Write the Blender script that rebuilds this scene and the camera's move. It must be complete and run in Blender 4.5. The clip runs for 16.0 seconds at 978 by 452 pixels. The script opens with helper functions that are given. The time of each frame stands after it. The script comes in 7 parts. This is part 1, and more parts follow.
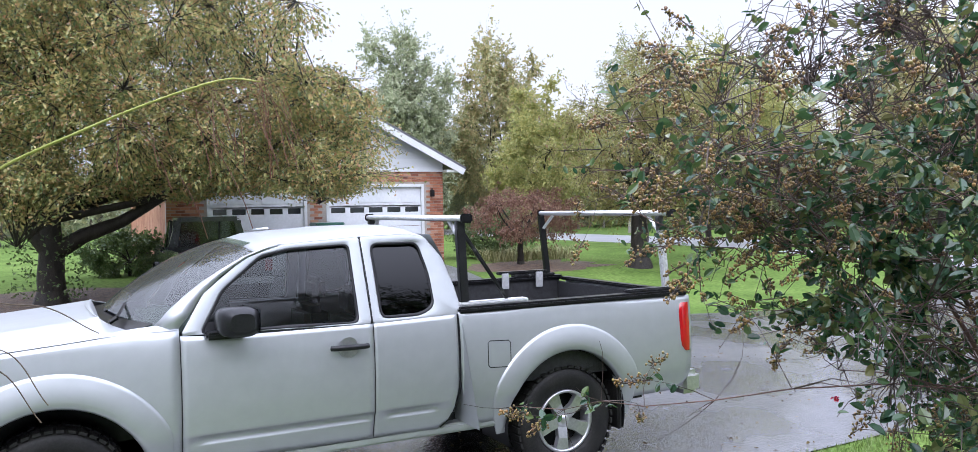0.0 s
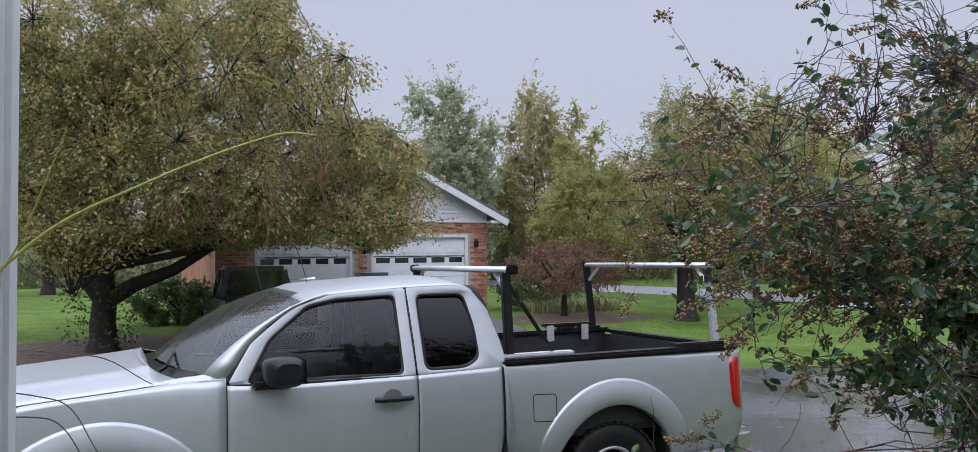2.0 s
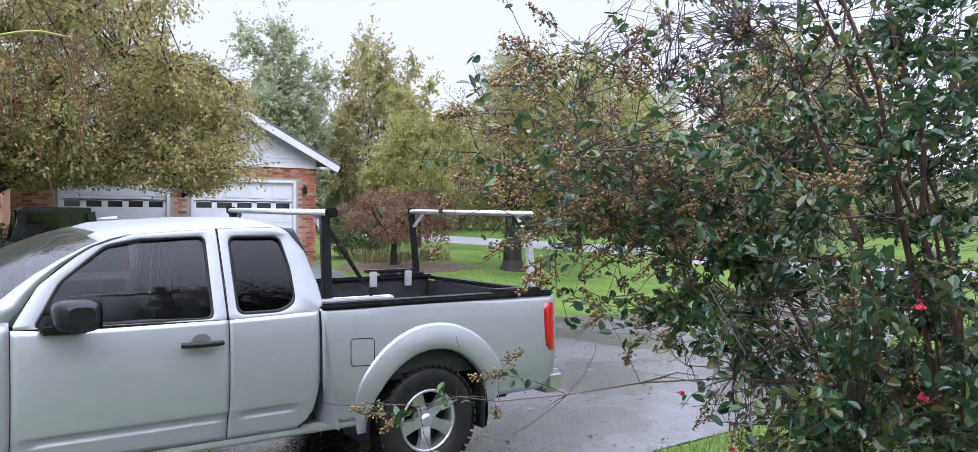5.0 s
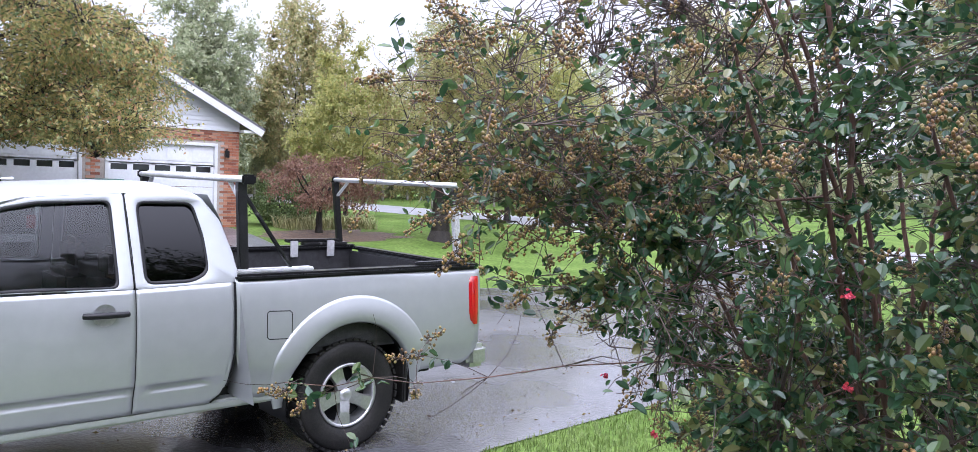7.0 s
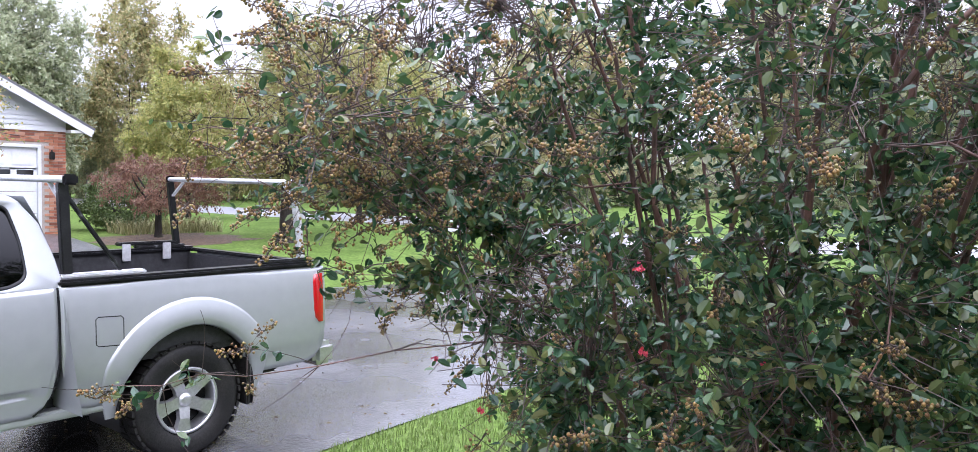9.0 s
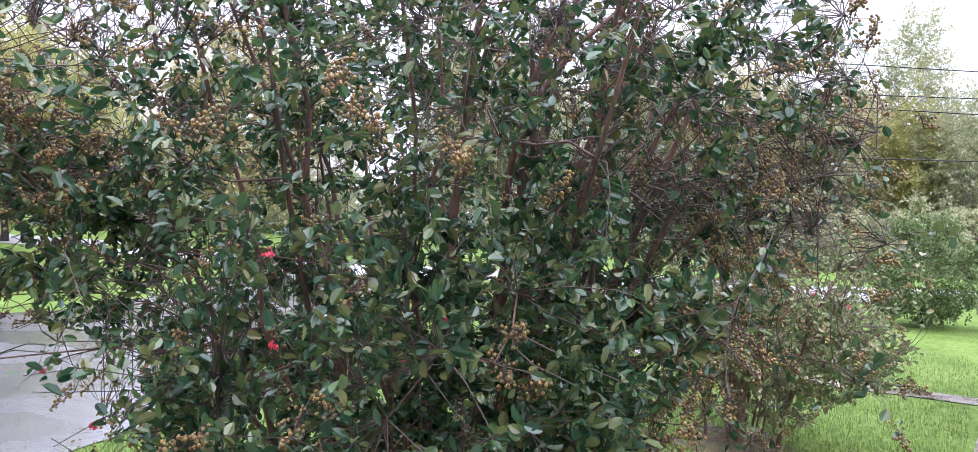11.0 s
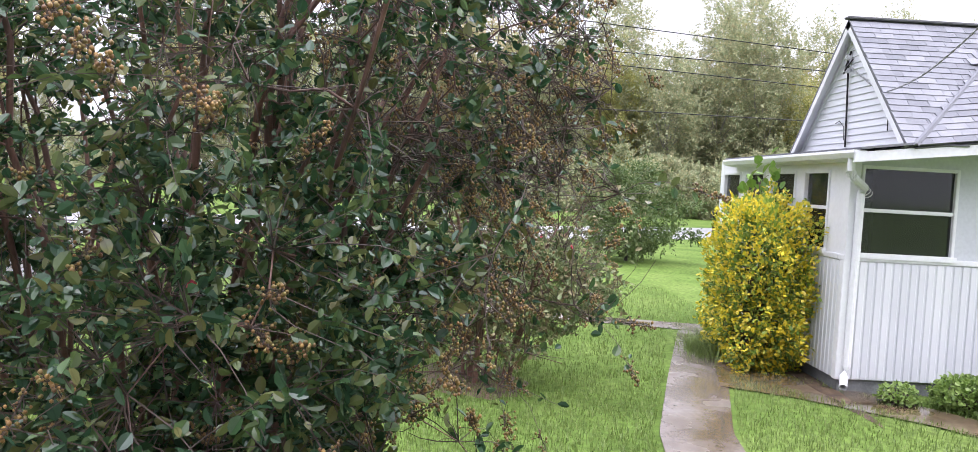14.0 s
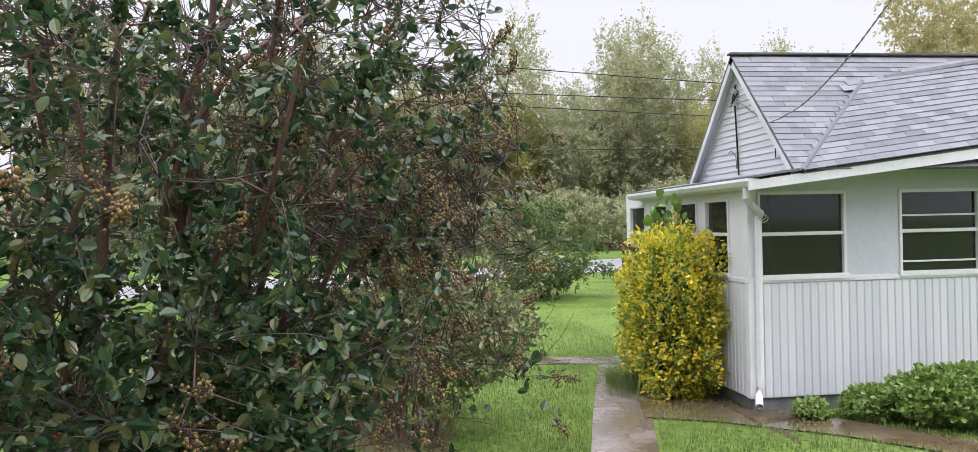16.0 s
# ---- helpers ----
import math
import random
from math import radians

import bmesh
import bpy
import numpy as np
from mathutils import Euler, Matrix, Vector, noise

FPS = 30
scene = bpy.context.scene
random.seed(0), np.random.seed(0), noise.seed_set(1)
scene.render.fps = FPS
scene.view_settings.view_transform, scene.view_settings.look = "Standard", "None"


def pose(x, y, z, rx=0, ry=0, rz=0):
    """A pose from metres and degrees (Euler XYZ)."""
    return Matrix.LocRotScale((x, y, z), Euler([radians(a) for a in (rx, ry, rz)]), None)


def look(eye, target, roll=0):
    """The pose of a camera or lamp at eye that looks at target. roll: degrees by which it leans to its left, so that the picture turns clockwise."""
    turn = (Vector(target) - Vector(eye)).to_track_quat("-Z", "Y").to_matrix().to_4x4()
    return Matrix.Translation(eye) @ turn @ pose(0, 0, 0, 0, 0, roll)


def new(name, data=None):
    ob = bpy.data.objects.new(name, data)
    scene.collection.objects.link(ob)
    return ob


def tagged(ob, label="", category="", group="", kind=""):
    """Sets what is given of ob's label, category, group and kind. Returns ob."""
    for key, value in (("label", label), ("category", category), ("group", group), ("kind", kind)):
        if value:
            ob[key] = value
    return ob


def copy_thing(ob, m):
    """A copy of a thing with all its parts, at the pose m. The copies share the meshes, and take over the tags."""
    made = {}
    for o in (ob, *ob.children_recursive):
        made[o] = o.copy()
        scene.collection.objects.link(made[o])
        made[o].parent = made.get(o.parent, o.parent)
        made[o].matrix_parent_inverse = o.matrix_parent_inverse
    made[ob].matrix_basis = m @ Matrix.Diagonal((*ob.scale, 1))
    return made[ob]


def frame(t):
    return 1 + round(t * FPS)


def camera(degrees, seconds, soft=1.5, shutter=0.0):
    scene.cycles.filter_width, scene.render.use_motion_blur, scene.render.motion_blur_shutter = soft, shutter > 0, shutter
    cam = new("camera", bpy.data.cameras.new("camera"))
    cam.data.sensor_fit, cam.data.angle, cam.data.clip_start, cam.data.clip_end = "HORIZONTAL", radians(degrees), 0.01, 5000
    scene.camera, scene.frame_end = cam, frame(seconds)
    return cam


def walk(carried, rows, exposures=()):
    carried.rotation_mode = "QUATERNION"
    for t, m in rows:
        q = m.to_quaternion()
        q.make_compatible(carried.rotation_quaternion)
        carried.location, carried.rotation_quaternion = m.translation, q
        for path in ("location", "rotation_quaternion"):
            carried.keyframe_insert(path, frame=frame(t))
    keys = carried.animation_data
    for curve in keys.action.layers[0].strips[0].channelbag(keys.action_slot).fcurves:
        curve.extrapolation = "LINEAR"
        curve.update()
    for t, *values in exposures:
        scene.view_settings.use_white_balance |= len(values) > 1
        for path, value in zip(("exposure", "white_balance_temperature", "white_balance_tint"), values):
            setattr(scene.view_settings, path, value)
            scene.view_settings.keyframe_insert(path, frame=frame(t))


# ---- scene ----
from mathutils import kdtree

cam = camera(61.6, 16.0, 0.6)
PATH = [
    (0, (-3.152, -4.801, 1.908), (-2.218, -3.033, 1.862), -1.0),
    (0.5, (-3.154, -4.795, 1.904), (-2.26, -3.006, 1.906), -1.1),
    (1, (-3.153, -4.779, 1.906), (-2.269, -2.985, 1.942), -0.9),
    (1.5, (-3.149, -4.785, 1.907), (-2.286, -2.982, 1.969), -0.9),
    (2, (-3.161, -4.781, 1.913), (-2.32, -2.968, 1.992), -0.7),
    (2.5, (-3.151, -4.783, 1.906), (-2.311, -2.97, 1.986), -0.5),
    (3, (-3.131, -4.763, 1.896), (-2.285, -2.952, 1.972), -0.4),
    (3.5, (-3.111, -4.752, 1.889), (-2.155, -2.996, 1.939), 0.4),
    (4, (-3.089, -4.757, 1.879), (-2.017, -3.069, 1.88), 0.5),
    (4.5, (-3.086, -4.779, 1.887), (-1.963, -3.124, 1.863), 0.9),
    (5, (-3.074, -4.789, 1.873), (-1.886, -3.18, 1.832), 0.7),
    (7.3, (-2.979, -4.697, 1.886), (-1.638, -3.219, 1.767), 1.7),
    (7.5, (-3.024, -4.804, 1.879), (-1.675, -3.332, 1.758), 0.8),
    (8, (-3.022, -4.814, 1.875), (-1.637, -3.375, 1.767), 0.9),
    (8.5, (-3.011, -4.818, 1.867), (-1.547, -3.459, 1.764), 0.9),
    (9, (-2.984, -4.829, 1.864), (-1.42, -3.588, 1.761), 1.2),
    (9.5, (-2.968, -4.867, 1.902), (-1.291, -3.785, 1.778), 1.0),
    (10.2, (-2.901, -4.97, 1.759), (-1.089, -4.124, 1.732), 2.2),
    (12.3, (-2.778, -4.763, 1.781), (-0.797, -4.509, 1.684), 3.4),
    (12.5, (-2.799, -4.784, 1.792), (-0.812, -4.573, 1.694), 3.4),
    (13, (-2.772, -4.775, 1.773), (-0.777, -4.667, 1.677), 3.1),
    (13.5, (-2.762, -4.8, 1.766), (-0.765, -4.76, 1.665), 3.1),
    (14, (-2.779, -4.828, 1.782), (-0.783, -4.876, 1.673), 3.1),
    (14.5, (-2.745, -4.847, 1.796), (-0.753, -4.971, 1.682), 3.1),
    (15, (-2.749, -4.849, 1.794), (-0.762, -5.053, 1.69), 1.1),
    (15.5, (-2.756, -4.863, 1.813), (-0.771, -5.096, 1.751), -1.3),
    (16, (-2.826, -4.807, 1.855), (-0.843, -5.066, 1.855), -1.3),
]
walk(cam, [(t, look(eye, target, roll)) for t, eye, target, roll in PATH], [(0, 0.66, 5720, 16), (0.8, 0.40, 5760, 16), (1.5, -0.05, 5800, 15), (2.0, -0.2, 5800, 15), (3.0, -0.15, 5800, 15), (3.5, 0.05, 5800, 15), (4.0, 0.3, 5780, 16), (5.0, 0.58, 5740, 18), (9.0, 0.98, 5780, 21), (12.5, 1.18, 5990, 22), (16.0, 0.5, 6450, 14)])

# ---- light ----
world = bpy.data.worlds.new("overcast_sky")
scene.world = world
world.use_nodes = True
wn, wl = world.node_tree.nodes, world.node_tree.links
sky = wn.new("ShaderNodeTexSky")
sky.sky_type, sky.sun_disc = "NISHITA", False
sky.sun_elevation, sky.sun_rotation = radians(50), radians(200)
sky.air_density, sky.dust_density = 2.0, 6.0
cloud = wn.new("ShaderNodeMix")
cloud.data_type = "RGBA"
cloud.inputs["Factor"].default_value = 0.92
wl.new(sky.outputs["Color"], cloud.inputs["A"])
# an overcast dome, up to three times as bright overhead as at the horizon
dome, split, lift = wn.new("ShaderNodeTexCoord"), wn.new("ShaderNodeSeparateXYZ"), wn.new("ShaderNodeMapRange")
lift.inputs["From Min"].default_value, lift.inputs["From Max"].default_value = 0.30, 1.0
lift.inputs["To Min"].default_value, lift.inputs["To Max"].default_value = 0.92, 4.6
wl.new(dome.outputs["Generated"], split.inputs["Vector"])
wl.new(split.outputs["Z"], lift.inputs["Value"])
bright = wn.new("ShaderNodeVectorMath")
bright.operation = "SCALE"
bright.inputs[0].default_value = (7.4, 7.5, 8.1)
wl.new(lift.outputs["Result"], bright.inputs["Scale"])
wl.new(bright.outputs["Vector"], cloud.inputs["B"])
wl.new(cloud.outputs["Result"], wn["Background"].inputs["Color"])
wn["Background"].inputs["Strength"].default_value = 0.1
sun = new("sun", bpy.data.lights.new("sun", "SUN"))
sun.data.energy, sun.data.angle, sun.data.color = 1.0, radians(50), (1.0, 0.97, 0.92)
sun.matrix_world = look((0, 0, 40), (20, 28, 0))

# ---- materials ----
def mat(name, colors, rough=0.6, metal=0.0, scale=8.0, fine=0.0, bump=0.0, spread=(0.3, 0.7), island=False, coat=0.0, detail=6.0, stretch=(1, 1, 1), wet=None, spec=0.5, leaf=0.0):
    """A surface whose colour runs over the given colours by noise, or from piece to piece."""
    m = bpy.data.materials.new(name)
    m.use_nodes = True
    n, l = m.node_tree.nodes, m.node_tree.links
    b = n["Principled BSDF"]
    b.inputs["Roughness"].default_value, b.inputs["Metallic"].default_value = rough, metal
    b.inputs["Coat Weight"].default_value, b.inputs["Coat Roughness"].default_value = coat, 0.06
    b.inputs["Specular IOR Level"].default_value = spec
    co = n.new("ShaderNodeTexCoord")
    mp = n.new("ShaderNodeMapping")
    mp.inputs["Scale"].default_value = stretch
    l.new(co.outputs["Object"], mp.inputs["Vector"])
    tex = n.new("ShaderNodeTexNoise")
    tex.inputs["Scale"].default_value, tex.inputs["Detail"].default_value = scale, detail
    l.new(mp.outputs["Vector"], tex.inputs["Vector"])
    ramp = n.new("ShaderNodeValToRGB")
    el = ramp.color_ramp.elements
    while len(el) < len(colors):
        el.new(0.5)
    for i, c in enumerate(colors):
        k = i / max(1, len(colors) - 1)
        el[i].position = k if island else spread[0] + (spread[1] - spread[0]) * k
        el[i].color = (*c, 1)
    if len(colors) == 1:
        el[1].color = (*colors[0], 1)
    if island:
        geo = n.new("ShaderNodeNewGeometry")
        l.new(geo.outputs["Random Per Island"], ramp.inputs["Fac"])
    else:
        l.new(tex.outputs["Fac"], ramp.inputs["Fac"])
    out = ramp.outputs["Color"]
    if fine:
        tf = n.new("ShaderNodeTexNoise")
        tf.inputs["Scale"].default_value, tf.inputs["Detail"].default_value = scale * 14, 3
        l.new(mp.outputs["Vector"], tf.inputs["Vector"])
        hsv = n.new("ShaderNodeHueSaturation")
        mr = n.new("ShaderNodeMapRange")
        mr.inputs["From Min"].default_value, mr.inputs["From Max"].default_value = 0.3, 0.7
        mr.inputs["To Min"].default_value, mr.inputs["To Max"].default_value = 1 - fine, 1 + fine
        l.new(tf.outputs["Fac"], mr.inputs["Value"])
        l.new(mr.outputs["Result"], hsv.inputs["Value"])
        l.new(out, hsv.inputs["Color"])
        out = hsv.outputs["Color"]
    l.new(out, b.inputs["Base Color"])
    if bump:
        tb = n.new("ShaderNodeTexNoise")
        tb.inputs["Scale"].default_value, tb.inputs["Detail"].default_value = scale * 6, 6
        l.new(mp.outputs["Vector"], tb.inputs["Vector"])
        bp = n.new("ShaderNodeBump")
        bp.inputs["Strength"].default_value, bp.inputs["Distance"].default_value = bump, 0.02
        l.new(tb.outputs["Fac"], bp.inputs["Height"])
        l.new(bp.outputs["Normal"], b.inputs["Normal"])
    if wet:
        lo, hi, ws = wet
        tw = n.new("ShaderNodeTexNoise")
        tw.inputs["Scale"].default_value, tw.inputs["Detail"].default_value = ws, 4
        l.new(mp.outputs["Vector"], tw.inputs["Vector"])
        mw = n.new("ShaderNodeMapRange")
        mw.inputs["From Min"].default_value, mw.inputs["From Max"].default_value = 0.38, 0.62
        mw.inputs["To Min"].default_value, mw.inputs["To Max"].default_value = lo, hi
        l.new(tw.outputs["Fac"], mw.inputs["Value"])
        l.new(mw.outputs["Result"], b.inputs["Roughness"])
    if leaf:
        tr = n.new("ShaderNodeBsdfTranslucent")
        l.new(out, tr.inputs["Color"])
        mx = n.new("ShaderNodeMixShader")
        mx.inputs["Fac"].default_value = leaf
        l.new(b.outputs["BSDF"], mx.inputs[1])
        l.new(tr.outputs["BSDF"], mx.inputs[2])
        l.new(mx.outputs["Shader"], n["Material Output"].inputs["Surface"])
    return m


M_GRASS = mat("lawn_soil", [(0.064, 0.103, 0.022), (0.090, 0.142, 0.031), (0.118, 0.168, 0.043)], 0.95, scale=0.9, fine=0.35, bump=0.6, spec=0.05)
M_BLADE = mat("grass_blade", [(0.11, 0.165, 0.04), (0.16, 0.225, 0.055), (0.205, 0.265, 0.08)], 0.5, island=True, leaf=0.3)
M_ASPHALT = mat("wet_asphalt", [(0.055, 0.055, 0.06), (0.085, 0.085, 0.09)], 0.25, scale=5.0, fine=0.45, bump=0.45, wet=(0.08, 0.45, 0.5), coat=0.5, spec=0.9)
M_CONC = mat("wet_concrete", [(0.09, 0.068, 0.052), (0.155, 0.13, 0.112), (0.22, 0.20, 0.185)], 0.3, scale=1.6, fine=0.15, bump=0.12, wet=(0.08, 0.4, 1.5))
M_ROAD = mat("road_asphalt", [(0.20, 0.20, 0.22), (0.27, 0.27, 0.29)], 0.35, scale=1.0, fine=0.15)
M_MULCH = mat("leaf_mulch", [(0.035, 0.022, 0.015), (0.08, 0.05, 0.03), (0.12, 0.08, 0.045)], 0.8, scale=9, fine=0.4, bump=0.8)
M_SILVER = mat("silver_paint", [(0.385, 0.40, 0.405), (0.415, 0.43, 0.435)], 0.42, 0.6, scale=0.8, fine=0.03, coat=0.25)
M_BLACK = mat("black_plastic", [(0.006, 0.006, 0.007), (0.016, 0.016, 0.017)], 0.28, scale=5, fine=0.2, spec=0.25)
M_RUBBER = mat("tyre_rubber", [(0.008, 0.008, 0.008), (0.022, 0.021, 0.019)], 0.55, scale=6, fine=0.3, bump=0.2, spec=0.22)
M_ALLOY = mat("alloy_rim", [(0.42, 0.42, 0.43), (0.62, 0.62, 0.63)], 0.3, 0.85, scale=4, fine=0.1)
M_BRICK = mat("red_brick", [(0.26, 0.10, 0.06), (0.38, 0.17, 0.10), (0.44, 0.24, 0.16)], 0.75, scale=3, fine=0.25, bump=0.3)
M_MORTAR = mat("mortar", [(0.34, 0.30, 0.27), (0.42, 0.38, 0.34)], 0.85, scale=6, fine=0.2, bump=0.3)
M_WHITE = mat("white_paint", [(0.60, 0.61, 0.63), (0.69, 0.70, 0.71)], 0.45, scale=1.4, fine=0.04)
M_SIDING = mat("white_siding", [(0.66, 0.68, 0.71), (0.75, 0.76, 0.79)], 0.42, scale=1.1, fine=0.05)
M_PANEL = mat("grey_blue_stucco", [(0.45, 0.47, 0.51), (0.51, 0.53, 0.57)], 0.6, scale=2.0, fine=0.05, bump=0.1)
M_DKROOF = mat("roof_underlay", [(0.09, 0.09, 0.10), (0.14, 0.14, 0.15)], 0.7, scale=10, fine=0.2)
M_GLASSDK = mat("dark_window", [(0.012, 0.014, 0.016), (0.03, 0.033, 0.036)], 0.06, scale=1.5, spec=0.6)
M_BARK = mat("dark_wet_bark", [(0.012, 0.010, 0.008), (0.035, 0.028, 0.022)], 0.6, spec=0.3, scale=9, fine=0.4, bump=0.9, stretch=(1, 1, 0.3))
M_STEM = mat("reddish_bark", [(0.05, 0.028, 0.020), (0.11, 0.055, 0.040), (0.19, 0.10, 0.075)], 0.5, scale=7, fine=0.3, bump=0.4, stretch=(1, 1, 0.25))
M_TWIG = mat("twig_bark", [(0.035, 0.025, 0.020), (0.09, 0.060, 0.048)], 0.7, scale=9)


def foliage(name, colors, rough=0.42, leaf=0.25, coat=0.0):
    return mat(name, colors, rough, island=True, leaf=leaf, scale=20, coat=coat)


L_OLIVE = foliage("olive_leaf", [(0.11, 0.155, 0.06), (0.22, 0.245, 0.085), (0.34, 0.325, 0.12), (0.48, 0.40, 0.15), (0.40, 0.22, 0.115)], 0.35, 0.45)
L_HERO = foliage("myrtle_leaf", [(0.020, 0.056, 0.027), (0.034, 0.084, 0.038), (0.056, 0.114, 0.045), (0.10, 0.155, 0.05), (0.17, 0.165, 0.06)], 0.25, 0.28, 0.25)
# poplar, wood and edge leaf colours are paled to stand in for rain haze
L_POPLAR = foliage("hazed_poplar_leaf", [(0.31, 0.35, 0.21), (0.39, 0.42, 0.27), (0.48, 0.49, 0.34)], 0.5, 0.5)
L_YGREEN = foliage("yellow_green_leaf", [(0.26, 0.29, 0.09), (0.36, 0.36, 0.12), (0.45, 0.41, 0.15)], 0.5, 0.5)
L_BROWN = foliage("rust_leaf", [(0.15, 0.07, 0.05), (0.23, 0.12, 0.08), (0.28, 0.18, 0.12)], 0.5, 0.4)
L_WOOD = foliage("hazed_wood_leaf", [(0.27, 0.28, 0.13), (0.36, 0.36, 0.17), (0.46, 0.42, 0.20), (0.46, 0.35, 0.19)], 0.55, 0.5)
L_EDGE = foliage("hazed_edge_leaf", [(0.25, 0.29, 0.16), (0.33, 0.37, 0.21), (0.41, 0.42, 0.25), (0.47, 0.43, 0.25)], 0.55, 0.5)
L_SHRUB = foliage("shrub_leaf", [(0.06, 0.10, 0.03), (0.10, 0.155, 0.045), (0.16, 0.20, 0.07)], 0.42, 0.35)
L_YELLOW = foliage("golden_leaf", [(0.14, 0.24, 0.04), (0.22, 0.32, 0.05), (0.38, 0.42, 0.05), (0.66, 0.54, 0.04), (0.78, 0.62, 0.04), (0.74, 0.60, 0.06), (0.66, 0.56, 0.12)], 0.4, 0.35)
L_WEED = foliage("weed_leaf", [(0.12, 0.20, 0.045), (0.20, 0.30, 0.07), (0.27, 0.37, 0.11)], 0.4, 0.35)

# ---- builders ----
def smooth_line(pts, n=40):
    """A curve through points (Catmull-Rom)."""
    p = np.asarray(pts, float)
    p = np.concatenate([[2 * p[0] - p[1]], p, [2 * p[-1] - p[-2]]])
    out = []
    m = len(p) - 3
    for u in np.linspace(0, m - 1e-6, n):
        i = int(u)
        t = u - i
        a, b, c, d = p[i:i + 4]
        out.append(0.5 * (2 * b + (c - a) * t + (2 * a - 5 * b + 4 * c - d) * t * t + (3 * b - a - 3 * c + d) * t ** 3))
    return np.array(out)


def sm(v, a, b):
    v = max(0.0, min(1.0, (v - a) / (b - a)))
    return v * v * (3 - 2 * v)


def gz(x, y):
    """Height of the ground."""
    return 0.42 * sm(y, 8, 15.5) - 0.30 * sm(-y, 1, 6)


def mesh_of(name, v, f, smooth=False):
    me = bpy.data.meshes.new(name)
    me.from_pydata(v if isinstance(v, list) else v.tolist(), [], f if isinstance(f, list) else f.tolist())
    if smooth:
        me.polygons.foreach_set("use_smooth", [True] * len(me.polygons))
    me.update()
    return me


def part(name, data, material, parent=None, label="", smooth=False):
    """Links a bmesh or mesh as one object."""
    if isinstance(data, bmesh.types.BMesh):
        me = bpy.data.meshes.new(name)
        data.to_mesh(me)
        data.free()
        if smooth:
            me.polygons.foreach_set("use_smooth", [True] * len(me.polygons))
    else:
        me = data
    if material and not me.materials:
        me.materials.append(material)
    ob = new(name, me)
    ob.parent = parent
    return tagged(ob, label)


def thing(name, label, category, at=(0, 0, 0), group="", kind=""):
    ob = new(name)
    ob.location = at
    ob.empty_display_size = 0.1
    return tagged(ob, label, category, group, kind)


def box(bm, lo, hi, bevel=0.0, m=None):
    v = [bm.verts.new((x, y, z)) for x in (lo[0], hi[0]) for y in (lo[1], hi[1]) for z in (lo[2], hi[2])]
    fs = [bm.faces.new([v[i] for i in q]) for q in ((0, 1, 3, 2), (4, 6, 7, 5), (0, 4, 5, 1), (2, 3, 7, 6), (0, 2, 6, 4), (1, 5, 7, 3))]
    if bevel:
        es = list({e for f in fs for e in f.edges})
        r = bmesh.ops.bevel(bm, geom=es, offset=bevel, segments=2, affect="EDGES")
        v = list({w for f in r["faces"] for w in f.verts})
    if m is not None:
        bmesh.ops.transform(bm, matrix=m, verts=[w for w in v if w.is_valid])
    return bm


def boxes(*items, bevel=0.0):
    bm = bmesh.new()
    for lo, hi in items:
        box(bm, lo, hi, bevel)
    return bm


def prism(bm, outline, axis, a, b):
    """A closed outline of 2D points swept along an axis from a to b."""
    def at(p, d):
        return (d, p[0], p[1]) if axis == "x" else (p[0], d, p[1]) if axis == "y" else (p[0], p[1], d)
    u = [bm.verts.new(at(p, a)) for p in outline]
    w = [bm.verts.new(at(p, b)) for p in outline]
    n = len(outline)
    bm.faces.new(u[::-1]), bm.faces.new(w)
    for i in range(n):
        bm.faces.new((u[i], u[(i + 1) % n], w[(i + 1) % n], w[i]))
    bmesh.ops.recalc_face_normals(bm, faces=bm.faces)
    return bm


def tubes(lines, sides=5):
    """Tapered tubes along (points, start radius, end radius)."""
    V, F, base = [], [], 0
    ang = np.linspace(0, 2 * np.pi, sides, endpoint=False)
    for pts, r0, r1 in lines:
        p = np.asarray(pts, float)
        n = len(p)
        d = np.gradient(p, axis=0)
        d /= np.linalg.norm(d, axis=1, keepdims=True) + 1e-9
        ref = np.where(np.abs(d[:, 2:3]) > 0.9, [[1.0, 0, 0]], [[0, 0, 1.0]])
        s = np.cross(d, ref)
        s /= np.linalg.norm(s, axis=1, keepdims=True) + 1e-9
        t = np.cross(d, s)
        r = np.linspace(r0, r1, n)[:, None, None]
        ring = p[:, None] + r * (np.cos(ang)[None, :, None] * s[:, None] + np.sin(ang)[None, :, None] * t[:, None])
        V.append(ring.reshape(-1, 3))
        i = np.arange(n - 1)[:, None] * sides
        j = np.arange(sides)[None]
        k = (j + 1) % sides
        F.append(np.stack([base + i + j, base + i + k, base + i + sides + k, base + i + sides + j], -1).reshape(-1, 4))
        base += n * sides
    return np.concatenate(V), np.concatenate(F)


def near_nodes(pts):
    """A search tree over points."""
    kd = kdtree.KDTree(len(pts))
    for i, p in enumerate(pts):
        kd.insert(p, i)
    kd.balance()
    return kd


def unit(a):
    return a / (np.linalg.norm(a, axis=-1, keepdims=True) + 1e-9)


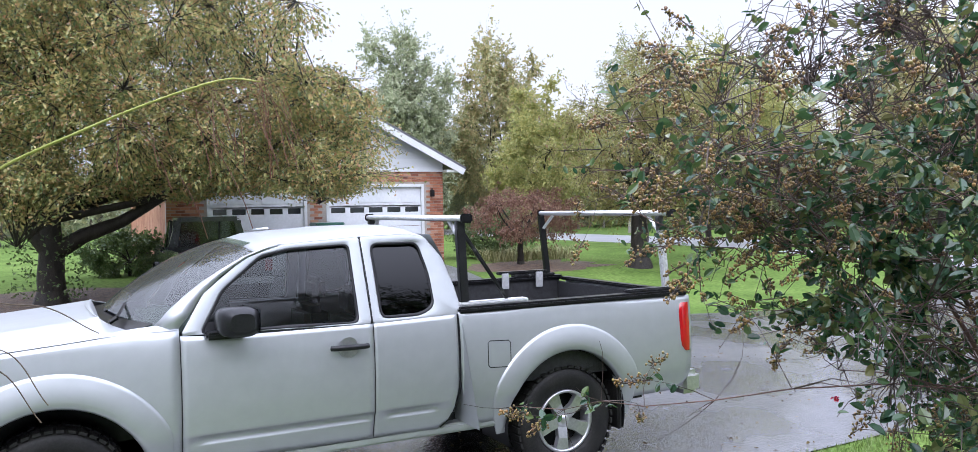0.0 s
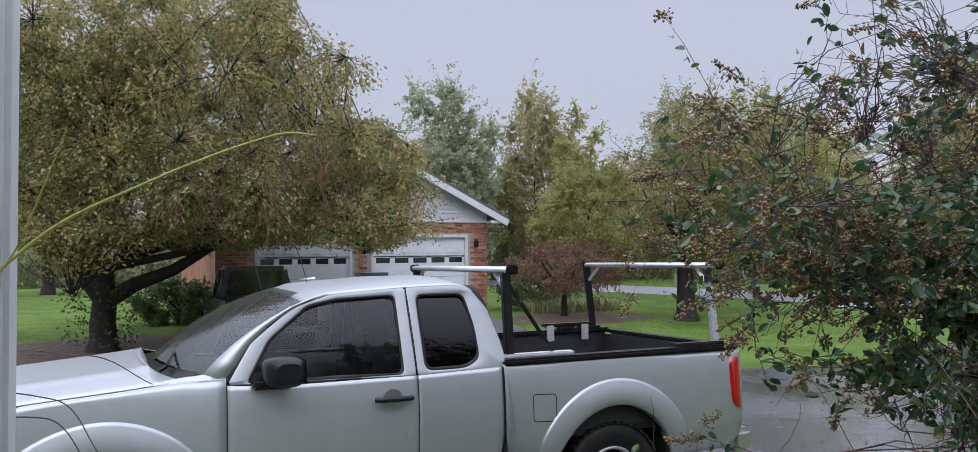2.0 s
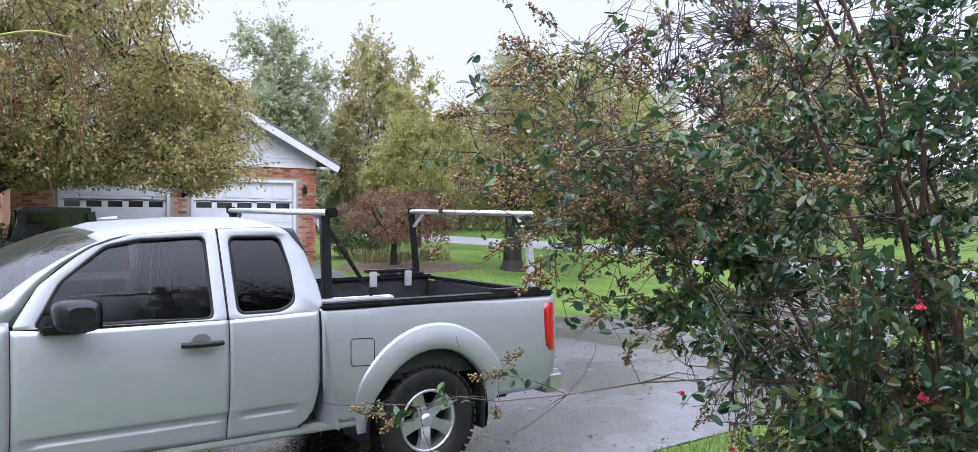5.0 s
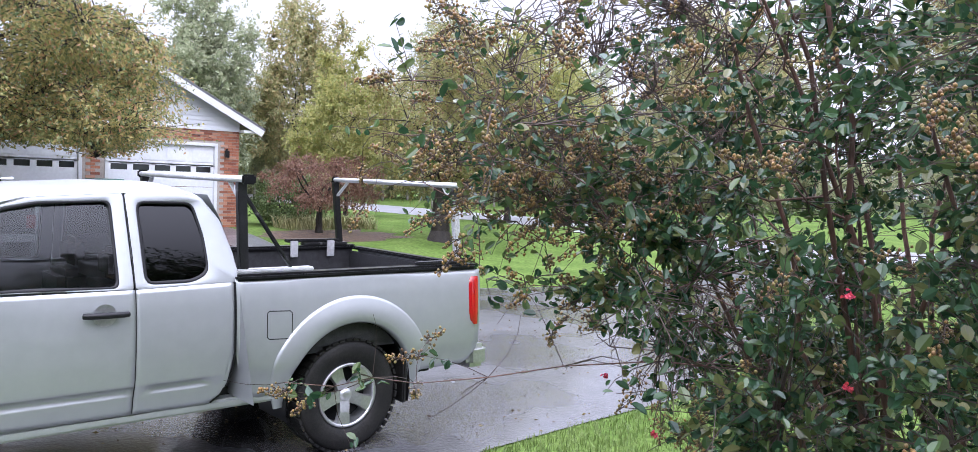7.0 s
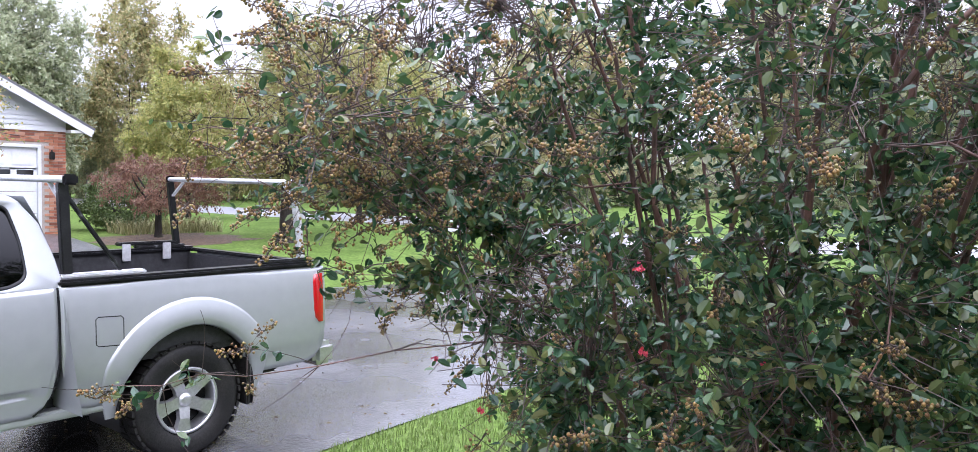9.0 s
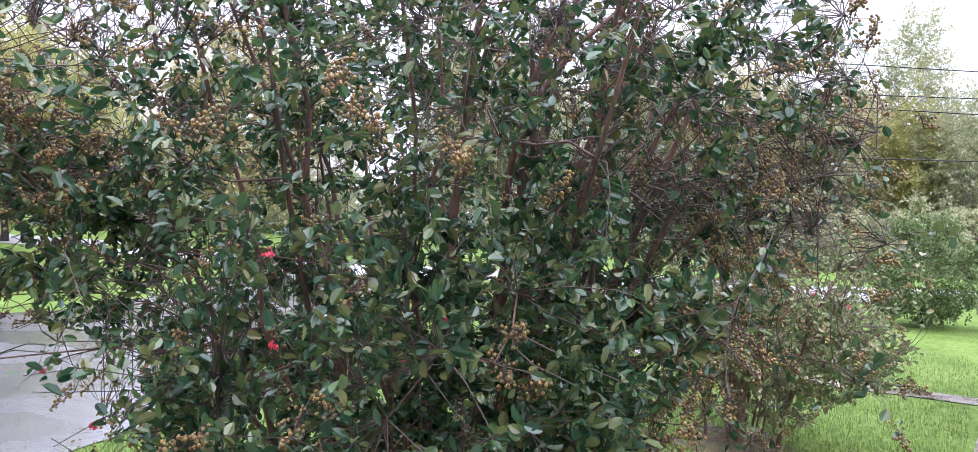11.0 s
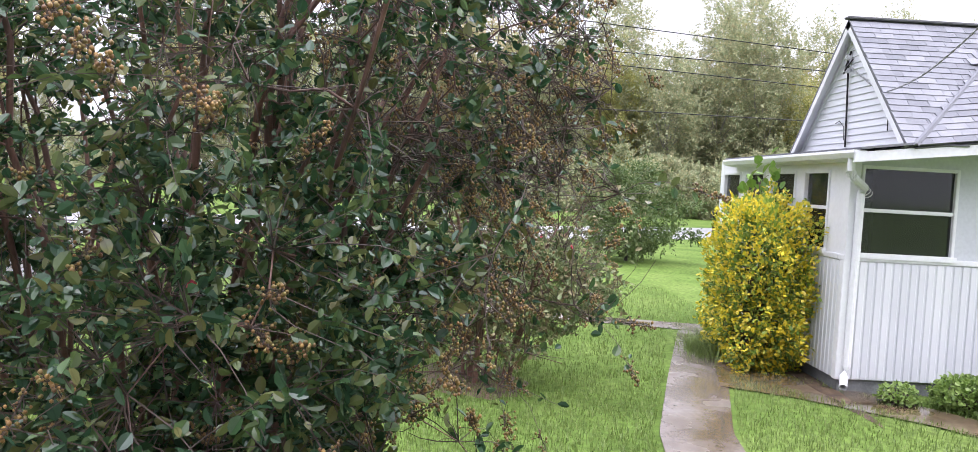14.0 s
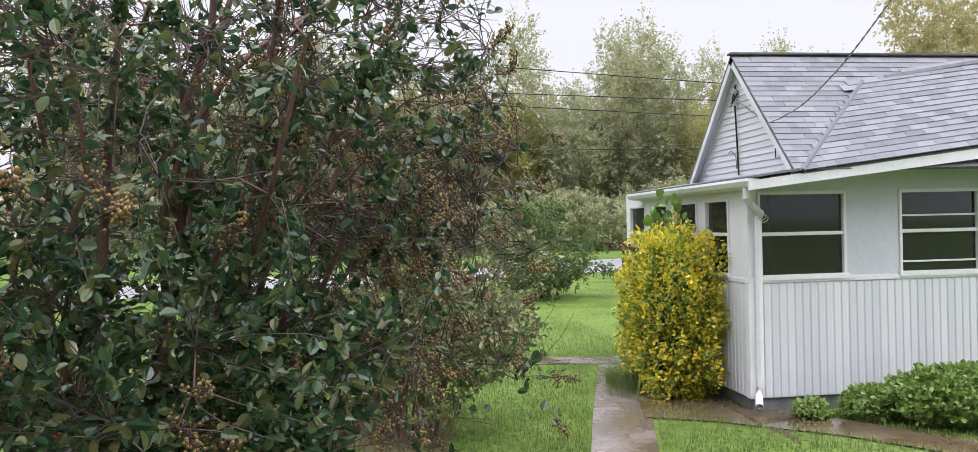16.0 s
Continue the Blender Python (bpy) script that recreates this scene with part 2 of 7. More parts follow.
def leaf_cards(rng, P, D, L, W, fold=0.25, six=False, up=0.7):
    """Folded leaves from base points P along D, their upper sides turned more or less to the sky."""
    n = len(P)
    D = unit(D)
    S = unit(np.cross(D, rng.normal(size=(n, 3)) * 0.6 + [0, 0, up]))
    N = np.cross(S, D)
    L, W = L[:, None], W[:, None]
    if six:
        half = [(0.24, 0.38), (0.60, 0.50), (0.88, 0.28)]
        rim = lambda k, w, s: P + k * L * D + s * w * W * S + fold * w * 2 * W * N - 0.12 * k * k * L * N
        v = np.stack([P] + [rim(k, w, 1) for k, w in half] + [P + L * D - 0.12 * L * N] + [rim(k, w, -1) for k, w in half[::-1]], 1).reshape(-1, 3)
        i = np.arange(n)[:, None] * 8
        return v, np.concatenate([i + [[0, 1, 2, 3, 4]], i + [[0, 4, 5, 6, 7]]])
    v = np.stack([P, P + 0.45 * L * D + 0.5 * W * S + fold * W * N, P + L * D, P + 0.45 * L * D - 0.5 * W * S + fold * W * N], 1).reshape(-1, 3)
    i = np.arange(n)[:, None] * 4
    return v, np.concatenate([i + [[0, 1, 2]], i + [[0, 2, 3]]])


def bend(a, b, rng, sag=0.15, n=5):
    a, b = np.asarray(a, float), np.asarray(b, float)
    k = np.linspace(0, 1, n)[:, None]
    d = np.linalg.norm(b - a)
    side = rng.normal(size=3) * d * 0.09
    return a + (b - a) * k + (side + [0, 0, sag * d]) * (4 * k * (1 - k))


def lumpy(d, seed, f=1.9, amount=0.3):
    return np.array([1 + amount * noise.noise(Vector(x * f) + Vector((seed * 7.1, seed, 3.0))) for x in d])


def crown(rng, origin, center, radii, limbs=8, subs=60, twigs=900, per=10, seed=1, r_limb=0.09, droop=0.3, shell=(0.45, 1.0), lump=0.35, low=-0.8, floor=None, clump=0.0, inside=None):
    """Limbs, twigs, and leaf places for a crown round center."""
    center, radii, origin = (np.asarray(a, float) for a in (center, radii, origin))
    lines, nodes = [], [origin]

    def shot(n, a, b):
        d = unit(rng.normal(size=(n, 3)))
        d[:, 2] = np.maximum(d[:, 2], low)
        r = (a + (b - a) * rng.random(n) ** 0.6) * lumpy(d, seed, amount=lump)
        p = center + d * radii * r[:, None]
        return p if inside is None else p[[inside(q) for q in p]]
    for p in shot(limbs, 0.45, 0.7):
        q = bend(origin, p, rng, 0.1, 6)
        lines.append((q, r_limb, r_limb * 0.35))
        nodes += list(q[2:])
    nod = np.array(nodes)
    kd = near_nodes(nod)
    more, tufts = [], []
    for p in shot(subs, 0.5, 1.0):
        o = nod[kd.find(p)[1]]
        q = bend(o, p, rng, 0.06, 5)
        lines.append((q, r_limb * 0.2, r_limb * 0.06))
        more += list(q[1:])
        tufts.append((p, rng.uniform(0.6, 1.35)))
    nod = np.concatenate([nod, more])
    kd = near_nodes(nod)
    tw, P, D = [], [], []
    goals = shot(twigs, *shell)
    if clump:
        # leaf clumps gather round the branch ends, with gaps between them
        for i in range(len(goals)):
            if rng.random() < 0.85:
                e, s = tufts[rng.integers(len(tufts))]
                goals[i] = e + rng.normal(size=3) * radii * clump * s * [1, 1, 1.1]
        if inside is not None:
            goals = goals[[inside(q) for q in goals]]
    for p in goals:
        o = nod[kd.find(p)[1]]
        p = p + [0, 0, -droop * rng.random() * 0.5]
        if floor is not None:
            p[2] = max(p[2], floor + 0.35 * rng.random())
        q = bend(o, p, rng, 0.1, 3)
        tw.append((q, r_limb * 0.10, r_limb * 0.035))
        k = 0.3 + 0.7 * rng.random(per) ** 0.7
        a = q[0] + (q[2] - q[0]) * k[:, None]
        P.append(a + rng.normal(size=(per, 3)) * 0.03 * radii.mean() ** 0.5)
        D.append(unit(q[2] - q[0]) * 0.6 + rng.normal(size=(per, 3)) * 0.6 + [0, 0, -droop])
    return lines, tw, np.concatenate(P), np.concatenate(D)


def tree(name, label, base, height, center, radii, leafm, size, limbs=8, subs=60, twigs=900, per=10, seed=1, r=0.2, droop=0.3, bark=None, lean=(0, 0), shell=(0.45, 1.0), lump=0.35, low=-0.8, floor=None, group="", aspect=0.5, category="tree", clump=0.13, inside=None, twiggy=True):
    rng = np.random.default_rng(seed)
    base = np.array([base[0], base[1], gz(base[0], base[1])]) if len(base) == 2 else np.array(base, float)
    top = base + [lean[0], lean[1], height]
    t = thing(name, label, category, tuple(base), group)
    lines, tw, P, D = crown(rng, top - base, np.array(center) - base, radii, limbs, subs, twigs, per, seed, r * 0.36, droop, shell, lump, low, floor, clump, None if inside is None else lambda q: inside(q + base))
    k = np.linspace(0, 1, 7)[:, None]
    stem = (top - base) * k + rng.normal(size=(7, 3)) * 0.04 * height * (k * (1 - k))
    stem[0, 2] -= 0.1
    flare = [(stem[:2], r * 1.5, r), (stem[1:], r, r * 0.75)]
    v, f = tubes(flare, 9)
    v2, f2 = tubes(lines, 6)
    v3, f3 = tubes(tw[::2] if twiggy else tw[:20], 3)
    part("trunk", mesh_of("trunk", np.concatenate([v, v2, v3]), np.concatenate([f, f2 + len(v), f3 + len(v) + len(v2)]), True), bark or M_BARK, t)
    n = len(P)
    L = size * rng.uniform(0.6, 1.3, n)
    v, f = leaf_cards(rng, P, D, L, L * aspect)
    tagged(part("crown", mesh_of("crown", v, f), leafm, t), kind="stuff")
    return t

# ---- ground ----
def axis_steps(lo, hi, fine, near=30.0):
    a, out = 0.0, [0.0]
    while a < max(-lo, hi):
        a += fine if a < near else fine + (a - near) * 0.12
        out.append(a)
    s = np.array(out)
    return np.concatenate([-s[:0:-1], s])


gx = axis_steps(-900, 900, 0.8)
v = [(x, y, gz(x, y)) for x in gx for y in gx]
n = len(gx)
f = [(i * n + j, (i + 1) * n + j, (i + 1) * n + j + 1, i * n + j + 1) for i in range(n - 1) for j in range(n - 1)]
tagged(part("ground", mesh_of("ground", v, f, True), M_GRASS), "bright green mown lawn, wet from the rain", "lawn", kind="structure")


def sheet(name, near, far, material, lift, label, category, nu=60, nv=8, kind="structure"):
    """A sheet on the ground between two polylines."""
    def along(line, k):
        p = np.array(line, float)
        d = np.r_[0, np.cumsum(np.linalg.norm(np.diff(p, axis=0), axis=1))]
        return np.array([np.interp(k * d[-1], d, p[:, 0]), np.interp(k * d[-1], d, p[:, 1])])
    v, f = [], []
    for i in range(nu + 1):
        a, b = along(near, i / nu), along(far, i / nu)
        for j in range(nv + 1):
            x, y = a + (b - a) * j / nv
            v.append((x, y, gz(x, y) + lift))
    for i in range(nu):
        for j in range(nv):
            a = i * (nv + 1) + j
            f.append((a, a + nv + 1, a + nv + 2, a + 1))
    ob = part(name, mesh_of(name, v, f, True), material)
    return tagged(ob, label, category, kind=kind)


sheet("driveway", [(-14, -1.0), (-2, -0.75), (0.5, -0.52), (1.8, -0.46), (3.3, -0.42), (6, 0.5), (12, 2.4), (19, 5)],
      [(-14, 4.6), (-2, 4.6), (3, 5.2), (6, 6.2), (7.5, 5.7), (8.6, 5.5), (12, 6.5), (19, 9.5)], M_ASPHALT, 0.012, "wet dark asphalt driveway with puddles", "driveway", 90, 14)
sheet("garage_apron", [(-1.5, 4.5), (-1.5, 10), (-0.6, 15.75)], [(5.2, 5.4), (5.4, 10), (6.0, 15.75)], M_ASPHALT, 0.008, "wet asphalt apron before the garage doors", "driveway", 40, 12)
sheet("road", [(15.6, 60), (16.2, 24), (16.8, 13), (24, -2), (34, -16), (60, -55)], [(20.6, 60), (21.2, 24), (22.4, 14), (30, 1), (41.5, -13), (68, -52)], M_ROAD, 0.01, "wet grey country road past the lawns", "road", 60, 4)
sheet("garden_path", [(0.5, -6.05), (4.12, -6.55), (6.2, -7.12), (9.3, -8.02)], [(0.5, -6.75), (4.2, -7.22), (6.2, -7.8), (9.5, -8.5)], M_CONC, 0.012, "wet concrete garden path with brown puddles", "path", 50, 4)
sheet("cross_path", [(9.3, -8.4), (9.6, -7.3), (9.9, -5.5), (10.2, -2)], [(9.95, -8.6), (10.15, -7.4), (10.5, -5.5), (10.8, -2)], M_CONC, 0.016, "wet concrete path across the lawn", "path", 20, 3)


# ---- unseen house round the camera's porch, added to shade the myrtle ----
M_BOARD = mat("white_boards", [(0.60, 0.62, 0.64), (0.70, 0.71, 0.73)], 0.5, scale=1.2, fine=0.06)
# unseen deck kept pale so that it bounces light onto the myrtle's lower leaves
M_DECK = mat("bounce_concrete", [(0.36, 0.35, 0.33), (0.46, 0.45, 0.43)], 0.6, scale=3, fine=0.15, bump=0.1)
M_DARKROOF = mat("dark_roof", [(0.07, 0.07, 0.08), (0.11, 0.11, 0.12)], 0.8, scale=8, fine=0.2)
# wall and ceiling stay out of view; their edges set the myrtle's shade
for name_, lo_, hi_, m_, lab_, cat_ in (("unseen_wall_south", (-13.0, -6.75, -0.4), (-2.5, -6.55, 2.75), M_BOARD, "unseen plain white board wall added behind the porch", "wall"),
                                        ("bounce_deck", (-13.0, -6.55, -0.4), (-2.0, -3.35, 0.30), M_DECK, "unseen pale concrete porch deck added to bounce light upward", "floor"),
                                        ("porch_ceiling", (-13.0, -6.55, 2.75), (-2.1, -4.0, 2.90), M_BOARD, "unseen white boarded porch ceiling added to shade the myrtle", "ceiling")):
    tagged(part(name_, boxes((lo_, hi_)), m_), lab_, cat_, kind="structure")
# out-of-view roof, added to hold off sky light and darken the truck's reflections
tagged(part("unseen_roof_south", prism(bmesh.new(), [(-4.0, 2.905), (-12.6, 2.905), (-8.4, 4.9)], "x", -13.2, -2.1), M_DARKROOF), "unseen dark roof added over the porch to block sky light", "roof", kind="structure")


# ---- silver pickup truck ----
def clear_glass(name, tint, rough=0.02, gloss=1.45, film=0.0):
    """Tinted glass: see-through with a mirror skin that follows Fresnel."""
    m = bpy.data.materials.new(name)
    m.use_nodes = True
    n, l = m.node_tree.nodes, m.node_tree.links
    n.remove(n["Principled BSDF"])
    t, g, fr, mx = n.new("ShaderNodeBsdfTransparent"), n.new("ShaderNodeBsdfGlossy"), n.new("ShaderNodeFresnel"), n.new("ShaderNodeMixShader")
    t.inputs["Color"].default_value = (*tint, 1)
    g.inputs["Roughness"].default_value = rough
    fr.inputs["IOR"].default_value = gloss
    l.new(fr.outputs["Fac"], mx.inputs["Fac"])
    l.new(t.outputs["BSDF"], mx.inputs[1])
    l.new(g.outputs["BSDF"], mx.inputs[2])
    out = mx.outputs["Shader"]
    if film:
        # rain water that scatters a little light
        d, m2, tn, mr = n.new("ShaderNodeBsdfDiffuse"), n.new("ShaderNodeMixShader"), n.new("ShaderNodeTexNoise"), n.new("ShaderNodeMapRange")
        d.inputs["Color"].default_value = (0.62, 0.66, 0.66, 1)
        tn.inputs["Scale"].default_value, tn.inputs["Detail"].default_value = 26, 6
        mr.inputs["From Min"].default_value, mr.inputs["From Max"].default_value = 0.35, 0.75
        mr.inputs["To Min"].default_value, mr.inputs["To Max"].default_value = film * 0.5, film * 1.8
        co = n.new("ShaderNodeTexCoord")
        l.new(co.outputs["Object"], tn.inputs["Vector"])
        l.new(tn.outputs["Fac"], mr.inputs["Value"])
        l.new(mr.outputs["Result"], m2.inputs["Fac"])
        l.new(out, m2.inputs[1])
        l.new(d.outputs["BSDF"], m2.inputs[2])
        out = m2.outputs["Shader"]
    l.new(out, n["Material Output"].inputs["Surface"])
    return m


M_TINT = clear_glass("tinted_glass", (0.34, 0.38, 0.38), 0.01, 1.6, 0.006)
M_PRIV = clear_glass("privacy_glass", (0.03, 0.03, 0.035), 0.01, 1.5)
M_WSHIELD = clear_glass("windshield_glass", (0.46, 0.60, 0.48), 0.03, 1.55, 0.035)
M_RED = mat("red_lens", [(0.30, 0.004, 0.006), (0.42, 0.006, 0.008)], 0.12, scale=3, coat=1.0)
M_AMBER = mat("amber_lens", [(0.6, 0.2, 0.02), (0.7, 0.26, 0.03)], 0.15, scale=3, coat=1.0)
M_BARE = mat("weathered_aluminium", [(0.45, 0.45, 0.46), (0.62, 0.62, 0.63), (0.70, 0.70, 0.71)], 0.4, 0.6, scale=3, fine=0.12)
M_POST = mat("chipped_black_paint", [(0.012, 0.012, 0.013), (0.02, 0.02, 0.021), (0.30, 0.30, 0.31)], 0.4, 0.2, scale=7, fine=0.3, spread=(0.5, 0.72))
M_CHIP = mat("half_bare_post", [(0.02, 0.02, 0.021), (0.06, 0.06, 0.062), (0.40, 0.40, 0.41), (0.52, 0.52, 0.53)], 0.42, 0.4, scale=5, fine=0.25, spread=(0.40, 0.58))
M_SEAT = mat("grey_seat_cloth", [(0.03, 0.03, 0.033), (0.06, 0.06, 0.065)], 0.9, scale=8)
M_LINER = mat("bed_liner", [(0.010, 0.010, 0.011), (0.028, 0.028, 0.03)], 0.55, scale=30, bump=0.3)
WID = 1.84


def curve(pts):
    xs, zs = [p[0] for p in pts], [p[1] for p in pts]
    return lambda x: float(np.interp(x, xs, zs))


def skin_y(z):
    """How far the near flank lies inwards at a height."""
    return float(np.interp(z, [0.40, 0.50, 0.60, 0.66, 0.80, 0.95, 1.10, 1.20, 1.28], [0.07, 0.045, 0.025, 0.0, -0.012, -0.012, -0.002, 0.012, 0.045]))


def grid(rows, smooth=True, close=False):
    """A bmesh from rows of points."""
    bm = bmesh.new()
    vs = [[bm.verts.new(p) for p in r] for r in rows]
    for a, b in zip(vs, vs[1:]):
        for i in range(len(a) - 1 + close):
            j = (i + 1) % len(a)
            bm.faces.new((a[i], b[i], b[j], a[j]))
    bmesh.ops.remove_doubles(bm, verts=bm.verts, dist=1e-5)
    bmesh.ops.recalc_face_normals(bm, faces=bm.faces)
    for fc in bm.faces:
        fc.smooth = smooth
    return bm


def thick(ob, t):
    s = ob.modifiers.new("thickness", "SOLIDIFY")
    s.thickness, s.offset = t, 0
    return ob


def both(make, far=True):
    """Calls make(flip) for the near side, and again mirrored for the far side."""
    make(lambda p: p)
    if far:
        make(lambda p: (p[0], WID - p[1], p[2]))


def resample(loop, n):
    p = np.array(loop + loop[:1], float)
    d = np.r_[0, np.cumsum(np.linalg.norm(np.diff(p, axis=0), axis=1))]
    k = np.linspace(0, d[-1], n, endpoint=False)
    return list(zip(np.interp(k, d, p[:, 0]), np.interp(k, d, p[:, 1])))


def rounded(loop, r, seg=4):
    """Corners of a 2D loop rounded."""
    out, n = [], len(loop)
    for i in range(n):
        a, b, c = (np.array(loop[j % n], float) for j in (i - 1, i, i + 1))
        u, w = a - b, c - b
        q = min(r, 0.45 * np.linalg.norm(u), 0.45 * np.linalg.norm(w))
        p0, p1 = b + u / np.linalg.norm(u) * q, b + w / np.linalg.norm(w) * q
        for k in np.linspace(0, 1, seg + 1):
            out.append(tuple((1 - k) ** 2 * p0 + 2 * k * (1 - k) * b + k * k * p1))
    return out


def house_y(z):
    """The lean of the cab's glass."""
    return 0.011 + (z - 1.19) * 0.33


truck = thing("pickup_truck", "silver extended-cab pickup truck with black bed liner on wet driveway", "truck")
ARCH = 0.40


def flank(name, x0, x1, upper, lower, mats, axle=None, nx=26, nz=16, groove=False, label=""):
    def make(F):
        xs = list(np.linspace(x0, x1, nx))
        if axle is not None:
            xs += [axle + 0.5 * math.cos(a) for a in np.linspace(0, math.pi, 19)]
            xs = sorted(x for x in xs if x0 <= x <= x1)
        rows = []
        for x in xs:
            lo = lower(x)
            if axle is not None and abs(x - axle) < 0.5:
                lo = max(lo, ARCH + math.sqrt(max(0, 0.25 - (x - axle) ** 2)))
            hi = upper(x)
            r = []
            zs = list(lo + (hi - lo) * np.linspace(0, 1, nz))
            if groove:
                zs = list(np.linspace(lo, hi, 30))
                if lo < 0.58:
                    zs = list(np.linspace(lo, 0.583, 4)) + [0.590, 0.598, 0.612, 0.640, 0.652, 0.660] + list(np.linspace(0.672, hi, 20))
            for z in zs:
                y = skin_y(z)
                if groove:
                    inset = float(np.interp(z, [0.590, 0.598, 0.612, 0.640, 0.652, 0.660], [0, 0.002, 0.020, 0.022, 0.004, 0]))
                    y += inset * sm(x, x0 + 0.06, x0 + 0.10) * (1 - sm(x, x1 - (0.02 if x1 < -1.2 else 0.17), x1 - (0.01 if x1 < -1.2 else 0.13)))
                r.append(F((x, y, z)))
            rows.append(r)
        thick(part(name, grid(rows), mats, truck, label), 0.006)
    both(make)


fender_top = curve([(-4.02, 0.98), (-3.9, 1.10), (-3.6, 1.185), (-3.08, 1.225), (-2.77, 1.255), (-2.56, 1.26)])
belt = curve([(-2.56, 1.22), (-2.3, 1.20), (-1.4, 1.20), (-0.85, 1.215)])
sill = curve([(-2.6, 0.50), (-1.0, 0.475), (-0.85, 0.50)])
flank("front_fender", -4.0, -2.562, fender_top, curve([(-4, 0.52), (-2.5, 0.50)]), M_SILVER, -3.2)
flank("front_door", -2.557, -1.436, belt, sill, M_SILVER, None, 30, 40, True)
flank("rear_door", -1.432, -0.860, belt, curve([(-1.43, 0.485), (-1.0, 0.475), (-0.9, 0.54), (-0.860, 0.72)]), M_SILVER, None, 24, 40, True)
flank("bed_side", -0.846, 1.10, curve([(-0.846, 1.232), (1.1, 1.215)]), curve([(-0.846, 0.80), (-0.83, 0.55), (-0.7, 0.47), (1.02, 0.50), (1.10, 0.60)]), M_SILVER, 0.0, 34, 20)


def flare(axle):
    def make(F):
        rows = []
        for a in np.linspace(radians(-3), radians(183), 46):
            r = []
            fade = sm(math.sin(a), -0.10, 0.50)
            for rad, off in ((0.485, 0.06), (0.488, -0.008), (0.500, -0.024), (0.530, -0.030), (0.575, -0.028), (0.615, -0.021), (0.645, -0.013), (0.662, -0.009), (0.668, 0.008)):
                rad = 0.485 + (rad - 0.485) * (0.35 + 0.65 * fade)
                up = 1.025 if math.sin(a) > 0 else 1.0
                z = ARCH + up * rad * math.sin(a)
                r.append(F((axle + rad * math.cos(a) * (0.985 if rad > 0.6 else 1), skin_y(z) + off * (fade if off < 0 else 1) - 0.004, z)))
            rows.append(r)
        part("wheel_arch_flare", grid(rows), M_SILVER, truck)
        # the dark well behind the arch
        rows = [[F((axle + 0.49 * math.cos(a), y, ARCH + 0.49 * math.sin(a))) for y in (0.02, 0.2, 0.42)] for a in np.linspace(radians(-14), radians(194), 24)]
        rows2 = [[F((axle + q * 0.49 * math.cos(a), 0.42, ARCH + q * 0.49 * math.sin(a))) for q in (0.0, 0.5, 1.0)] for a in np.linspace(radians(-14), radians(194), 24)]
        part("wheel_well", grid(rows), M_BLACK, truck)
        part("wheel_well_back", grid(rows2), M_BLACK, truck)
    both(make)


flare(-3.2)
flare(0.0)


# cab glass and frames
def frames(name, outer, inner, glass, soft):
    def make(F):
        o, i = resample(rounded(outer, 0.012), 120), resample(rounded(inner, soft), 120)
        k = min(range(120), key=lambda j: (i[j][0] - o[0][0]) ** 2 + (i[j][1] - o[0][1]) ** 2)
        i = i[k:] + i[:k]
        c = np.mean(i, axis=0)
        seal = [tuple(np.array(p) + (c - p) / np.linalg.norm(c - p) * 0.016) for p in i]
        at = lambda p, d=0.0: F((p[0], house_y(p[1]) + d, p[1]))
        toward = lambda p, q, d: tuple(np.array(p) + (np.array(q) - p) / (np.linalg.norm(np.array(q) - p) + 1e-6) * d)
        o2, i2 = [toward(p, q, 0.005) for p, q in zip(o, i)], [toward(q, p, 0.006) for p, q in zip(o, i)]
        fr = part(name, grid([[at(p, 0.012) for p in o], [at(p, 0.001) for p in o], [at(p) for p in o2], [at(p) for p in i2], [at(p, 0.002) for p in i], [at(p, 0.025) for p in i]], close=True), M_SILVER, truck)
        part("window_seal", grid([[at(p, -0.002) for p in i], [at(p, -0.006) for p in seal], [at(p, 0.02) for p in seal]], close=True), M_BLACK, fr)
        # the pane bulges, so that it mirrors the sky above and the house below
        z0, z1 = min(p[1] for p in seal), max(p[1] for p in seal)
        pane = lambda p: at(p, 0.014 - 0.017 * (1 - ((2 * p[1] - z0 - z1) / (z1 - z0)) ** 2))
        part("window_glass", grid([[pane(tuple(np.array(p) * (1 - k) + c * k)) for p in seal] for k in (0, 0.1, 0.25, 0.4, 0.55, 0.7, 0.85, 0.97)] + [[pane(tuple(c)) for p in seal]], close=True), glass, fr)
        if soft < 0.04:
            part("sail_panel", grid([[at(p, 0.006) for p in ((-2.43, 1.236), (-2.40, 1.30), (-2.35, 1.39), (-2.315, 1.45))], [at(p, 0.006) for p in ((-2.26, 1.236), (-2.265, 1.30), (-2.28, 1.40), (-2.30, 1.46))]]), M_BLACK, fr)
    both(make)


frames("front_window_frame", [(-2.555, 1.222), (-2.42, 1.44), (-2.17, 1.635), (-1.93, 1.705), (-1.455, 1.735), (-1.438, 1.20)],
       [(-2.455, 1.222), (-2.32, 1.455), (-2.08, 1.645), (-1.90, 1.680), (-1.525, 1.693), (-1.515, 1.212)], M_TINT, 0.035)
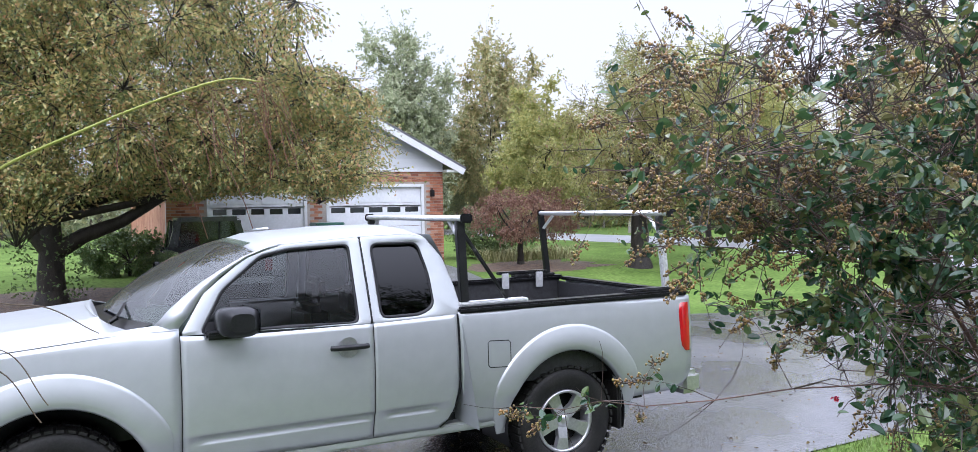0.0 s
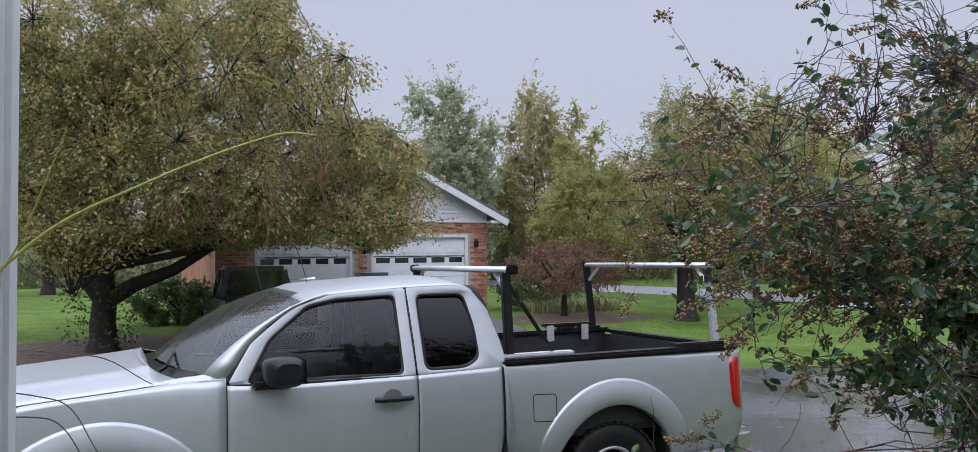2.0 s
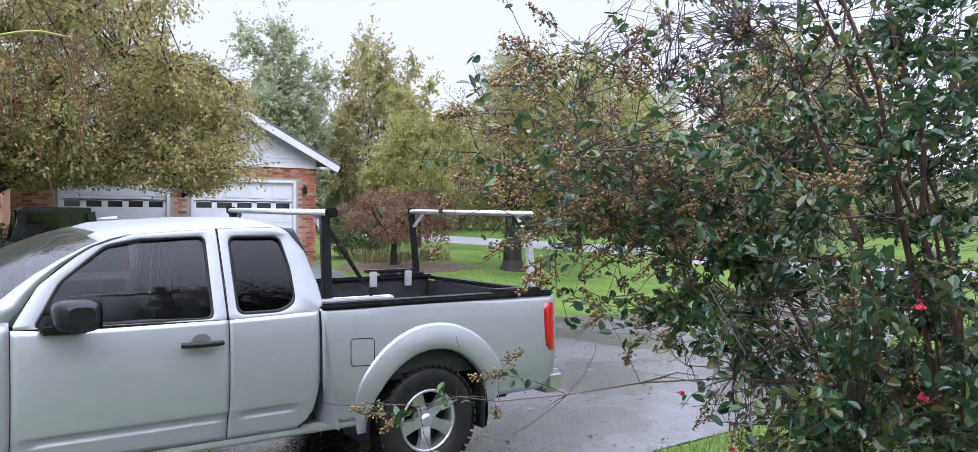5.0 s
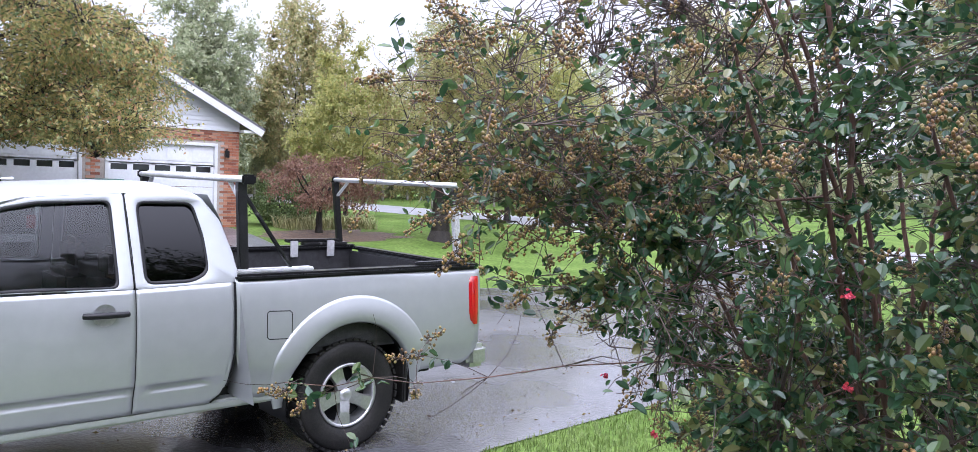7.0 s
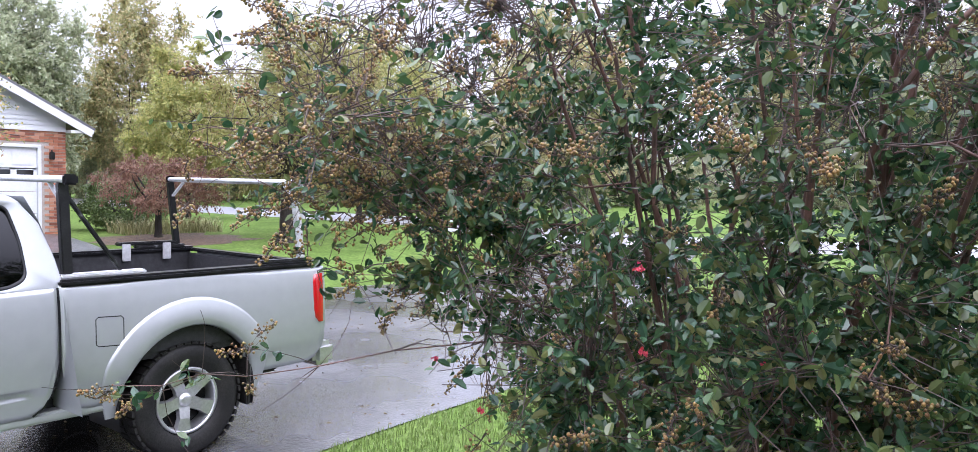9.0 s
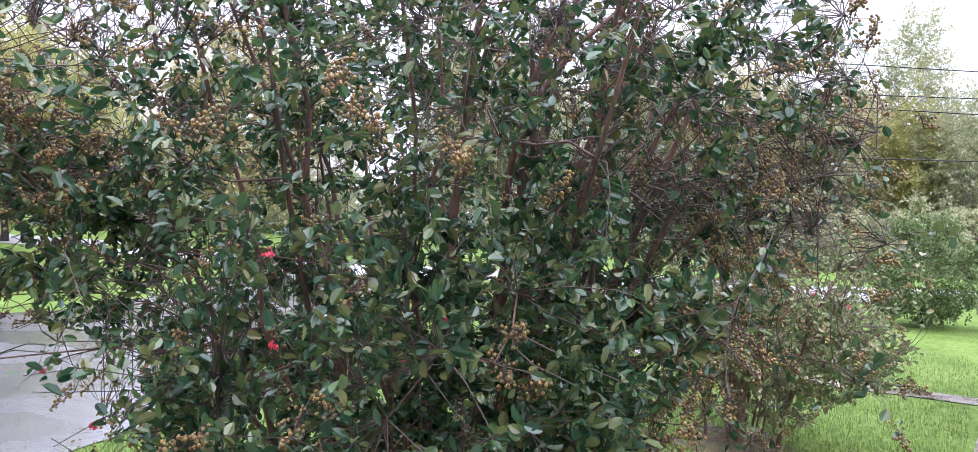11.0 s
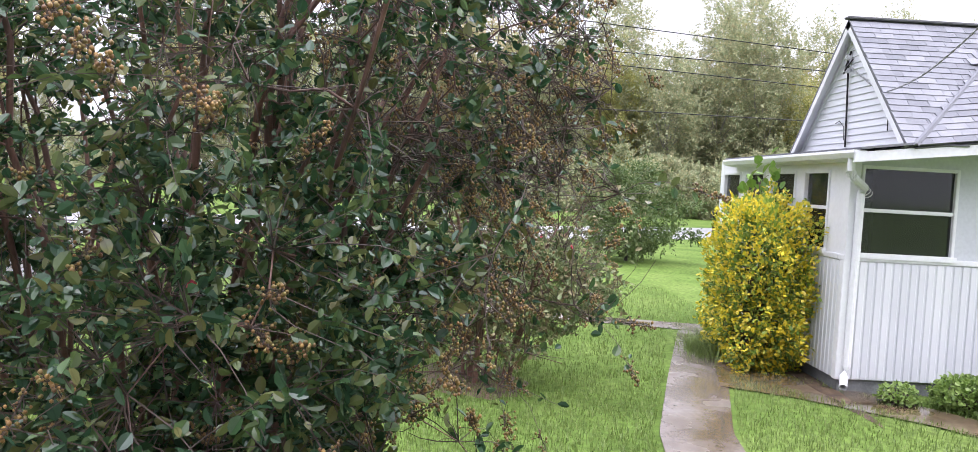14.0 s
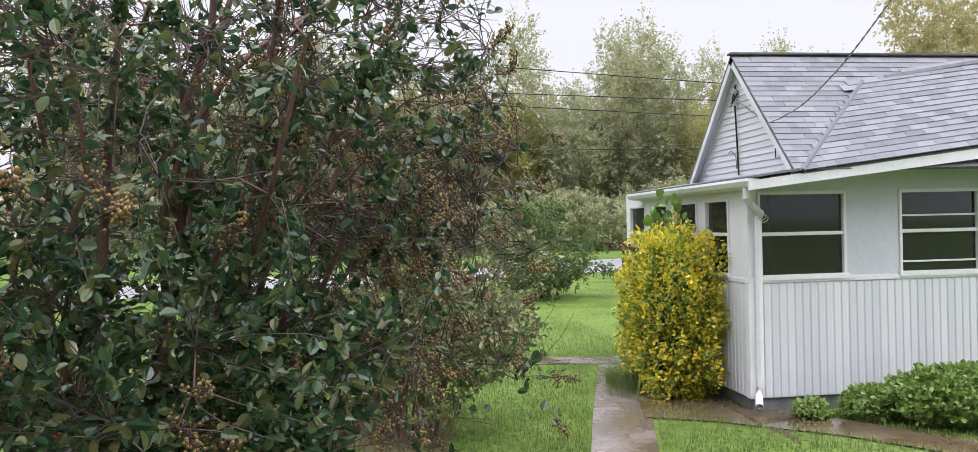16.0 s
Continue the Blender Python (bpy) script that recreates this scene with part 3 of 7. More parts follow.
frames("rear_window_frame", [(-1.43, 1.20), (-1.447, 1.735), (-1.12, 1.742), (-1.0, 1.715), (-0.90, 1.58), (-0.84, 1.38), (-0.815, 1.215)],
       [(-1.375, 1.225), (-1.39, 1.69), (-1.06, 1.69), (-1.01, 1.48), (-1.0, 1.275), (-1.10, 1.225)], M_PRIV, 0.05)

roof_edge = curve([(-2.17, 1.635), (-1.93, 1.705), (-1.45, 1.735), (-1.12, 1.742), (-1.0, 1.715), (-0.90, 1.58)])
rows = []
for x in np.linspace(-2.10, -0.96, 22):
    e = roof_edge(x)
    y0 = house_y(e)
    rows.append([(x - 0.05 * (1 - ((y - 0.92) / 0.75) ** 2) * (x < -1.7), y, e + (0.042 + 0.014 * max(0, 1 - abs(x + 1.5))) * (1 - abs((y - 0.92) / (0.92 - y0)) ** 3)) for y in np.linspace(y0, WID - y0, 25)])
thick(part("roof", grid(rows), M_SILVER, truck), 0.006)
# cab back
rows = [[(x, y, z) for y in np.linspace(house_y(z), WID - house_y(z), 9)] for x, z in ((-0.96, 1.735), (-0.90, 1.60), (-0.85, 1.40), (-0.825, 1.22), (-0.82, 0.5))]
part("cab_back", grid(rows), M_SILVER, truck)
part("rear_window", grid([[(x - 0.0 + 0.012, y, z) for y in (0.45, 1.39)] for x, z in ((-0.905, 1.64), (-0.845, 1.32))]), M_PRIV, truck)

# windshield, pillars, cowl
N = 15
base_l = [(-2.685 - 0.21 * (1 - ((y - 0.92) / 0.84) ** 2), y, 1.275 + 0.045 * (1 - ((y - 0.92) / 0.84) ** 2)) for y in np.linspace(0.085, WID - 0.085, N)]
top_l = [(-2.005 - 0.115 * (1 - ((y - 0.92) / 0.74) ** 2), y, 1.685 + 0.045 * (1 - ((y - 0.92) / 0.74) ** 2)) for y in np.linspace(0.195, WID - 0.195, N)]
rows = [[tuple(np.array(a) * (1 - k) + np.array(b) * k + np.array((-0.03, 0, 0.05)) * 4 * k * (1 - k)) for a, b in zip(base_l, top_l)] for k in np.linspace(0, 1, 8)]
part("windshield", grid(rows), M_WSHIELD, truck, "sloping windshield beaded with rain")


def pillar(F):
    a = [rows[i][0] for i in range(8)]
    b = [(-2.575, 0.035, 1.245), (-2.50, 0.06, 1.33), (-2.42, 0.095, 1.44), (-2.32, 0.12, 1.53), (-2.23, 0.14, 1.59), (-2.14, 0.155, 1.645), (-2.03, 0.17, 1.683), (-1.93, 0.185, 1.705)]
    mid = [tuple((np.array(p) + np.array(q)) / 2 + (0, -0.012, 0.012)) for p, q in zip(a, b)]
    thick(part("front_pillar", grid([[F(p) for p in a], [F(p) for p in mid], [F(p) for p in b]]), M_SILVER, truck), 0.005)


both(pillar)
rows = [[(x0 + (x - x0) * k, y, z0 + (1.27 + 0.03 - z0) * k * 0.9) for (x, y, z), x0, z0 in [(p, p[0] - 0.17, p[2] - 0.035) for p in base_l]] for k in np.linspace(0, 1, 4)]
part("cowl_panel", grid(rows), M_BLACK, truck, "black plastic cowl at the windshield's foot")
for y0, y1 in ((0.25, 0.85), (0.85, 1.45)):
    v_, f_ = tubes([([(-2.86, y0, 1.325), (-2.80, (y0 + y1) / 2, 1.365), (-2.74, y1, 1.375)], 0.010, 0.007), ([(-2.86, y0, 1.325), (-2.90, y0, 1.30)], 0.016, 0.014)], 6)
    part("wiper", mesh_of("wiper", v_, f_), M_BLACK, truck)

# bonnet
rows = []
for x in np.linspace(-3.98, -2.90, 22):
    e = fender_top(x) + 0.004
    r = []
    for y in np.linspace(0.055, WID - 0.055, 33):
        q = abs((y - 0.92) / 0.865)
        bulge = 0.085 * (1 - q ** 3.0) * float(np.interp(x, [-3.98, -3.7, -2.9], [0.5, 0.75, 1.0]))
        ridge = 0.012 * math.exp(-((q - 0.62) / 0.07) ** 2)
        r.append((x - (0.1 * (1 - q * q) if x < -3.6 else 0) + (-0.10 * (1 - q * q) + 0.14 * q ** 6 if x > -2.95 else 0), y, e + bulge + ridge))
    rows.append(r)
thick(part("bonnet", grid(rows), M_SILVER, truck), 0.006)
both(lambda F: part("bonnet_gap", grid([[F((x, y, fender_top(x) - 0.004)) for y in (0.03, 0.065)] for x in np.linspace(-3.95, -2.57, 12)]), M_BLACK, truck))
both(lambda F: part("fender_cap", grid([[F((x, y, fender_top(x) + d)) for y, d in ((0.028, -0.012), (0.036, -0.002), (0.047, 0.001))] for x in np.linspace(-3.98, -2.57, 14)]), M_SILVER, truck))
# shoulder between bonnet gap and pillar
both(lambda F: part("pillar_foot", grid([[F(p) for p in ((-2.90, 0.045, 1.235), (-2.735, 0.045, 1.255), (-2.56, 0.035, 1.25))], [F(p) for p in ((-2.88, 0.10, 1.262), (-2.735, 0.088, 1.278), (-2.56, 0.06, 1.29))]]), M_SILVER, truck))

# nose
part("grille", boxes(((-4.08, 0.45, 0.72), (-4.0, 1.39, 1.05)), bevel=0.02), M_BLACK, truck)
part("front_bumper", boxes(((-4.14, 0.06, 0.42), (-3.92, WID - 0.06, 0.70)), bevel=0.05), M_SILVER, truck)
both(lambda F: part("headlight", grid([[F((x, y, z)) for z in (0.76, 0.88, 0.99)] for x, y in ((-4.05, 0.42), (-4.02, 0.15), (-3.90, 0.02), (-3.70, -0.014))]), M_GLASSDK, truck))
both(lambda F: part("turn_signal", grid([[F((x, y, z)) for z in (0.82, 0.90, 0.97)] for x, y in ((-3.82, -0.006), (-3.70, -0.018), (-3.61, -0.016))]), M_AMBER, truck, "amber turn signal"))

# sills, chassis
both(lambda F: part("sill", boxes((tuple(min(a, b) for a, b in zip(F((-2.66, 0.05, 0.43)), F((-0.55, 0.16, 0.492)))), tuple(max(a, b) for a, b in zip(F((-2.66, 0.05, 0.43)), F((-0.55, 0.16, 0.492))))), bevel=0.015), M_SILVER, truck))
part("underbody", boxes(((-3.9, 0.42, 0.36), (1.0, 1.42, 0.60)), ((-2.6, 0.15, 0.42), (-0.8, 1.69, 0.56)), bevel=0.02), M_BLACK, truck)
for ax in ([(0, 0.25, 0.385), (0, 1.6, 0.385)], [(-3.2, 0.25, 0.385), (-3.2, 1.6, 0.385)]):
    v_, f_ = tubes([(ax, 0.055, 0.055)], 10)
    part("axle", mesh_of("axle", v_, f_, True), M_BLACK, truck)

# bed
part("bed_floor", boxes(((-0.80, 0.08, 0.70), (1.06, WID - 0.08, 0.745))), M_LINER, truck)
for name, lo, hi in (("bed_wall", (-0.82, 0.06, 0.74), (1.06, 0.085, 1.235)), ("bed_wall", (-0.82, WID - 0.085, 0.74), (1.06, WID - 0.06, 1.235)), ("bed_wall", (-0.815, 0.085, 0.74), (-0.78, WID - 0.085, 1.225)), ("tailgate_liner", (1.03, 0.085, 0.74), (1.058, WID - 0.085, 1.20))):
    part(name, boxes((lo, hi), bevel=0.006), M_LINER, truck)
for y in (0.10, WID - 0.20):
    part("wheel_box", boxes(((-0.45, y, 0.745), (0.45, y + 0.10, 0.98)), bevel=0.03), M_LINER, truck)
for i in range(11):
    part("bed_rib", boxes(((-0.77, 0.14 + i * 0.15, 0.746), (1.02, 0.19 + i * 0.15, 0.758))), M_LINER, truck)
both(lambda F: part("bed_rail_cap", boxes((tuple(np.minimum(F((-0.845, -0.004, 1.216)), F((1.09, 0.11, 1.258)))), tuple(np.maximum(F((-0.845, -0.004, 1.216)), F((1.09, 0.11, 1.258))))), bevel=0.014), M_BLACK, truck, "black plastic bed rail cap"))
part("bed_front_cap", boxes(((-0.835, 0.10, 1.222), (-0.765, WID - 0.10, 1.256)), bevel=0.012), M_BLACK, truck)
part("tailgate", boxes(((1.062, 0.13, 0.60), (1.115, WID - 0.13, 1.215)), bevel=0.02), M_SILVER, truck)
part("tailgate_cap", boxes(((1.035, 0.11, 1.215), (1.125, WID - 0.11, 1.245)), bevel=0.01), M_BLACK, truck)
part("rear_bumper", boxes(((1.06, 0.04, 0.44), (1.26, WID - 0.04, 0.62)), bevel=0.04), M_ALLOY, truck, "metal step bumper")


def tail(F):
    r2 = []
    for z, dx in ((0.800, 0.055), (0.835, 0.02), (0.90, 0.006), (1.0, 0.0), (1.10, 0.0), (1.15, 0.012), (1.163, 0.03)):
        y = skin_y(z)
        r2.append([F(p) for p in ((0.985 + dx, y + 0.002, z), (1.0 + dx * 0.7, y - 0.016, z), (1.075, y - 0.010, z), (1.118, y + 0.03, z), (1.132 - dx * 0.3, y + 0.09, z), (1.12, y + 0.13, z))])
    t = part("taillight", grid(r2), M_RED, truck, "red taillight")
    part("reverse_lens", grid([[F((1.128, y, z)) for y in (0.045, 0.12)] for z in (0.92, 0.97)]), M_WHITE, t, "clear reversing lens")


both(tail)

# small things on the flanks
def handle(F):
    v_, f_ = tubes([([(-1.715, -0.035, 1.078), (-1.69, -0.052, 1.078), (-1.60, -0.058, 1.077), (-1.51, -0.052, 1.076), (-1.485, -0.035, 1.075)], 0.017, 0.017)], 8)
    v_ = [F(p) for p in v_.tolist()]
    h = part("door_handle", mesh_of("door_handle", v_, f_.tolist(), True), M_BLACK, truck, "black door handle")
    bm = grid([[F((-1.60 + r * math.cos(a), -0.0145 + d, 1.072 + r * math.sin(a))) for a in np.linspace(0, 2 * math.pi, 25)] for r, d in ((0.062, 0.0), (0.055, 0.001), (0.0, 0.0015))])
    part("handle_dish", bm, M_ALLOY, h)


both(handle)


def seam(pts, w=0.007):
    """A dark shut line on the flank, as a thin sunk strip."""
    def make(F):
        a, b = [], []
        p = np.array(pts, float)
        d = np.gradient(p, axis=0)
        nrm = unit(np.stack([-d[:, 1], d[:, 0]], 1)) * w / 2
        for (x, z), (nx, nz) in zip(p, nrm):
            y = (skin_y(z) if z < 1.21 else house_y(z)) - 0.0055
            a.append(F((x + nx, y, z + nz))), b.append(F((x - nx, y, z - nz)))
        part("shut_line", grid([a, b]), M_BLACK, truck)
    both(make)


seam([(-2.56, z) for z in np.linspace(0.52, 1.2, 14)], 0.0045)
seam([(-1.434, z) for z in np.linspace(0.49, 1.2, 14)], 0.0045)
seam([(-1.434, 1.2), (-1.436, 1.4), (-1.444, 1.6), (-1.452, 1.735)], 0.006)
seam([(-0.853, z) for z in np.linspace(0.78, 1.215, 10)] , 0.014)
seam([(-0.855, 0.79), (-0.865, 0.70), (-0.885, 0.60), (-0.92, 0.53), (-0.98, 0.485)], 0.012)
seam([(-0.645, 0.86), (-0.645, 1.01), (-0.63, 1.022), (-0.49, 1.015), (-0.475, 1.0), (-0.475, 0.85), (-0.49, 0.838), (-0.63, 0.846), (-0.645, 0.86)], 0.006)


def mirror(F):
    r2 = []
    for k, s in ((0, 0.55), (0.15, 0.92), (0.5, 1.0), (0.85, 0.95), (1.0, 0.6)):
        y = -0.045 - 0.20 * k
        r2.append([F((-2.295 + 0.105 * s * math.copysign(abs(math.cos(a)) ** 0.6, math.cos(a)) + 0.03 * k, y, 1.30 + 0.085 * s * math.copysign(abs(math.sin(a)) ** 0.6, math.sin(a)))) for a in np.linspace(0, 2 * math.pi, 24, endpoint=False)])
    m = part("side_mirror", grid(r2, close=True), M_BLACK, truck, "black side mirror")
    part("mirror_cap", grid([[tuple(np.mean([p for p in r2[-1]], axis=0)) for _ in r2[-1]], r2[-1]], close=True), M_BLACK, m)
    lo, hi = F((-2.43, 0.03, 1.195)), F((-2.20, -0.07, 1.235))
    part("mirror_arm", boxes((tuple(np.minimum(lo, hi)), tuple(np.maximum(lo, hi))), bevel=0.012), M_BLACK, m)
    part("mirror_glass", grid([[F((-2.193 + 0.03 * (0.2 if y > -0.1 else 0.9), y, z)) for z in (1.235, 1.365)] for y in (-0.07, -0.22)]), M_GLASSDK, m)


both(mirror)
r2 = [[(-1.97 + 0.11 * k, 0.92 + w * 0.016 * (1 - k * 0.2), 1.784 + h * 0.35) for w, h in ((-1, 0), (-0.5, 0.028 * k), (0, 0.042 * k), (0.5, 0.028 * k), (1, 0))] for k in np.linspace(0.02, 1, 6)]
part("roof_antenna", grid(r2), M_WHITE, truck, "white shark-fin antenna")
both(lambda F: part("mud_flap", boxes((tuple(np.minimum(F((0.44, 0.03, 0.27)), F((0.475, 0.27, 0.62)))), tuple(np.maximum(F((0.44, 0.03, 0.27)), F((0.475, 0.27, 0.62))))), bevel=0.01), M_RUBBER, truck))

# cab inside
part("cab_floor", boxes(((-2.7, 0.12, 0.56), (-0.86, WID - 0.12, 0.62))), M_SEAT, truck)
part("dashboard", boxes(((-2.72, 0.14, 0.95), (-2.30, WID - 0.14, 1.22)), bevel=0.05), M_SEAT, truck)
for y in (0.22, 1.07):
    part("seat", boxes(((-1.95, y, 0.62), (-1.45, y + 0.52, 0.86)), ((-1.56, y + 0.02, 0.80), (-1.38, y + 0.50, 1.20)), bevel=0.05), M_SEAT, truck)


    part("headrest", boxes(((-1.47, y + 0.12, 1.21), (-1.37, y + 0.40, 1.40)), bevel=0.04), M_SEAT, truck)
ring = [(-2.19 + 0.06 * math.sin(a), 0.48 + 0.185 * math.cos(a), 1.14 + 0.175 * math.sin(a)) for a in np.linspace(0, 2 * math.pi, 25)]
v_, f_ = tubes([(ring, 0.014, 0.014), ([ring[0], (-2.22, 0.48, 1.13), ring[12]], 0.012, 0.012), ([(-2.22, 0.48, 1.13), (-2.36, 0.48, 1.08)], 0.03, 0.04)], 8)
part("steering_wheel", mesh_of("steering_wheel", v_, f_, True), M_BLACK, truck)
part("rear_bulkhead", boxes(((-0.99, 0.16, 0.62), (-0.95, WID - 0.16, 1.22))), M_SEAT, truck)


# wheels
def wheel(x, flip):
    w = new("wheel")
    w.parent = truck
    w.matrix_local = Matrix.Translation((x, 0.165 if not flip else WID - 0.165, 0.385)) @ (pose(0, 0, 0, 0, 0, 180) if flip else Matrix())
    prof = [(0.225, -0.10), (0.245, -0.122), (0.30, -0.132), (0.345, -0.128), (0.372, -0.112), (0.384, -0.08), (0.386, 0.0), (0.384, 0.08), (0.372, 0.112), (0.345, 0.128), (0.30, 0.132), (0.225, 0.10)]
    rows_ = [[(r * math.cos(a), y, r * math.sin(a)) for r, y in prof] for a in np.linspace(0, 2 * math.pi, 49)]
    ty = part("tyre", grid(rows_), M_RUBBER, w, "muddy black all-terrain tyre")
    bm = bmesh.new()
    for i in range(44):
        for s in (-1, 1):
            m = Matrix.Rotation(2 * math.pi * (i + 0.25 * s) / 44, 4, "Y") @ Matrix.Translation((0.386, s * 0.075, 0))
            box(bm, (-0.008, -0.048, -0.019), (0.008, 0.048, 0.019), 0.0, m)
    tagged(part("tread", bm, M_RUBBER, ty), kind="stuff")
    rim_prof = [(0.226, 0.06), (0.226, -0.09), (0.222, -0.112), (0.208, -0.115), (0.200, -0.10), (0.196, -0.03), (0.196, 0.06)]
    rm = part("rim", grid([[(r * math.cos(a), y, r * math.sin(a)) for r, y in rim_prof] for a in np.linspace(0, 2 * math.pi, 49)]), M_ALLOY, w, "five-spoke alloy rim")
    bm = bmesh.new()
    for i in range(5):
        a = 2 * math.pi * i / 5 + 1.7
        m = Matrix.Rotation(a, 4, "Y")
        sp = [(0.04, -0.075, -0.040), (0.12, -0.098, -0.036), (0.205, -0.104, -0.052), (0.205, -0.104, 0.052), (0.12, -0.098, 0.036), (0.04, -0.075, 0.040)]
        u = [bm.verts.new(m @ Vector(p)) for p in sp]
        d = [bm.verts.new(m @ Vector((p[0], p[1] + 0.035, p[2] * 1.15))) for p in sp]
        bm.faces.new(u)
        for k in range(6):
            bm.faces.new((u[k], d[k], d[(k + 1) % 6], u[(k + 1) % 6]))
    bmesh.ops.recalc_face_normals(bm, faces=bm.faces)
    part("spokes", bm, M_ALLOY, rm)
    part("hub_cap", grid([[(r * math.cos(a), y, r * math.sin(a)) for r, y in ((0.0, -0.10), (0.03, -0.099), (0.042, -0.09), (0.048, -0.07), (0.07, -0.065))] for a in np.linspace(0, 2 * math.pi, 25)]), M_ALLOY, rm)
    part("brake_disc", grid([[(r * math.cos(a), 0.0, r * math.sin(a)) for r in (0.0, 0.1, 0.21)] for a in np.linspace(0, 2 * math.pi, 25)]), M_BLACK, rm)


for x in (-3.2, 0.0):
    wheel(x, False)
    wheel(x, True)

# ladder rack
rack = thing("ladder_rack", "aluminium ladder rack on black posts over the truck bed", "rack", (-0.8, 0.06, 1.258))


def R(p):
    return (p[0] + 0.8, p[1] - 0.06, p[2] - 1.258)


def bar(x, z):
    b = part("crossbar", prism(bmesh.new(), [(R((x + 0.036 * math.cos(a), 0, z + 0.021 * math.sin(a)))[0], R((0, 0, z + 0.021 * math.sin(a)))[2]) for a in np.linspace(0, 2 * math.pi, 14, endpoint=False)], "y", R((0, -0.02, 0))[1], R((0, 1.80, 0))[1]), M_BARE, rack, "grey aluminium crossbar", True)
    for y0, y1 in ((-0.05, -0.02), (1.80, 1.82)):
        part("end_cap", boxes((R((x - 0.043, y0, z - 0.03)), R((x + 0.043, y1, z + 0.03))), bevel=0.01), M_BLACK, b)


def strut(name, a, b, w, d, material, label=""):
    a, b = Vector(R(a)), Vector(R(b))
    m = Matrix.Translation((a + b) / 2) @ (b - a).to_track_quat("Z", "Y").to_matrix().to_4x4()
    part(name, box(bmesh.new(), (-d / 2, -w / 2, -(b - a).length / 2), (d / 2, w / 2, (b - a).length / 2), 0.006, m), material, rack, label)


bar(-0.80, 1.838)
bar(0.90, 1.842)
for y in (0.07, WID - 0.07):
    strut("post", (-0.775, y, 1.28), (-0.80, y, 1.82), 0.06, 0.045, M_POST)
    strut("post", (0.93, y, 1.28), (0.87, y, 1.82), 0.055, 0.042, M_CHIP if y < 1 else M_BLACK)
    strut("brace", (-0.45, y, 1.285), (-0.78, y, 1.75), 0.022, 0.03, M_POST)
    s = 1 if y < 1 else -1
    strut("knee", (0.885, y + s * 0.02, 1.70), (0.90, y + s * 0.16, 1.82), 0.02, 0.03, M_BARE)
    strut("knee", (-0.79, y + s * 0.02, 1.70), (-0.80, y + s * 0.16, 1.82), 0.02, 0.03, M_BARE)
    part("foot", boxes((R((-0.83, y - 0.04, 1.258)), R((-0.30, y + 0.04, 1.285))), bevel=0.008), M_BARE if y < 1 else M_POST, rack)
    part("foot", boxes((R((0.55, y - 0.035, 1.258)), R((1.0, y + 0.035, 1.283))), bevel=0.008), M_POST, rack)
for x in (0.42, 0.78):
    part("clamp", boxes((R((x, WID - 0.125, 1.16)), R((x + 0.07, WID - 0.105, 1.30))), bevel=0.004), M_BARE, rack, "grey rail clamp")
part("foot_pad", boxes((R((0.40, WID - 0.105, 1.285)), R((0.92, WID - 0.03, 1.315))), bevel=0.008), M_BLACK, rack)

# ---- white porch house ----
def piece_mat(name, colors, rough=0.7, bump=0.3, scale=20):
    """Like mat(), varied from object to object."""
    m = mat(name, colors, rough, island=True, bump=bump, scale=scale)
    n, l = m.node_tree.nodes, m.node_tree.links
    info = n.new("ShaderNodeObjectInfo")
    ramp = next(q for q in n if q.bl_idname == "ShaderNodeValToRGB")
    l.new(info.outputs["Random"], ramp.inputs["Fac"])
    return m


SH_COL = [(0.115, 0.120, 0.137), (0.145, 0.150, 0.168), (0.165, 0.170, 0.19), (0.20, 0.205, 0.225)]
M_SHINGLE1 = piece_mat("shingle_tab", SH_COL)
M_SHINGLE = mat("shingle_tabs", SH_COL, 0.7, island=True, bump=0.3, scale=20)
BR_COL = [(0.20, 0.07, 0.045), (0.34, 0.13, 0.075), (0.42, 0.19, 0.11), (0.46, 0.27, 0.19)]
M_BRICK1 = piece_mat("brick_face", BR_COL, 0.8)
M_BRICKS = mat("brick_faces", BR_COL, 0.8, island=True, bump=0.3, scale=20)
M_PLANK = piece_mat("white_plank", [(0.53, 0.545, 0.58), (0.57, 0.585, 0.615), (0.61, 0.625, 0.65)], 0.45, 0.08, 4)
M_FOUND = mat("foundation_block", [(0.10, 0.105, 0.11), (0.17, 0.175, 0.18)], 0.8, scale=4, fine=0.2, bump=0.3)
M_SCREEN = clear_glass("porch_glass", (0.50, 0.52, 0.52), 0.06, 1.5, 0.02)
M_INSIDE = mat("dim_interior", [(0.30, 0.295, 0.29), (0.42, 0.41, 0.40)], 0.9, scale=1.2)

HX, HY = 5.92, -8.88
EAVE = -9.06
porch = thing("porch_house", "white clapboard house with a glazed porch and grey shingle roof", "house")


def rake(y):
    return 2.27 + 0.123 * (-8.65 - y)


# near wall x = HX, with two windows; north wall y = HY, with three
def wall_x(y0, y1, z0, z1, m=M_PANEL, d=0.12, name="wall_panel"):
    return part(name, boxes(((HX, min(y0, y1), z0), (HX + d, max(y0, y1), z1))), m, porch)


def wall_y(x0, x1, z0, z1, m=M_PANEL, d=0.12, name="wall_panel"):
    return part(name, boxes(((x0, HY - d, z0), (x1, HY, z1))), m, porch)


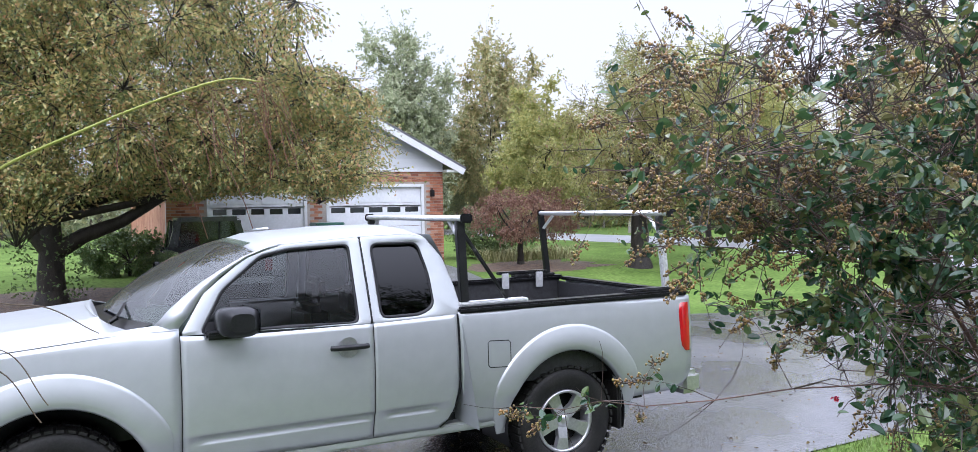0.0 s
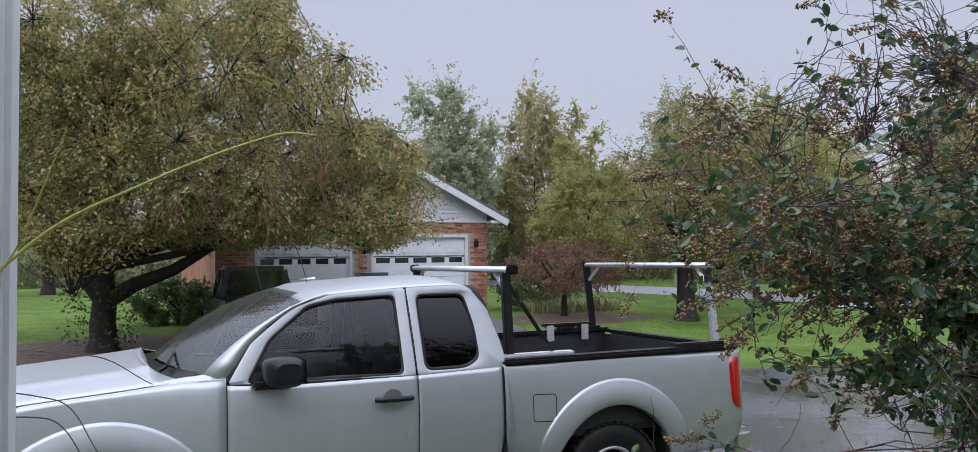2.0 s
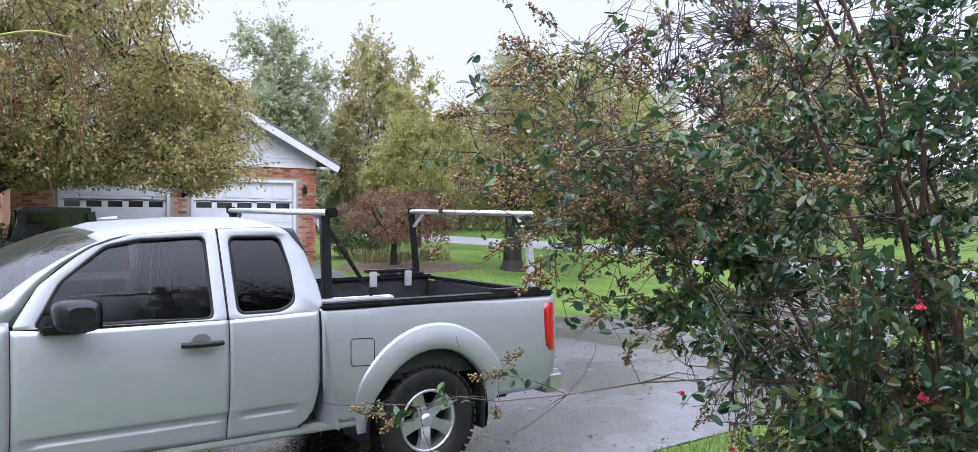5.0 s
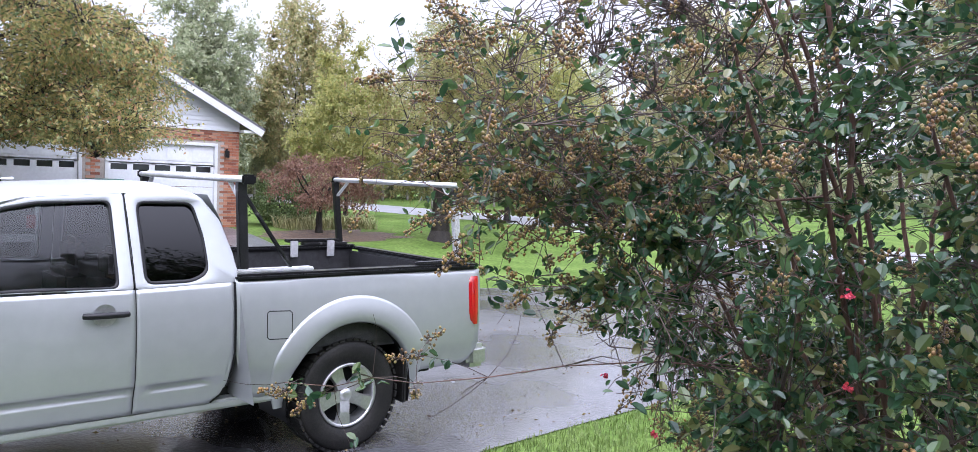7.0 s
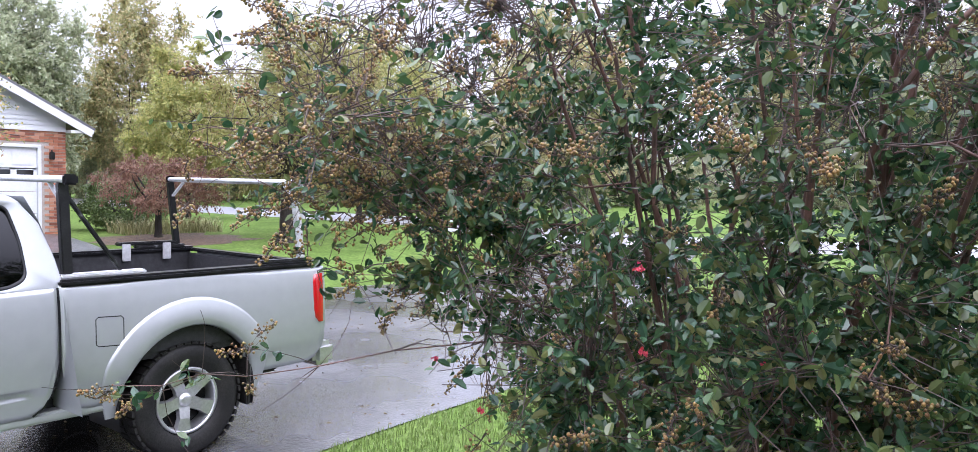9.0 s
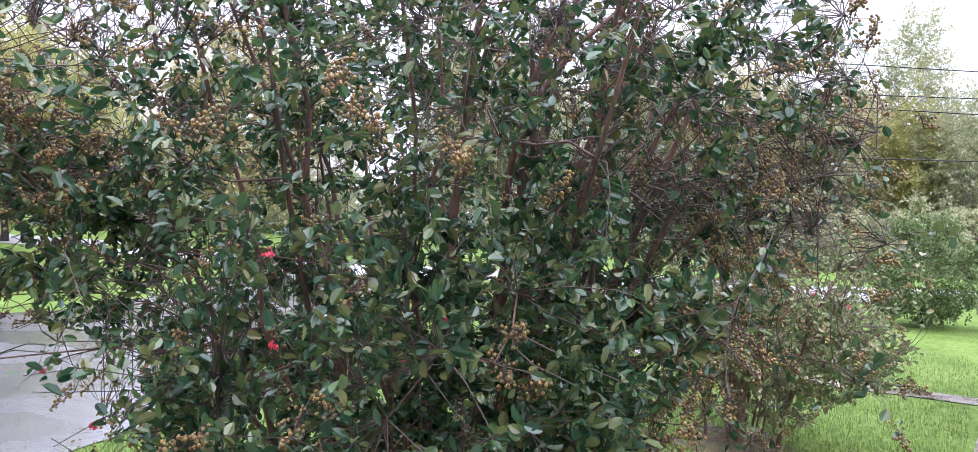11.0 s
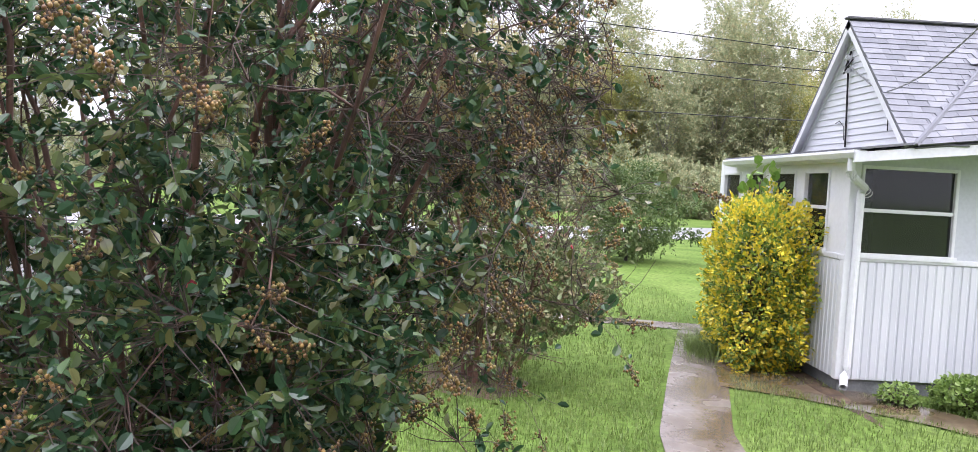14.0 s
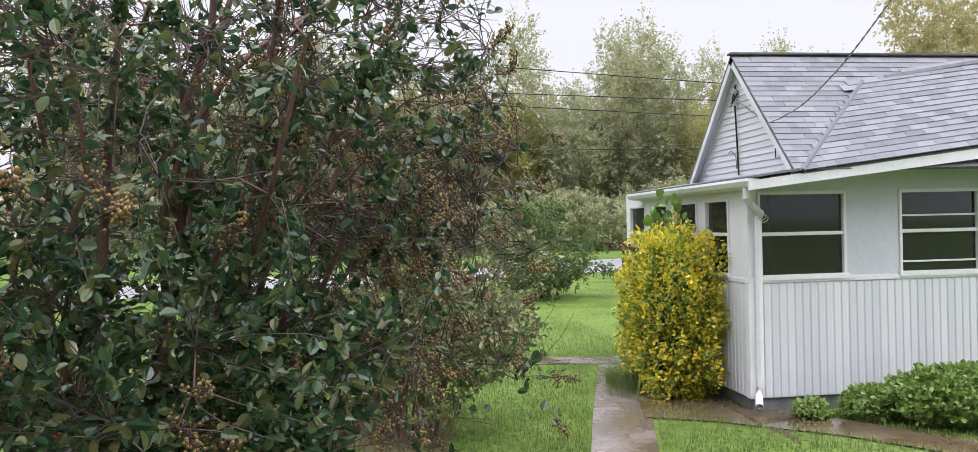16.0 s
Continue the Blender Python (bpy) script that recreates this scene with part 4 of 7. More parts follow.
W1, W2, W3 = (-8.985, -10.05), (-10.70, -11.72), (-12.4, -13.3)
ENDY = -14.5
for a, b in ((HY - 0.10, W1[0]), (W1[1], W2[0]), (W2[1], W3[0]), (W3[1], ENDY)):
    if a > b:
        wall_x(a, b, 1.20, 2.17)
top = bmesh.new()
prism(top, [(HY, 2.17), (ENDY, 2.17), (ENDY, rake(ENDY) - 0.02), (HY, rake(HY) - 0.02)], "x", HX, HX + 0.12)
part("wall_panel", top, M_PANEL, porch)
wall_x(HY, ENDY, -0.15, 1.14, M_SIDING, 0.12, "lower_wall")
wall_y(HX + 0.12, 10.4, -0.15, 1.14, M_SIDING, 0.12, "lower_wall")
part("foundation", boxes(((HX + 0.02, ENDY, -0.45), (HX + 0.2, HY - 0.02, -0.15)), ((HX + 0.2, HY - 0.2, -0.45), (10.4, HY - 0.02, -0.15))), M_FOUND, porch, "dark grey block foundation")
part("sill_rail", boxes(((HX - 0.03, ENDY, 1.14), (HX + 0.12, HY + 0.03, 1.20)), bevel=0.008), M_WHITE, porch)
part("sill_rail", boxes(((HX + 0.12, HY - 0.12, 1.14), (10.4, HY + 0.03, 1.20)), bevel=0.008), M_WHITE, porch)
part("corner_post", boxes(((HX - 0.012, HY - 0.10, 1.20), (HX + 0.115, HY + 0.012, 2.26)), bevel=0.006), M_WHITE, porch)
part("corner_trim", boxes(((HX - 0.03, HY - 0.06, -0.15), (HX + 0.07, HY + 0.028, 1.14)), bevel=0.006), M_WHITE, porch)
XW = [(6.42, 7.14), (7.40, 8.26), (8.5, 9.3), (9.5, 10.3)]
xs = [HX + 0.115] + [e for w in XW for e in w] + [10.4]
for a, b in zip(xs[::2], xs[1::2]):
    wall_y(a, b, 1.20, 2.12, M_WHITE, 0.12, "mullion_post")
wall_y(HX + 0.12, 10.4, 2.12, 2.28, M_WHITE, 0.12, "header_board")
part("wall_end", boxes(((10.4, -14.5, -0.4), (10.52, HY, 2.3))), M_SIDING, porch)
part("back_wall", boxes(((HX + 0.12, -14.5, -0.4), (10.4, -14.38, 2.6))), M_INSIDE, porch)
part("porch_back_wall", boxes(((8.2, -14.4, -0.3), (8.3, HY - 1.4, 2.6))), M_INSIDE, porch)
part("porch_floor", boxes(((HX + 0.12, -14.4, -0.25), (10.4, HY - 0.12, -0.12))), M_INSIDE, porch)
part("porch_ceiling", boxes(((HX + 0.12, -14.4, 2.26), (10.4, HY - 0.12, 2.30))), M_INSIDE, porch)


def window(axis, a, b, z0, z1, rail=None, extra=()):
    """A two-sash window in the wall: frame, meeting rail, two panes."""
    def bx(lo, hi, bevel=0.005):
        (u0, d0, q0), (u1, d1, q1) = lo, hi
        if axis == "x":
            return boxes(((HX + d0, min(u0, u1), q0), (HX + d1, max(u0, u1), q1)), bevel=bevel)
        return boxes(((min(u0, u1), HY - d1, q0), (max(u0, u1), HY - d0, q1)), bevel=bevel)
    w = new("window")
    w.parent = porch
    s = 1 if b > a else -1
    for n_, lo, hi in (("frame_side", (a, -0.018, z0), (a + s * 0.036, 0.09, z1)), ("frame_side", (b - s * 0.036, -0.018, z0), (b, 0.09, z1)),
                       ("frame_head", (a + s * 0.036, -0.018, z1 - 0.036), (b - s * 0.036, 0.09, z1)), ("window_sill", (a - s * 0.02, -0.045, z0 - 0.03), (b + s * 0.02, 0.09, z0 + 0.03))):
        part(n_, bx(lo, hi), M_WHITE, w)
    zr = rail or (z0 + z1) / 2
    part("meeting_rail", bx((a + s * 0.036, -0.006, zr - 0.02), (b - s * 0.036, 0.07, zr + 0.02)), M_WHITE, w)
    for q0, q1 in ((z0 + 0.03, zr - 0.02), (zr + 0.02, z1 - 0.036)):
        part("pane", bx((a + s * 0.036, 0.03, q0), (b - s * 0.036, 0.034, q1), 0), M_SCREEN, w)
    for q in extra:
        part("blind_rail", bx((a + s * 0.05, 0.006, q - 0.010), (b - s * 0.05, 0.026, q + 0.010), 0), M_WHITE, w)


window("x", *W1, 1.20, 2.17, 1.69)
window("x", *W2, 1.20, 2.17, 1.69, (1.87, 1.34))
window("x", *W3, 1.20, 2.17, 1.69)
for a, b in XW:
    window("y", a, b, 1.20, 2.12, 1.69)

# gutter, downspout, porch roof edge
gut = [(EAVE + 0.28, 2.20), (EAVE + 0.38, 2.22), (EAVE + 0.41, 2.27), (EAVE + 0.405, 2.30), (EAVE + 0.28, 2.30)]
part("gutter", prism(bmesh.new(), gut, "x", 5.42, 9.75), M_WHITE, porch, "white rain gutter")
part("soffit", boxes(((5.45, HY, 2.195), (9.7, EAVE + 0.28, 2.215))), M_WHITE, porch)
part("porch_roof_edge", prism(bmesh.new(), [(EAVE + 0.34, 2.305), (EAVE - 0.25, 2.385), (EAVE - 0.25, 2.41), (EAVE + 0.36, 2.325)], "x", 5.38, 9.8), M_SHINGLE, porch)
rk = bmesh.new()
prism(rk, [(EAVE + 0.40, rake(EAVE + 0.40) - 0.10), (ENDY, rake(ENDY) - 0.16), (ENDY, rake(ENDY)), (EAVE + 0.40, rake(EAVE + 0.40))], "x", 5.40, 5.44)
part("rake_board", rk, M_WHITE, porch, "white rake board along the porch roof")
rk = bmesh.new()
prism(rk, [(HY, rake(HY) - 0.06), (ENDY, rake(ENDY) - 0.06), (ENDY, rake(ENDY) - 0.04), (HY, rake(HY) - 0.04)], "x", 5.44, HX)
part("rake_soffit", rk, M_WHITE, porch)
dn = [(5.62, EAVE + 0.33, 2.22), (5.62, EAVE + 0.33, 2.10), (5.66, EAVE + 0.27, 2.02), (5.82, EAVE + 0.08, 1.93), (5.865, EAVE + 0.09, 1.86), (5.87, EAVE + 0.09, 1.2), (5.865, EAVE + 0.10, 0.5), (5.865, EAVE + 0.10, 0.0), (5.83, EAVE + 0.14, -0.10), (5.70, EAVE + 0.20, -0.19)]
v_, f_ = tubes([(dn, 0.042, 0.042)], 10)
part("downspout", mesh_of("downspout", v_, f_, False), M_WHITE, porch, "white metal downspout")
for i in range(9):
    k = i / 8
    p = (5.62 + 0.25 * k, EAVE + 0.33 - 0.31 * k, 2.07 - 0.20 * k)
    v_, f_ = tubes([([(p[0], p[1], p[2]), (p[0] + 0.008, p[1] - 0.01, p[2] - 0.008)], 0.050, 0.050)], 10)
    part("elbow_ring", mesh_of("elbow_ring", v_, f_), M_WHITE, porch)

# planks of the lower walls
pl = bmesh.new()
prism(pl, [(0.0, 0.0), (0.0, -0.010), (0.009, -0.020), (0.066, -0.020), (0.076, -0.010), (0.092, -0.010), (0.092, 0.0)], "z", -0.14, 1.135)
pl_me = bpy.data.meshes.new("plank")
pl.to_mesh(pl_me), pl.free()
pl_me.materials.append(M_PLANK)
for i in range(58):
    ob = new("plank", pl_me)
    ob.parent = porch
    ob.matrix_local = Matrix.Translation((HX, HY - 0.06 - 0.0935 * i, 0)) @ pose(0, 0, 0, 0, 0, -90)
    if i < 46:
        ob = new("plank", pl_me)
        ob.parent = porch
        ob.matrix_local = Matrix.Translation((HX + 0.17 + 0.0935 * i, HY, 0)) @ pose(0, 0, 0, 0, 0, 180)

# gable and roofs
GY, PX, PZ, BX, BZ = -9.30, 6.93, 3.90, 5.42, 2.38
SL = (PZ - BZ) / (PX - BX)
LX = 2 * PX - BX
gb = bmesh.new()
prism(gb, [(BX + 0.12, BZ), (LX - 0.12, BZ), (PX, PZ - 0.14)], "y", GY - 0.1, GY)
part("gable_wall", gb, M_SIDING, porch)
z = BZ + 0.02
while z < PZ - 0.2:
    w = (PZ - 0.09 - z) / SL
    w2 = max(0.02, (PZ - 0.09 - z - 0.085) / SL)
    bm = bmesh.new()
    a = [bm.verts.new(p) for p in ((PX - w, GY + 0.016, z), (PX + w, GY + 0.016, z), (PX + w2, GY + 0.003, z + 0.085), (PX - w2, GY + 0.003, z + 0.085), (PX - w, GY, z), (PX + w, GY, z))]
    bm.faces.new(a[:4]), bm.faces.new((a[0], a[4], a[5], a[1]))
    part("clapboard", bm, M_PLANK, porch)
    z += 0.078


def slab(name, a, b, t0, t1, y0, y1, m):
    """A sloping board between two (x, z) points, from y0 to y1."""
    d = Vector((b[0] - a[0], b[1] - a[1])).normalized()
    nx, nz = -d.y, d.x
    if nz < 0:
        nx, nz = -nx, -nz
    o = [(a[0] + nx * t0, a[1] + nz * t0), (b[0] + nx * t0, b[1] + nz * t0), (b[0] + nx * t1, b[1] + nz * t1), (a[0] + nx * t1, a[1] + nz * t1)]
    return part(name, prism(bmesh.new(), o, "y", y0, y1), m, porch)


for s in (-1, 1):
    e = (PX + s * (PX - BX), BZ)
    slab("roof_deck", e, (PX, PZ), -0.02, 0.015, ENDY, GY + 0.13, M_DKROOF)
    slab("barge_board", e, (PX, PZ), -0.09, -0.02, GY + 0.10, GY + 0.13, M_WHITE)
    slab("gable_soffit", e, (PX, PZ), -0.035, -0.02, GY, GY + 0.10, M_WHITE)
    slab("gable_trim", e, (PX, PZ), -0.085, -0.035, GY + 0.0, GY + 0.025, M_WHITE)
part("ridge_cap", boxes(((PX - 0.06, ENDY, PZ + 0.015), (PX + 0.06, GY + 0.16, PZ + 0.045)), bevel=0.01), M_DKROOF, porch)

tab = bmesh.new()
prism(tab, [(0.0, 0.0), (0.218, 0.0), (0.218, 0.125), (0.0, 0.125)], "z", 0.0, 0.010)
tab_me = bpy.data.meshes.new("shingle")
tab.to_mesh(tab_me), tab.free()
tab_me.materials.append(M_SHINGLE1)
rng = np.random.default_rng(41)
K = 0.89
FAR_V, FAR_F, singles = [], [], 0


def shingle(m, single):
    global singles
    if single and singles < 300:
        ob = new("shingle", tab_me)
        ob.parent = porch
        ob.matrix_local = m
        singles += 1
        return
    b0 = len(FAR_V)
    for p in ((0, 0, 0), (0.218, 0, 0), (0.218, 0.125, 0), (0, 0.125, 0), (0, 0, 0.010), (0.218, 0, 0.010), (0.218, 0.125, 0.008), (0, 0.125, 0.008)):
        FAR_V.append(tuple(m @ Vector(p)))
    FAR_F.extend([tuple(b0 + i for i in q) for q in ((4, 5, 6, 7), (0, 1, 5, 4), (1, 2, 6, 5), (3, 0, 4, 7))])


run = math.hypot(PX - BX, PZ - BZ)
rows_n = int(run / 0.10)
for r in range(rows_n):
    u = (r * 0.10) / run
    x, z = BX - 0.03 + (PX - BX) * u, BZ - 0.03 + (PZ - BZ) * u
    off = (0.11 if r % 2 else 0.0) + rng.uniform(-0.02, 0.02)
    for c in range(26):
        y = GY + 0.14 - max(0.0, c * 0.222 - off)
        d = -9.2 - (y - 0.15)
        uu = x - BX
        if 0.022 + 0.14 * uu < 0.123 * d - 0.05 and uu < 1.12 + 0.05 * (d - 1.7):
            continue
        m = Matrix.Translation((x, y, z + 0.032)) @ Matrix(((0, (PX - BX) / run, -(PZ - BZ) / run, 0), (-1, 0, 0, 0), (0, (PZ - BZ) / run, (PX - BX) / run, 0), (0, 0, 0, 1))) @ pose(0, 0, 0, rng.uniform(-5.5, -3.5), 0, rng.uniform(-0.4, 0.4))
        shingle(m, c < 9)
# the wing's roof, whose eave climbs along the rake board
ey, ex = Vector((0, -1, 0.123)).normalized(), None
ny = Vector((-K, 0.123, 1)).normalized()
ex = ey.cross(ny).normalized()
if ex.z < 0:
    ex = -ex
for r in range(18):
    for c in range(26):
        p = Vector((5.39, -9.0, rake(-9.0))) + ex * (r * 0.10) + ey * (c * 0.222 + (0.11 if r % 2 else 0))
        d, uu = -9.2 - p.y, p.x - 5.4
        if 0.022 + 0.14 * uu > 0.123 * d + 0.02 or uu > 1.10 + 0.05 * (d - 1.7) or p.y < ENDY:
            continue
        m = Matrix.Translation(p + ny * 0.032) @ Matrix(((ey.x, ex.x, ny.x, 0), (ey.y, ex.y, ny.y, 0), (ey.z, ex.z, ny.z, 0), (0, 0, 0, 1)))
        shingle(m @ pose(0, 0, 0, rng.uniform(-5.5, -3.5), 0, rng.uniform(-0.4, 0.4)), c < 9)
tagged(part("shingles", mesh_of("shingles", FAR_V, FAR_F), M_SHINGLE, porch), kind="stuff")
V0, V1 = Vector((5.39, -9.25, rake(-9.25))), Vector((5.39, ENDY, rake(ENDY)))
T1 = V1 + ex * 1.65
T0 = Vector((6.49, -10.64, 3.485))
part("wing_deck", mesh_of("wing_deck", [tuple(p) for p in (V0, V1, T1, T0, V0 - ny * 0.05, V1 - ny * 0.05, T1 - ny * 0.05, T0 - ny * 0.05)], [(0, 1, 2, 3), (4, 7, 6, 5), (0, 4, 5, 1), (1, 5, 6, 2), (2, 6, 7, 3), (3, 7, 4, 0)]), M_DKROOF, porch)
v_, f_ = tubes([([tuple(T0 + ny * 0.03 + Vector((0.03, -0.3, 0.04))), tuple(T1 + ny * 0.03)], 0.045, 0.05)], 6)
part("wing_ridge_cap", mesh_of("wing_ridge_cap", v_, f_), M_DKROOF, porch)
v_, f_ = tubes([([tuple(V0 + ny * 0.03), tuple(V0.lerp(T0, 0.5) + ny * 0.025), tuple(T0 + ny * 0.03)], 0.03, 0.03)], 6)
part("valley_flashing", mesh_of("valley_flashing", v_, f_), M_SHINGLE1, porch)
# service mast on the gable
v_, f_ = tubes([([(7.02, GY + 0.03, 3.56), (7.02, GY + 0.06, 3.44), (7.03, GY + 0.04, 3.24), (7.01, GY + 0.035, 2.84), (6.98, GY + 0.035, 2.42)], 0.012, 0.012),
                ([(6.96, GY + 0.03, 3.46), (6.98, GY + 0.10, 3.34), (7.06, GY + 0.08, 3.30), (7.08, GY + 0.05, 3.40), (7.00, GY + 0.05, 3.48)], 0.012, 0.012)], 6)
part("service_conduit", mesh_of("service_conduit", v_, f_, True), M_BLACK, porch, "black service cable down the gable")
for z in (3.45, 3.30):
    part("insulator", boxes(((6.99, GY + 0.02, z), (7.05, GY + 0.10, z + 0.06)), bevel=0.015), M_BARE, porch)
hook = [(6.2, GY + 0.03, 2.86), (6.05, GY + 0.05, 2.84), (5.98, GY + 0.05, 2.78), (5.97, GY + 0.05, 2.55)]
v_, f_ = tubes([(hook, 0.006, 0.006), ([(7.3, GY + 0.03, 2.72), (7.15, GY + 0.05, 2.74), (7.02, GY + 0.05, 2.66), (7.0, GY + 0.05, 2.5)], 0.006, 0.006)], 5)
part("loose_wire", mesh_of("loose_wire", v_, f_), M_BLACK, porch)


def cable(name, a, b, sag, r, label, n=24, wave=0.0, group=""):
    a, b = np.array(a, float), np.array(b, float)
    k = np.linspace(0, 1, n)[:, None]
    p = a + (b - a) * k - [0, 0, 1] * (4 * k * (1 - k) * sag)
    p = p + wave * np.stack([np.sin(k[:, 0] * 90), np.cos(k[:, 0] * 90), 0 * k[:, 0]], 1)
    v_, f_ = tubes([(p - a, r, r)], 5)
    t = tagged(part(name, mesh_of(name, v_, f_, True), M_BLACK), label, "cable", group)
    t.location = a
    return t


M_CABLE = mat("grey_cable", [(0.16, 0.16, 0.17), (0.34, 0.34, 0.35)], 0.5, scale=30)
drop = [(7.02, GY + 0.06, 3.40), (6.4, -9.3, 3.05), (5.9, -9.2, 2.95), (5.2, -9.2, 3.05), (4.43, -9.2, 3.34), (3.71, -9.2, 3.73), (3.15, -9.2, 4.1), (2.2, -9.2, 4.85), (1.0, -9.2, 5.9)]
k_ = np.linspace(0, 8, 161)
fine_ = np.stack([np.interp(k_, range(9), [p[i] for p in drop]) for i in range(3)], 1)
for _ in range(60):
    fine_[1:-1] = (fine_[:-2] + 2 * fine_[1:-1] + fine_[2:]) / 4
twist = 0.006 * np.stack([0 * k_, np.sin(k_ * 26), np.cos(k_ * 26)], 1)
v_, f_ = tubes([(fine_ + twist - fine_[0], 0.005, 0.005), (fine_ - twist - fine_[0], 0.005, 0.005)], 5)
sv = tagged(part("service_cable", mesh_of("service_cable", v_, f_, True), M_CABLE), "twisted service cable from the gable over the roof", "cable")
sv.location = tuple(fine_[0])
for y0, z0, y1, z1 in ((-10.8, 10.14, -22.2, 9.34), (-10.8, 8.82, -22.15, 8.43), (-10.8, 8.19, -22.0, 7.61), (-10.1, 5.94, -21.2, 5.93)):
    s = (z1 - z0) / (y1 - y0)
    cable("power_line", (38, 22, z0 + s * (22 - y0)), (38, -60, z0 + s * (-60 - y0)), 0.3, 0.024, "black overhead power line along the road", 30, 0, "power lines along the road")

for px_, y in ((38, 22), (38, -60), (0.9, -9.25)):
    pole = thing("utility_pole", "weathered wooden utility pole by the road", "pole", (px_, y, gz(px_, y)), "utility poles")
    v_, f_ = tubes([([(0, 0, -0.3), (0, 0, 13.5 if px_ > 9 else 6.6)], 0.16, 0.11)], 10)
    part("pole_shaft", mesh_of("pole_shaft", v_, f_, True), M_TWIG, pole)
    part("crossarm", boxes(((-1.0, -0.06, 12.2 if px_ > 9 else 6.0), (1.0, 0.06, 12.32 if px_ > 9 else 6.12)), bevel=0.01), M_TWIG, pole)

# ---- brick garage ----
garage = thing("garage_house", "red brick garage with two white doors under a white gable", "house", (0, 0, 0))
FY, G0 = 15.81, 0.40
XL, XR = -0.85, 6.31
DOORS = ((0.07, 2.51), (3.01, 5.74))
DT = 2.57
for a, b in ((XL, DOORS[0][0]), (DOORS[0][1], DOORS[1][0]), (DOORS[1][1], XR)):
    part("brick_pier", boxes(((a, FY, G0 - 0.2), (b, FY + 0.22, DT))), M_MORTAR, garage)
part("brick_lintel", boxes(((XL, FY, DT), (XR, FY + 0.22, 2.93))), M_MORTAR, garage)
part("side_wall", boxes(((XR - 0.22, FY + 0.22, G0 - 0.2), (XR, 26, 2.93))), M_BRICK, garage)
part("side_wall", boxes(((XL, FY + 0.22, G0 - 0.2), (XL + 0.22, 26, 2.93))), M_BRICK, garage)
part("back_wall", boxes(((XL, 25.8, G0 - 0.2), (XR, 26, 2.93))), M_BRICK, garage)
bk = bmesh.new()
box(bk, (0, -0.012, 0), (0.205, 0.0, 0.062), 0.0)
bk_me = bpy.data.meshes.new("brick")
bk.to_mesh(bk_me), bk.free()
bk_me.materials.append(M_BRICK1)
BV, BF, bricks = [], [], 0
rng = np.random.default_rng(5)
for r in range(34):
    z = 2.855 - r * 0.074
    x = XL + (0.0 if r % 2 else -0.107)
    while x < XR:
        x0, x1 = max(x, XL), min(x + 0.205, XR)
        inside = z < DT and any(a - 0.02 < x1 and x0 < b + 0.02 for a, b in DOORS)
        cut = x1 - x0 < 0.2
        if not inside and x1 - x0 > 0.06 and z > G0:
            if bricks < 300 and not cut and x > 2.3:
                ob = new("brick", bk_me)
                ob.parent = garage
                ob.location = (x0, FY - rng.uniform(0, 0.003), z)
                bricks += 1
            else:
                b0 = len(BV)
                BV.extend([(p, q, s) for p in (x0, x1) for q in (FY - 0.012, FY) for s in (z, z + 0.062)])
                BF.extend([tuple(b0 + i for i in q) for q in ((0, 4, 5, 1), (0, 1, 3, 2), (4, 6, 7, 5), (1, 5, 7, 3), (0, 2, 6, 4))])
        x += 0.215
tagged(part("bricks", mesh_of("bricks", BV, BF), M_BRICKS, garage), kind="stuff")
for a, b in DOORS:
    d = new("garage_door")
    d.parent = garage
    tagged(d, "white panelled garage door with a row of small windows")
    for n_, lo, hi in (("door_trim", (a, FY - 0.03, G0), (a + 0.08, FY + 0.1, DT)), ("door_trim", (b - 0.08, FY - 0.03, G0), (b, FY + 0.1, DT)), ("door_head", (a + 0.08, FY - 0.03, DT - 0.08), (b - 0.08, FY + 0.1, DT))):
        part(n_, boxes((lo, hi), bevel=0.006), M_WHITE, d)
    wd = (b - a - 0.16)
    hh = (DT - 0.08 - G0) / 4
    n_w = 5
    for i in range(4):
        z0 = G0 + i * hh
        if i == 2:
            cw = wd / n_w
            z0w, z1w = 1.82, 2.01
            part("door_section", boxes(((a + 0.08, FY + 0.05, z0 + 0.004), (b - 0.08, FY + 0.09, z0w)), ((a + 0.08, FY + 0.05, z1w), (b - 0.08, FY + 0.09, z0 + hh - 0.004))), M_SIDING, d)
            for k in range(n_w + 1):
                x0 = a + 0.08 + (k * cw - 0.065 if k else 0)
                x1 = a + 0.08 + (k * cw + 0.065 if k < n_w else wd)
                part("window_stile", boxes(((x0, FY + 0.05, z0w), (x1, FY + 0.09, z1w))), M_SIDING, d)
            for k in range(n_w):
                part("pane", boxes(((a + 0.08 + k * cw + 0.06, FY + 0.075, z0w), (a + 0.08 + (k + 1) * cw - 0.06, FY + 0.08, z1w))), M_GLASSDK, d)
        else:
            s = part("door_section", boxes(((a + 0.08, FY + 0.05, z0 + 0.004), (b - 0.08, FY + 0.09, z0 + hh - 0.004)), bevel=0.008), M_SIDING, d)
            cw = wd / 4
            for k in range(4):
                part("raised_panel", boxes(((a + 0.08 + k * cw + 0.09, FY + 0.035, z0 + 0.11), (a + 0.08 + (k + 1) * cw - 0.09, FY + 0.052, z0 + hh - 0.11)), bevel=0.01), M_SIDING, s)
PK, PZG, EX, EZ = 2.87, 5.005, 6.86, 2.96
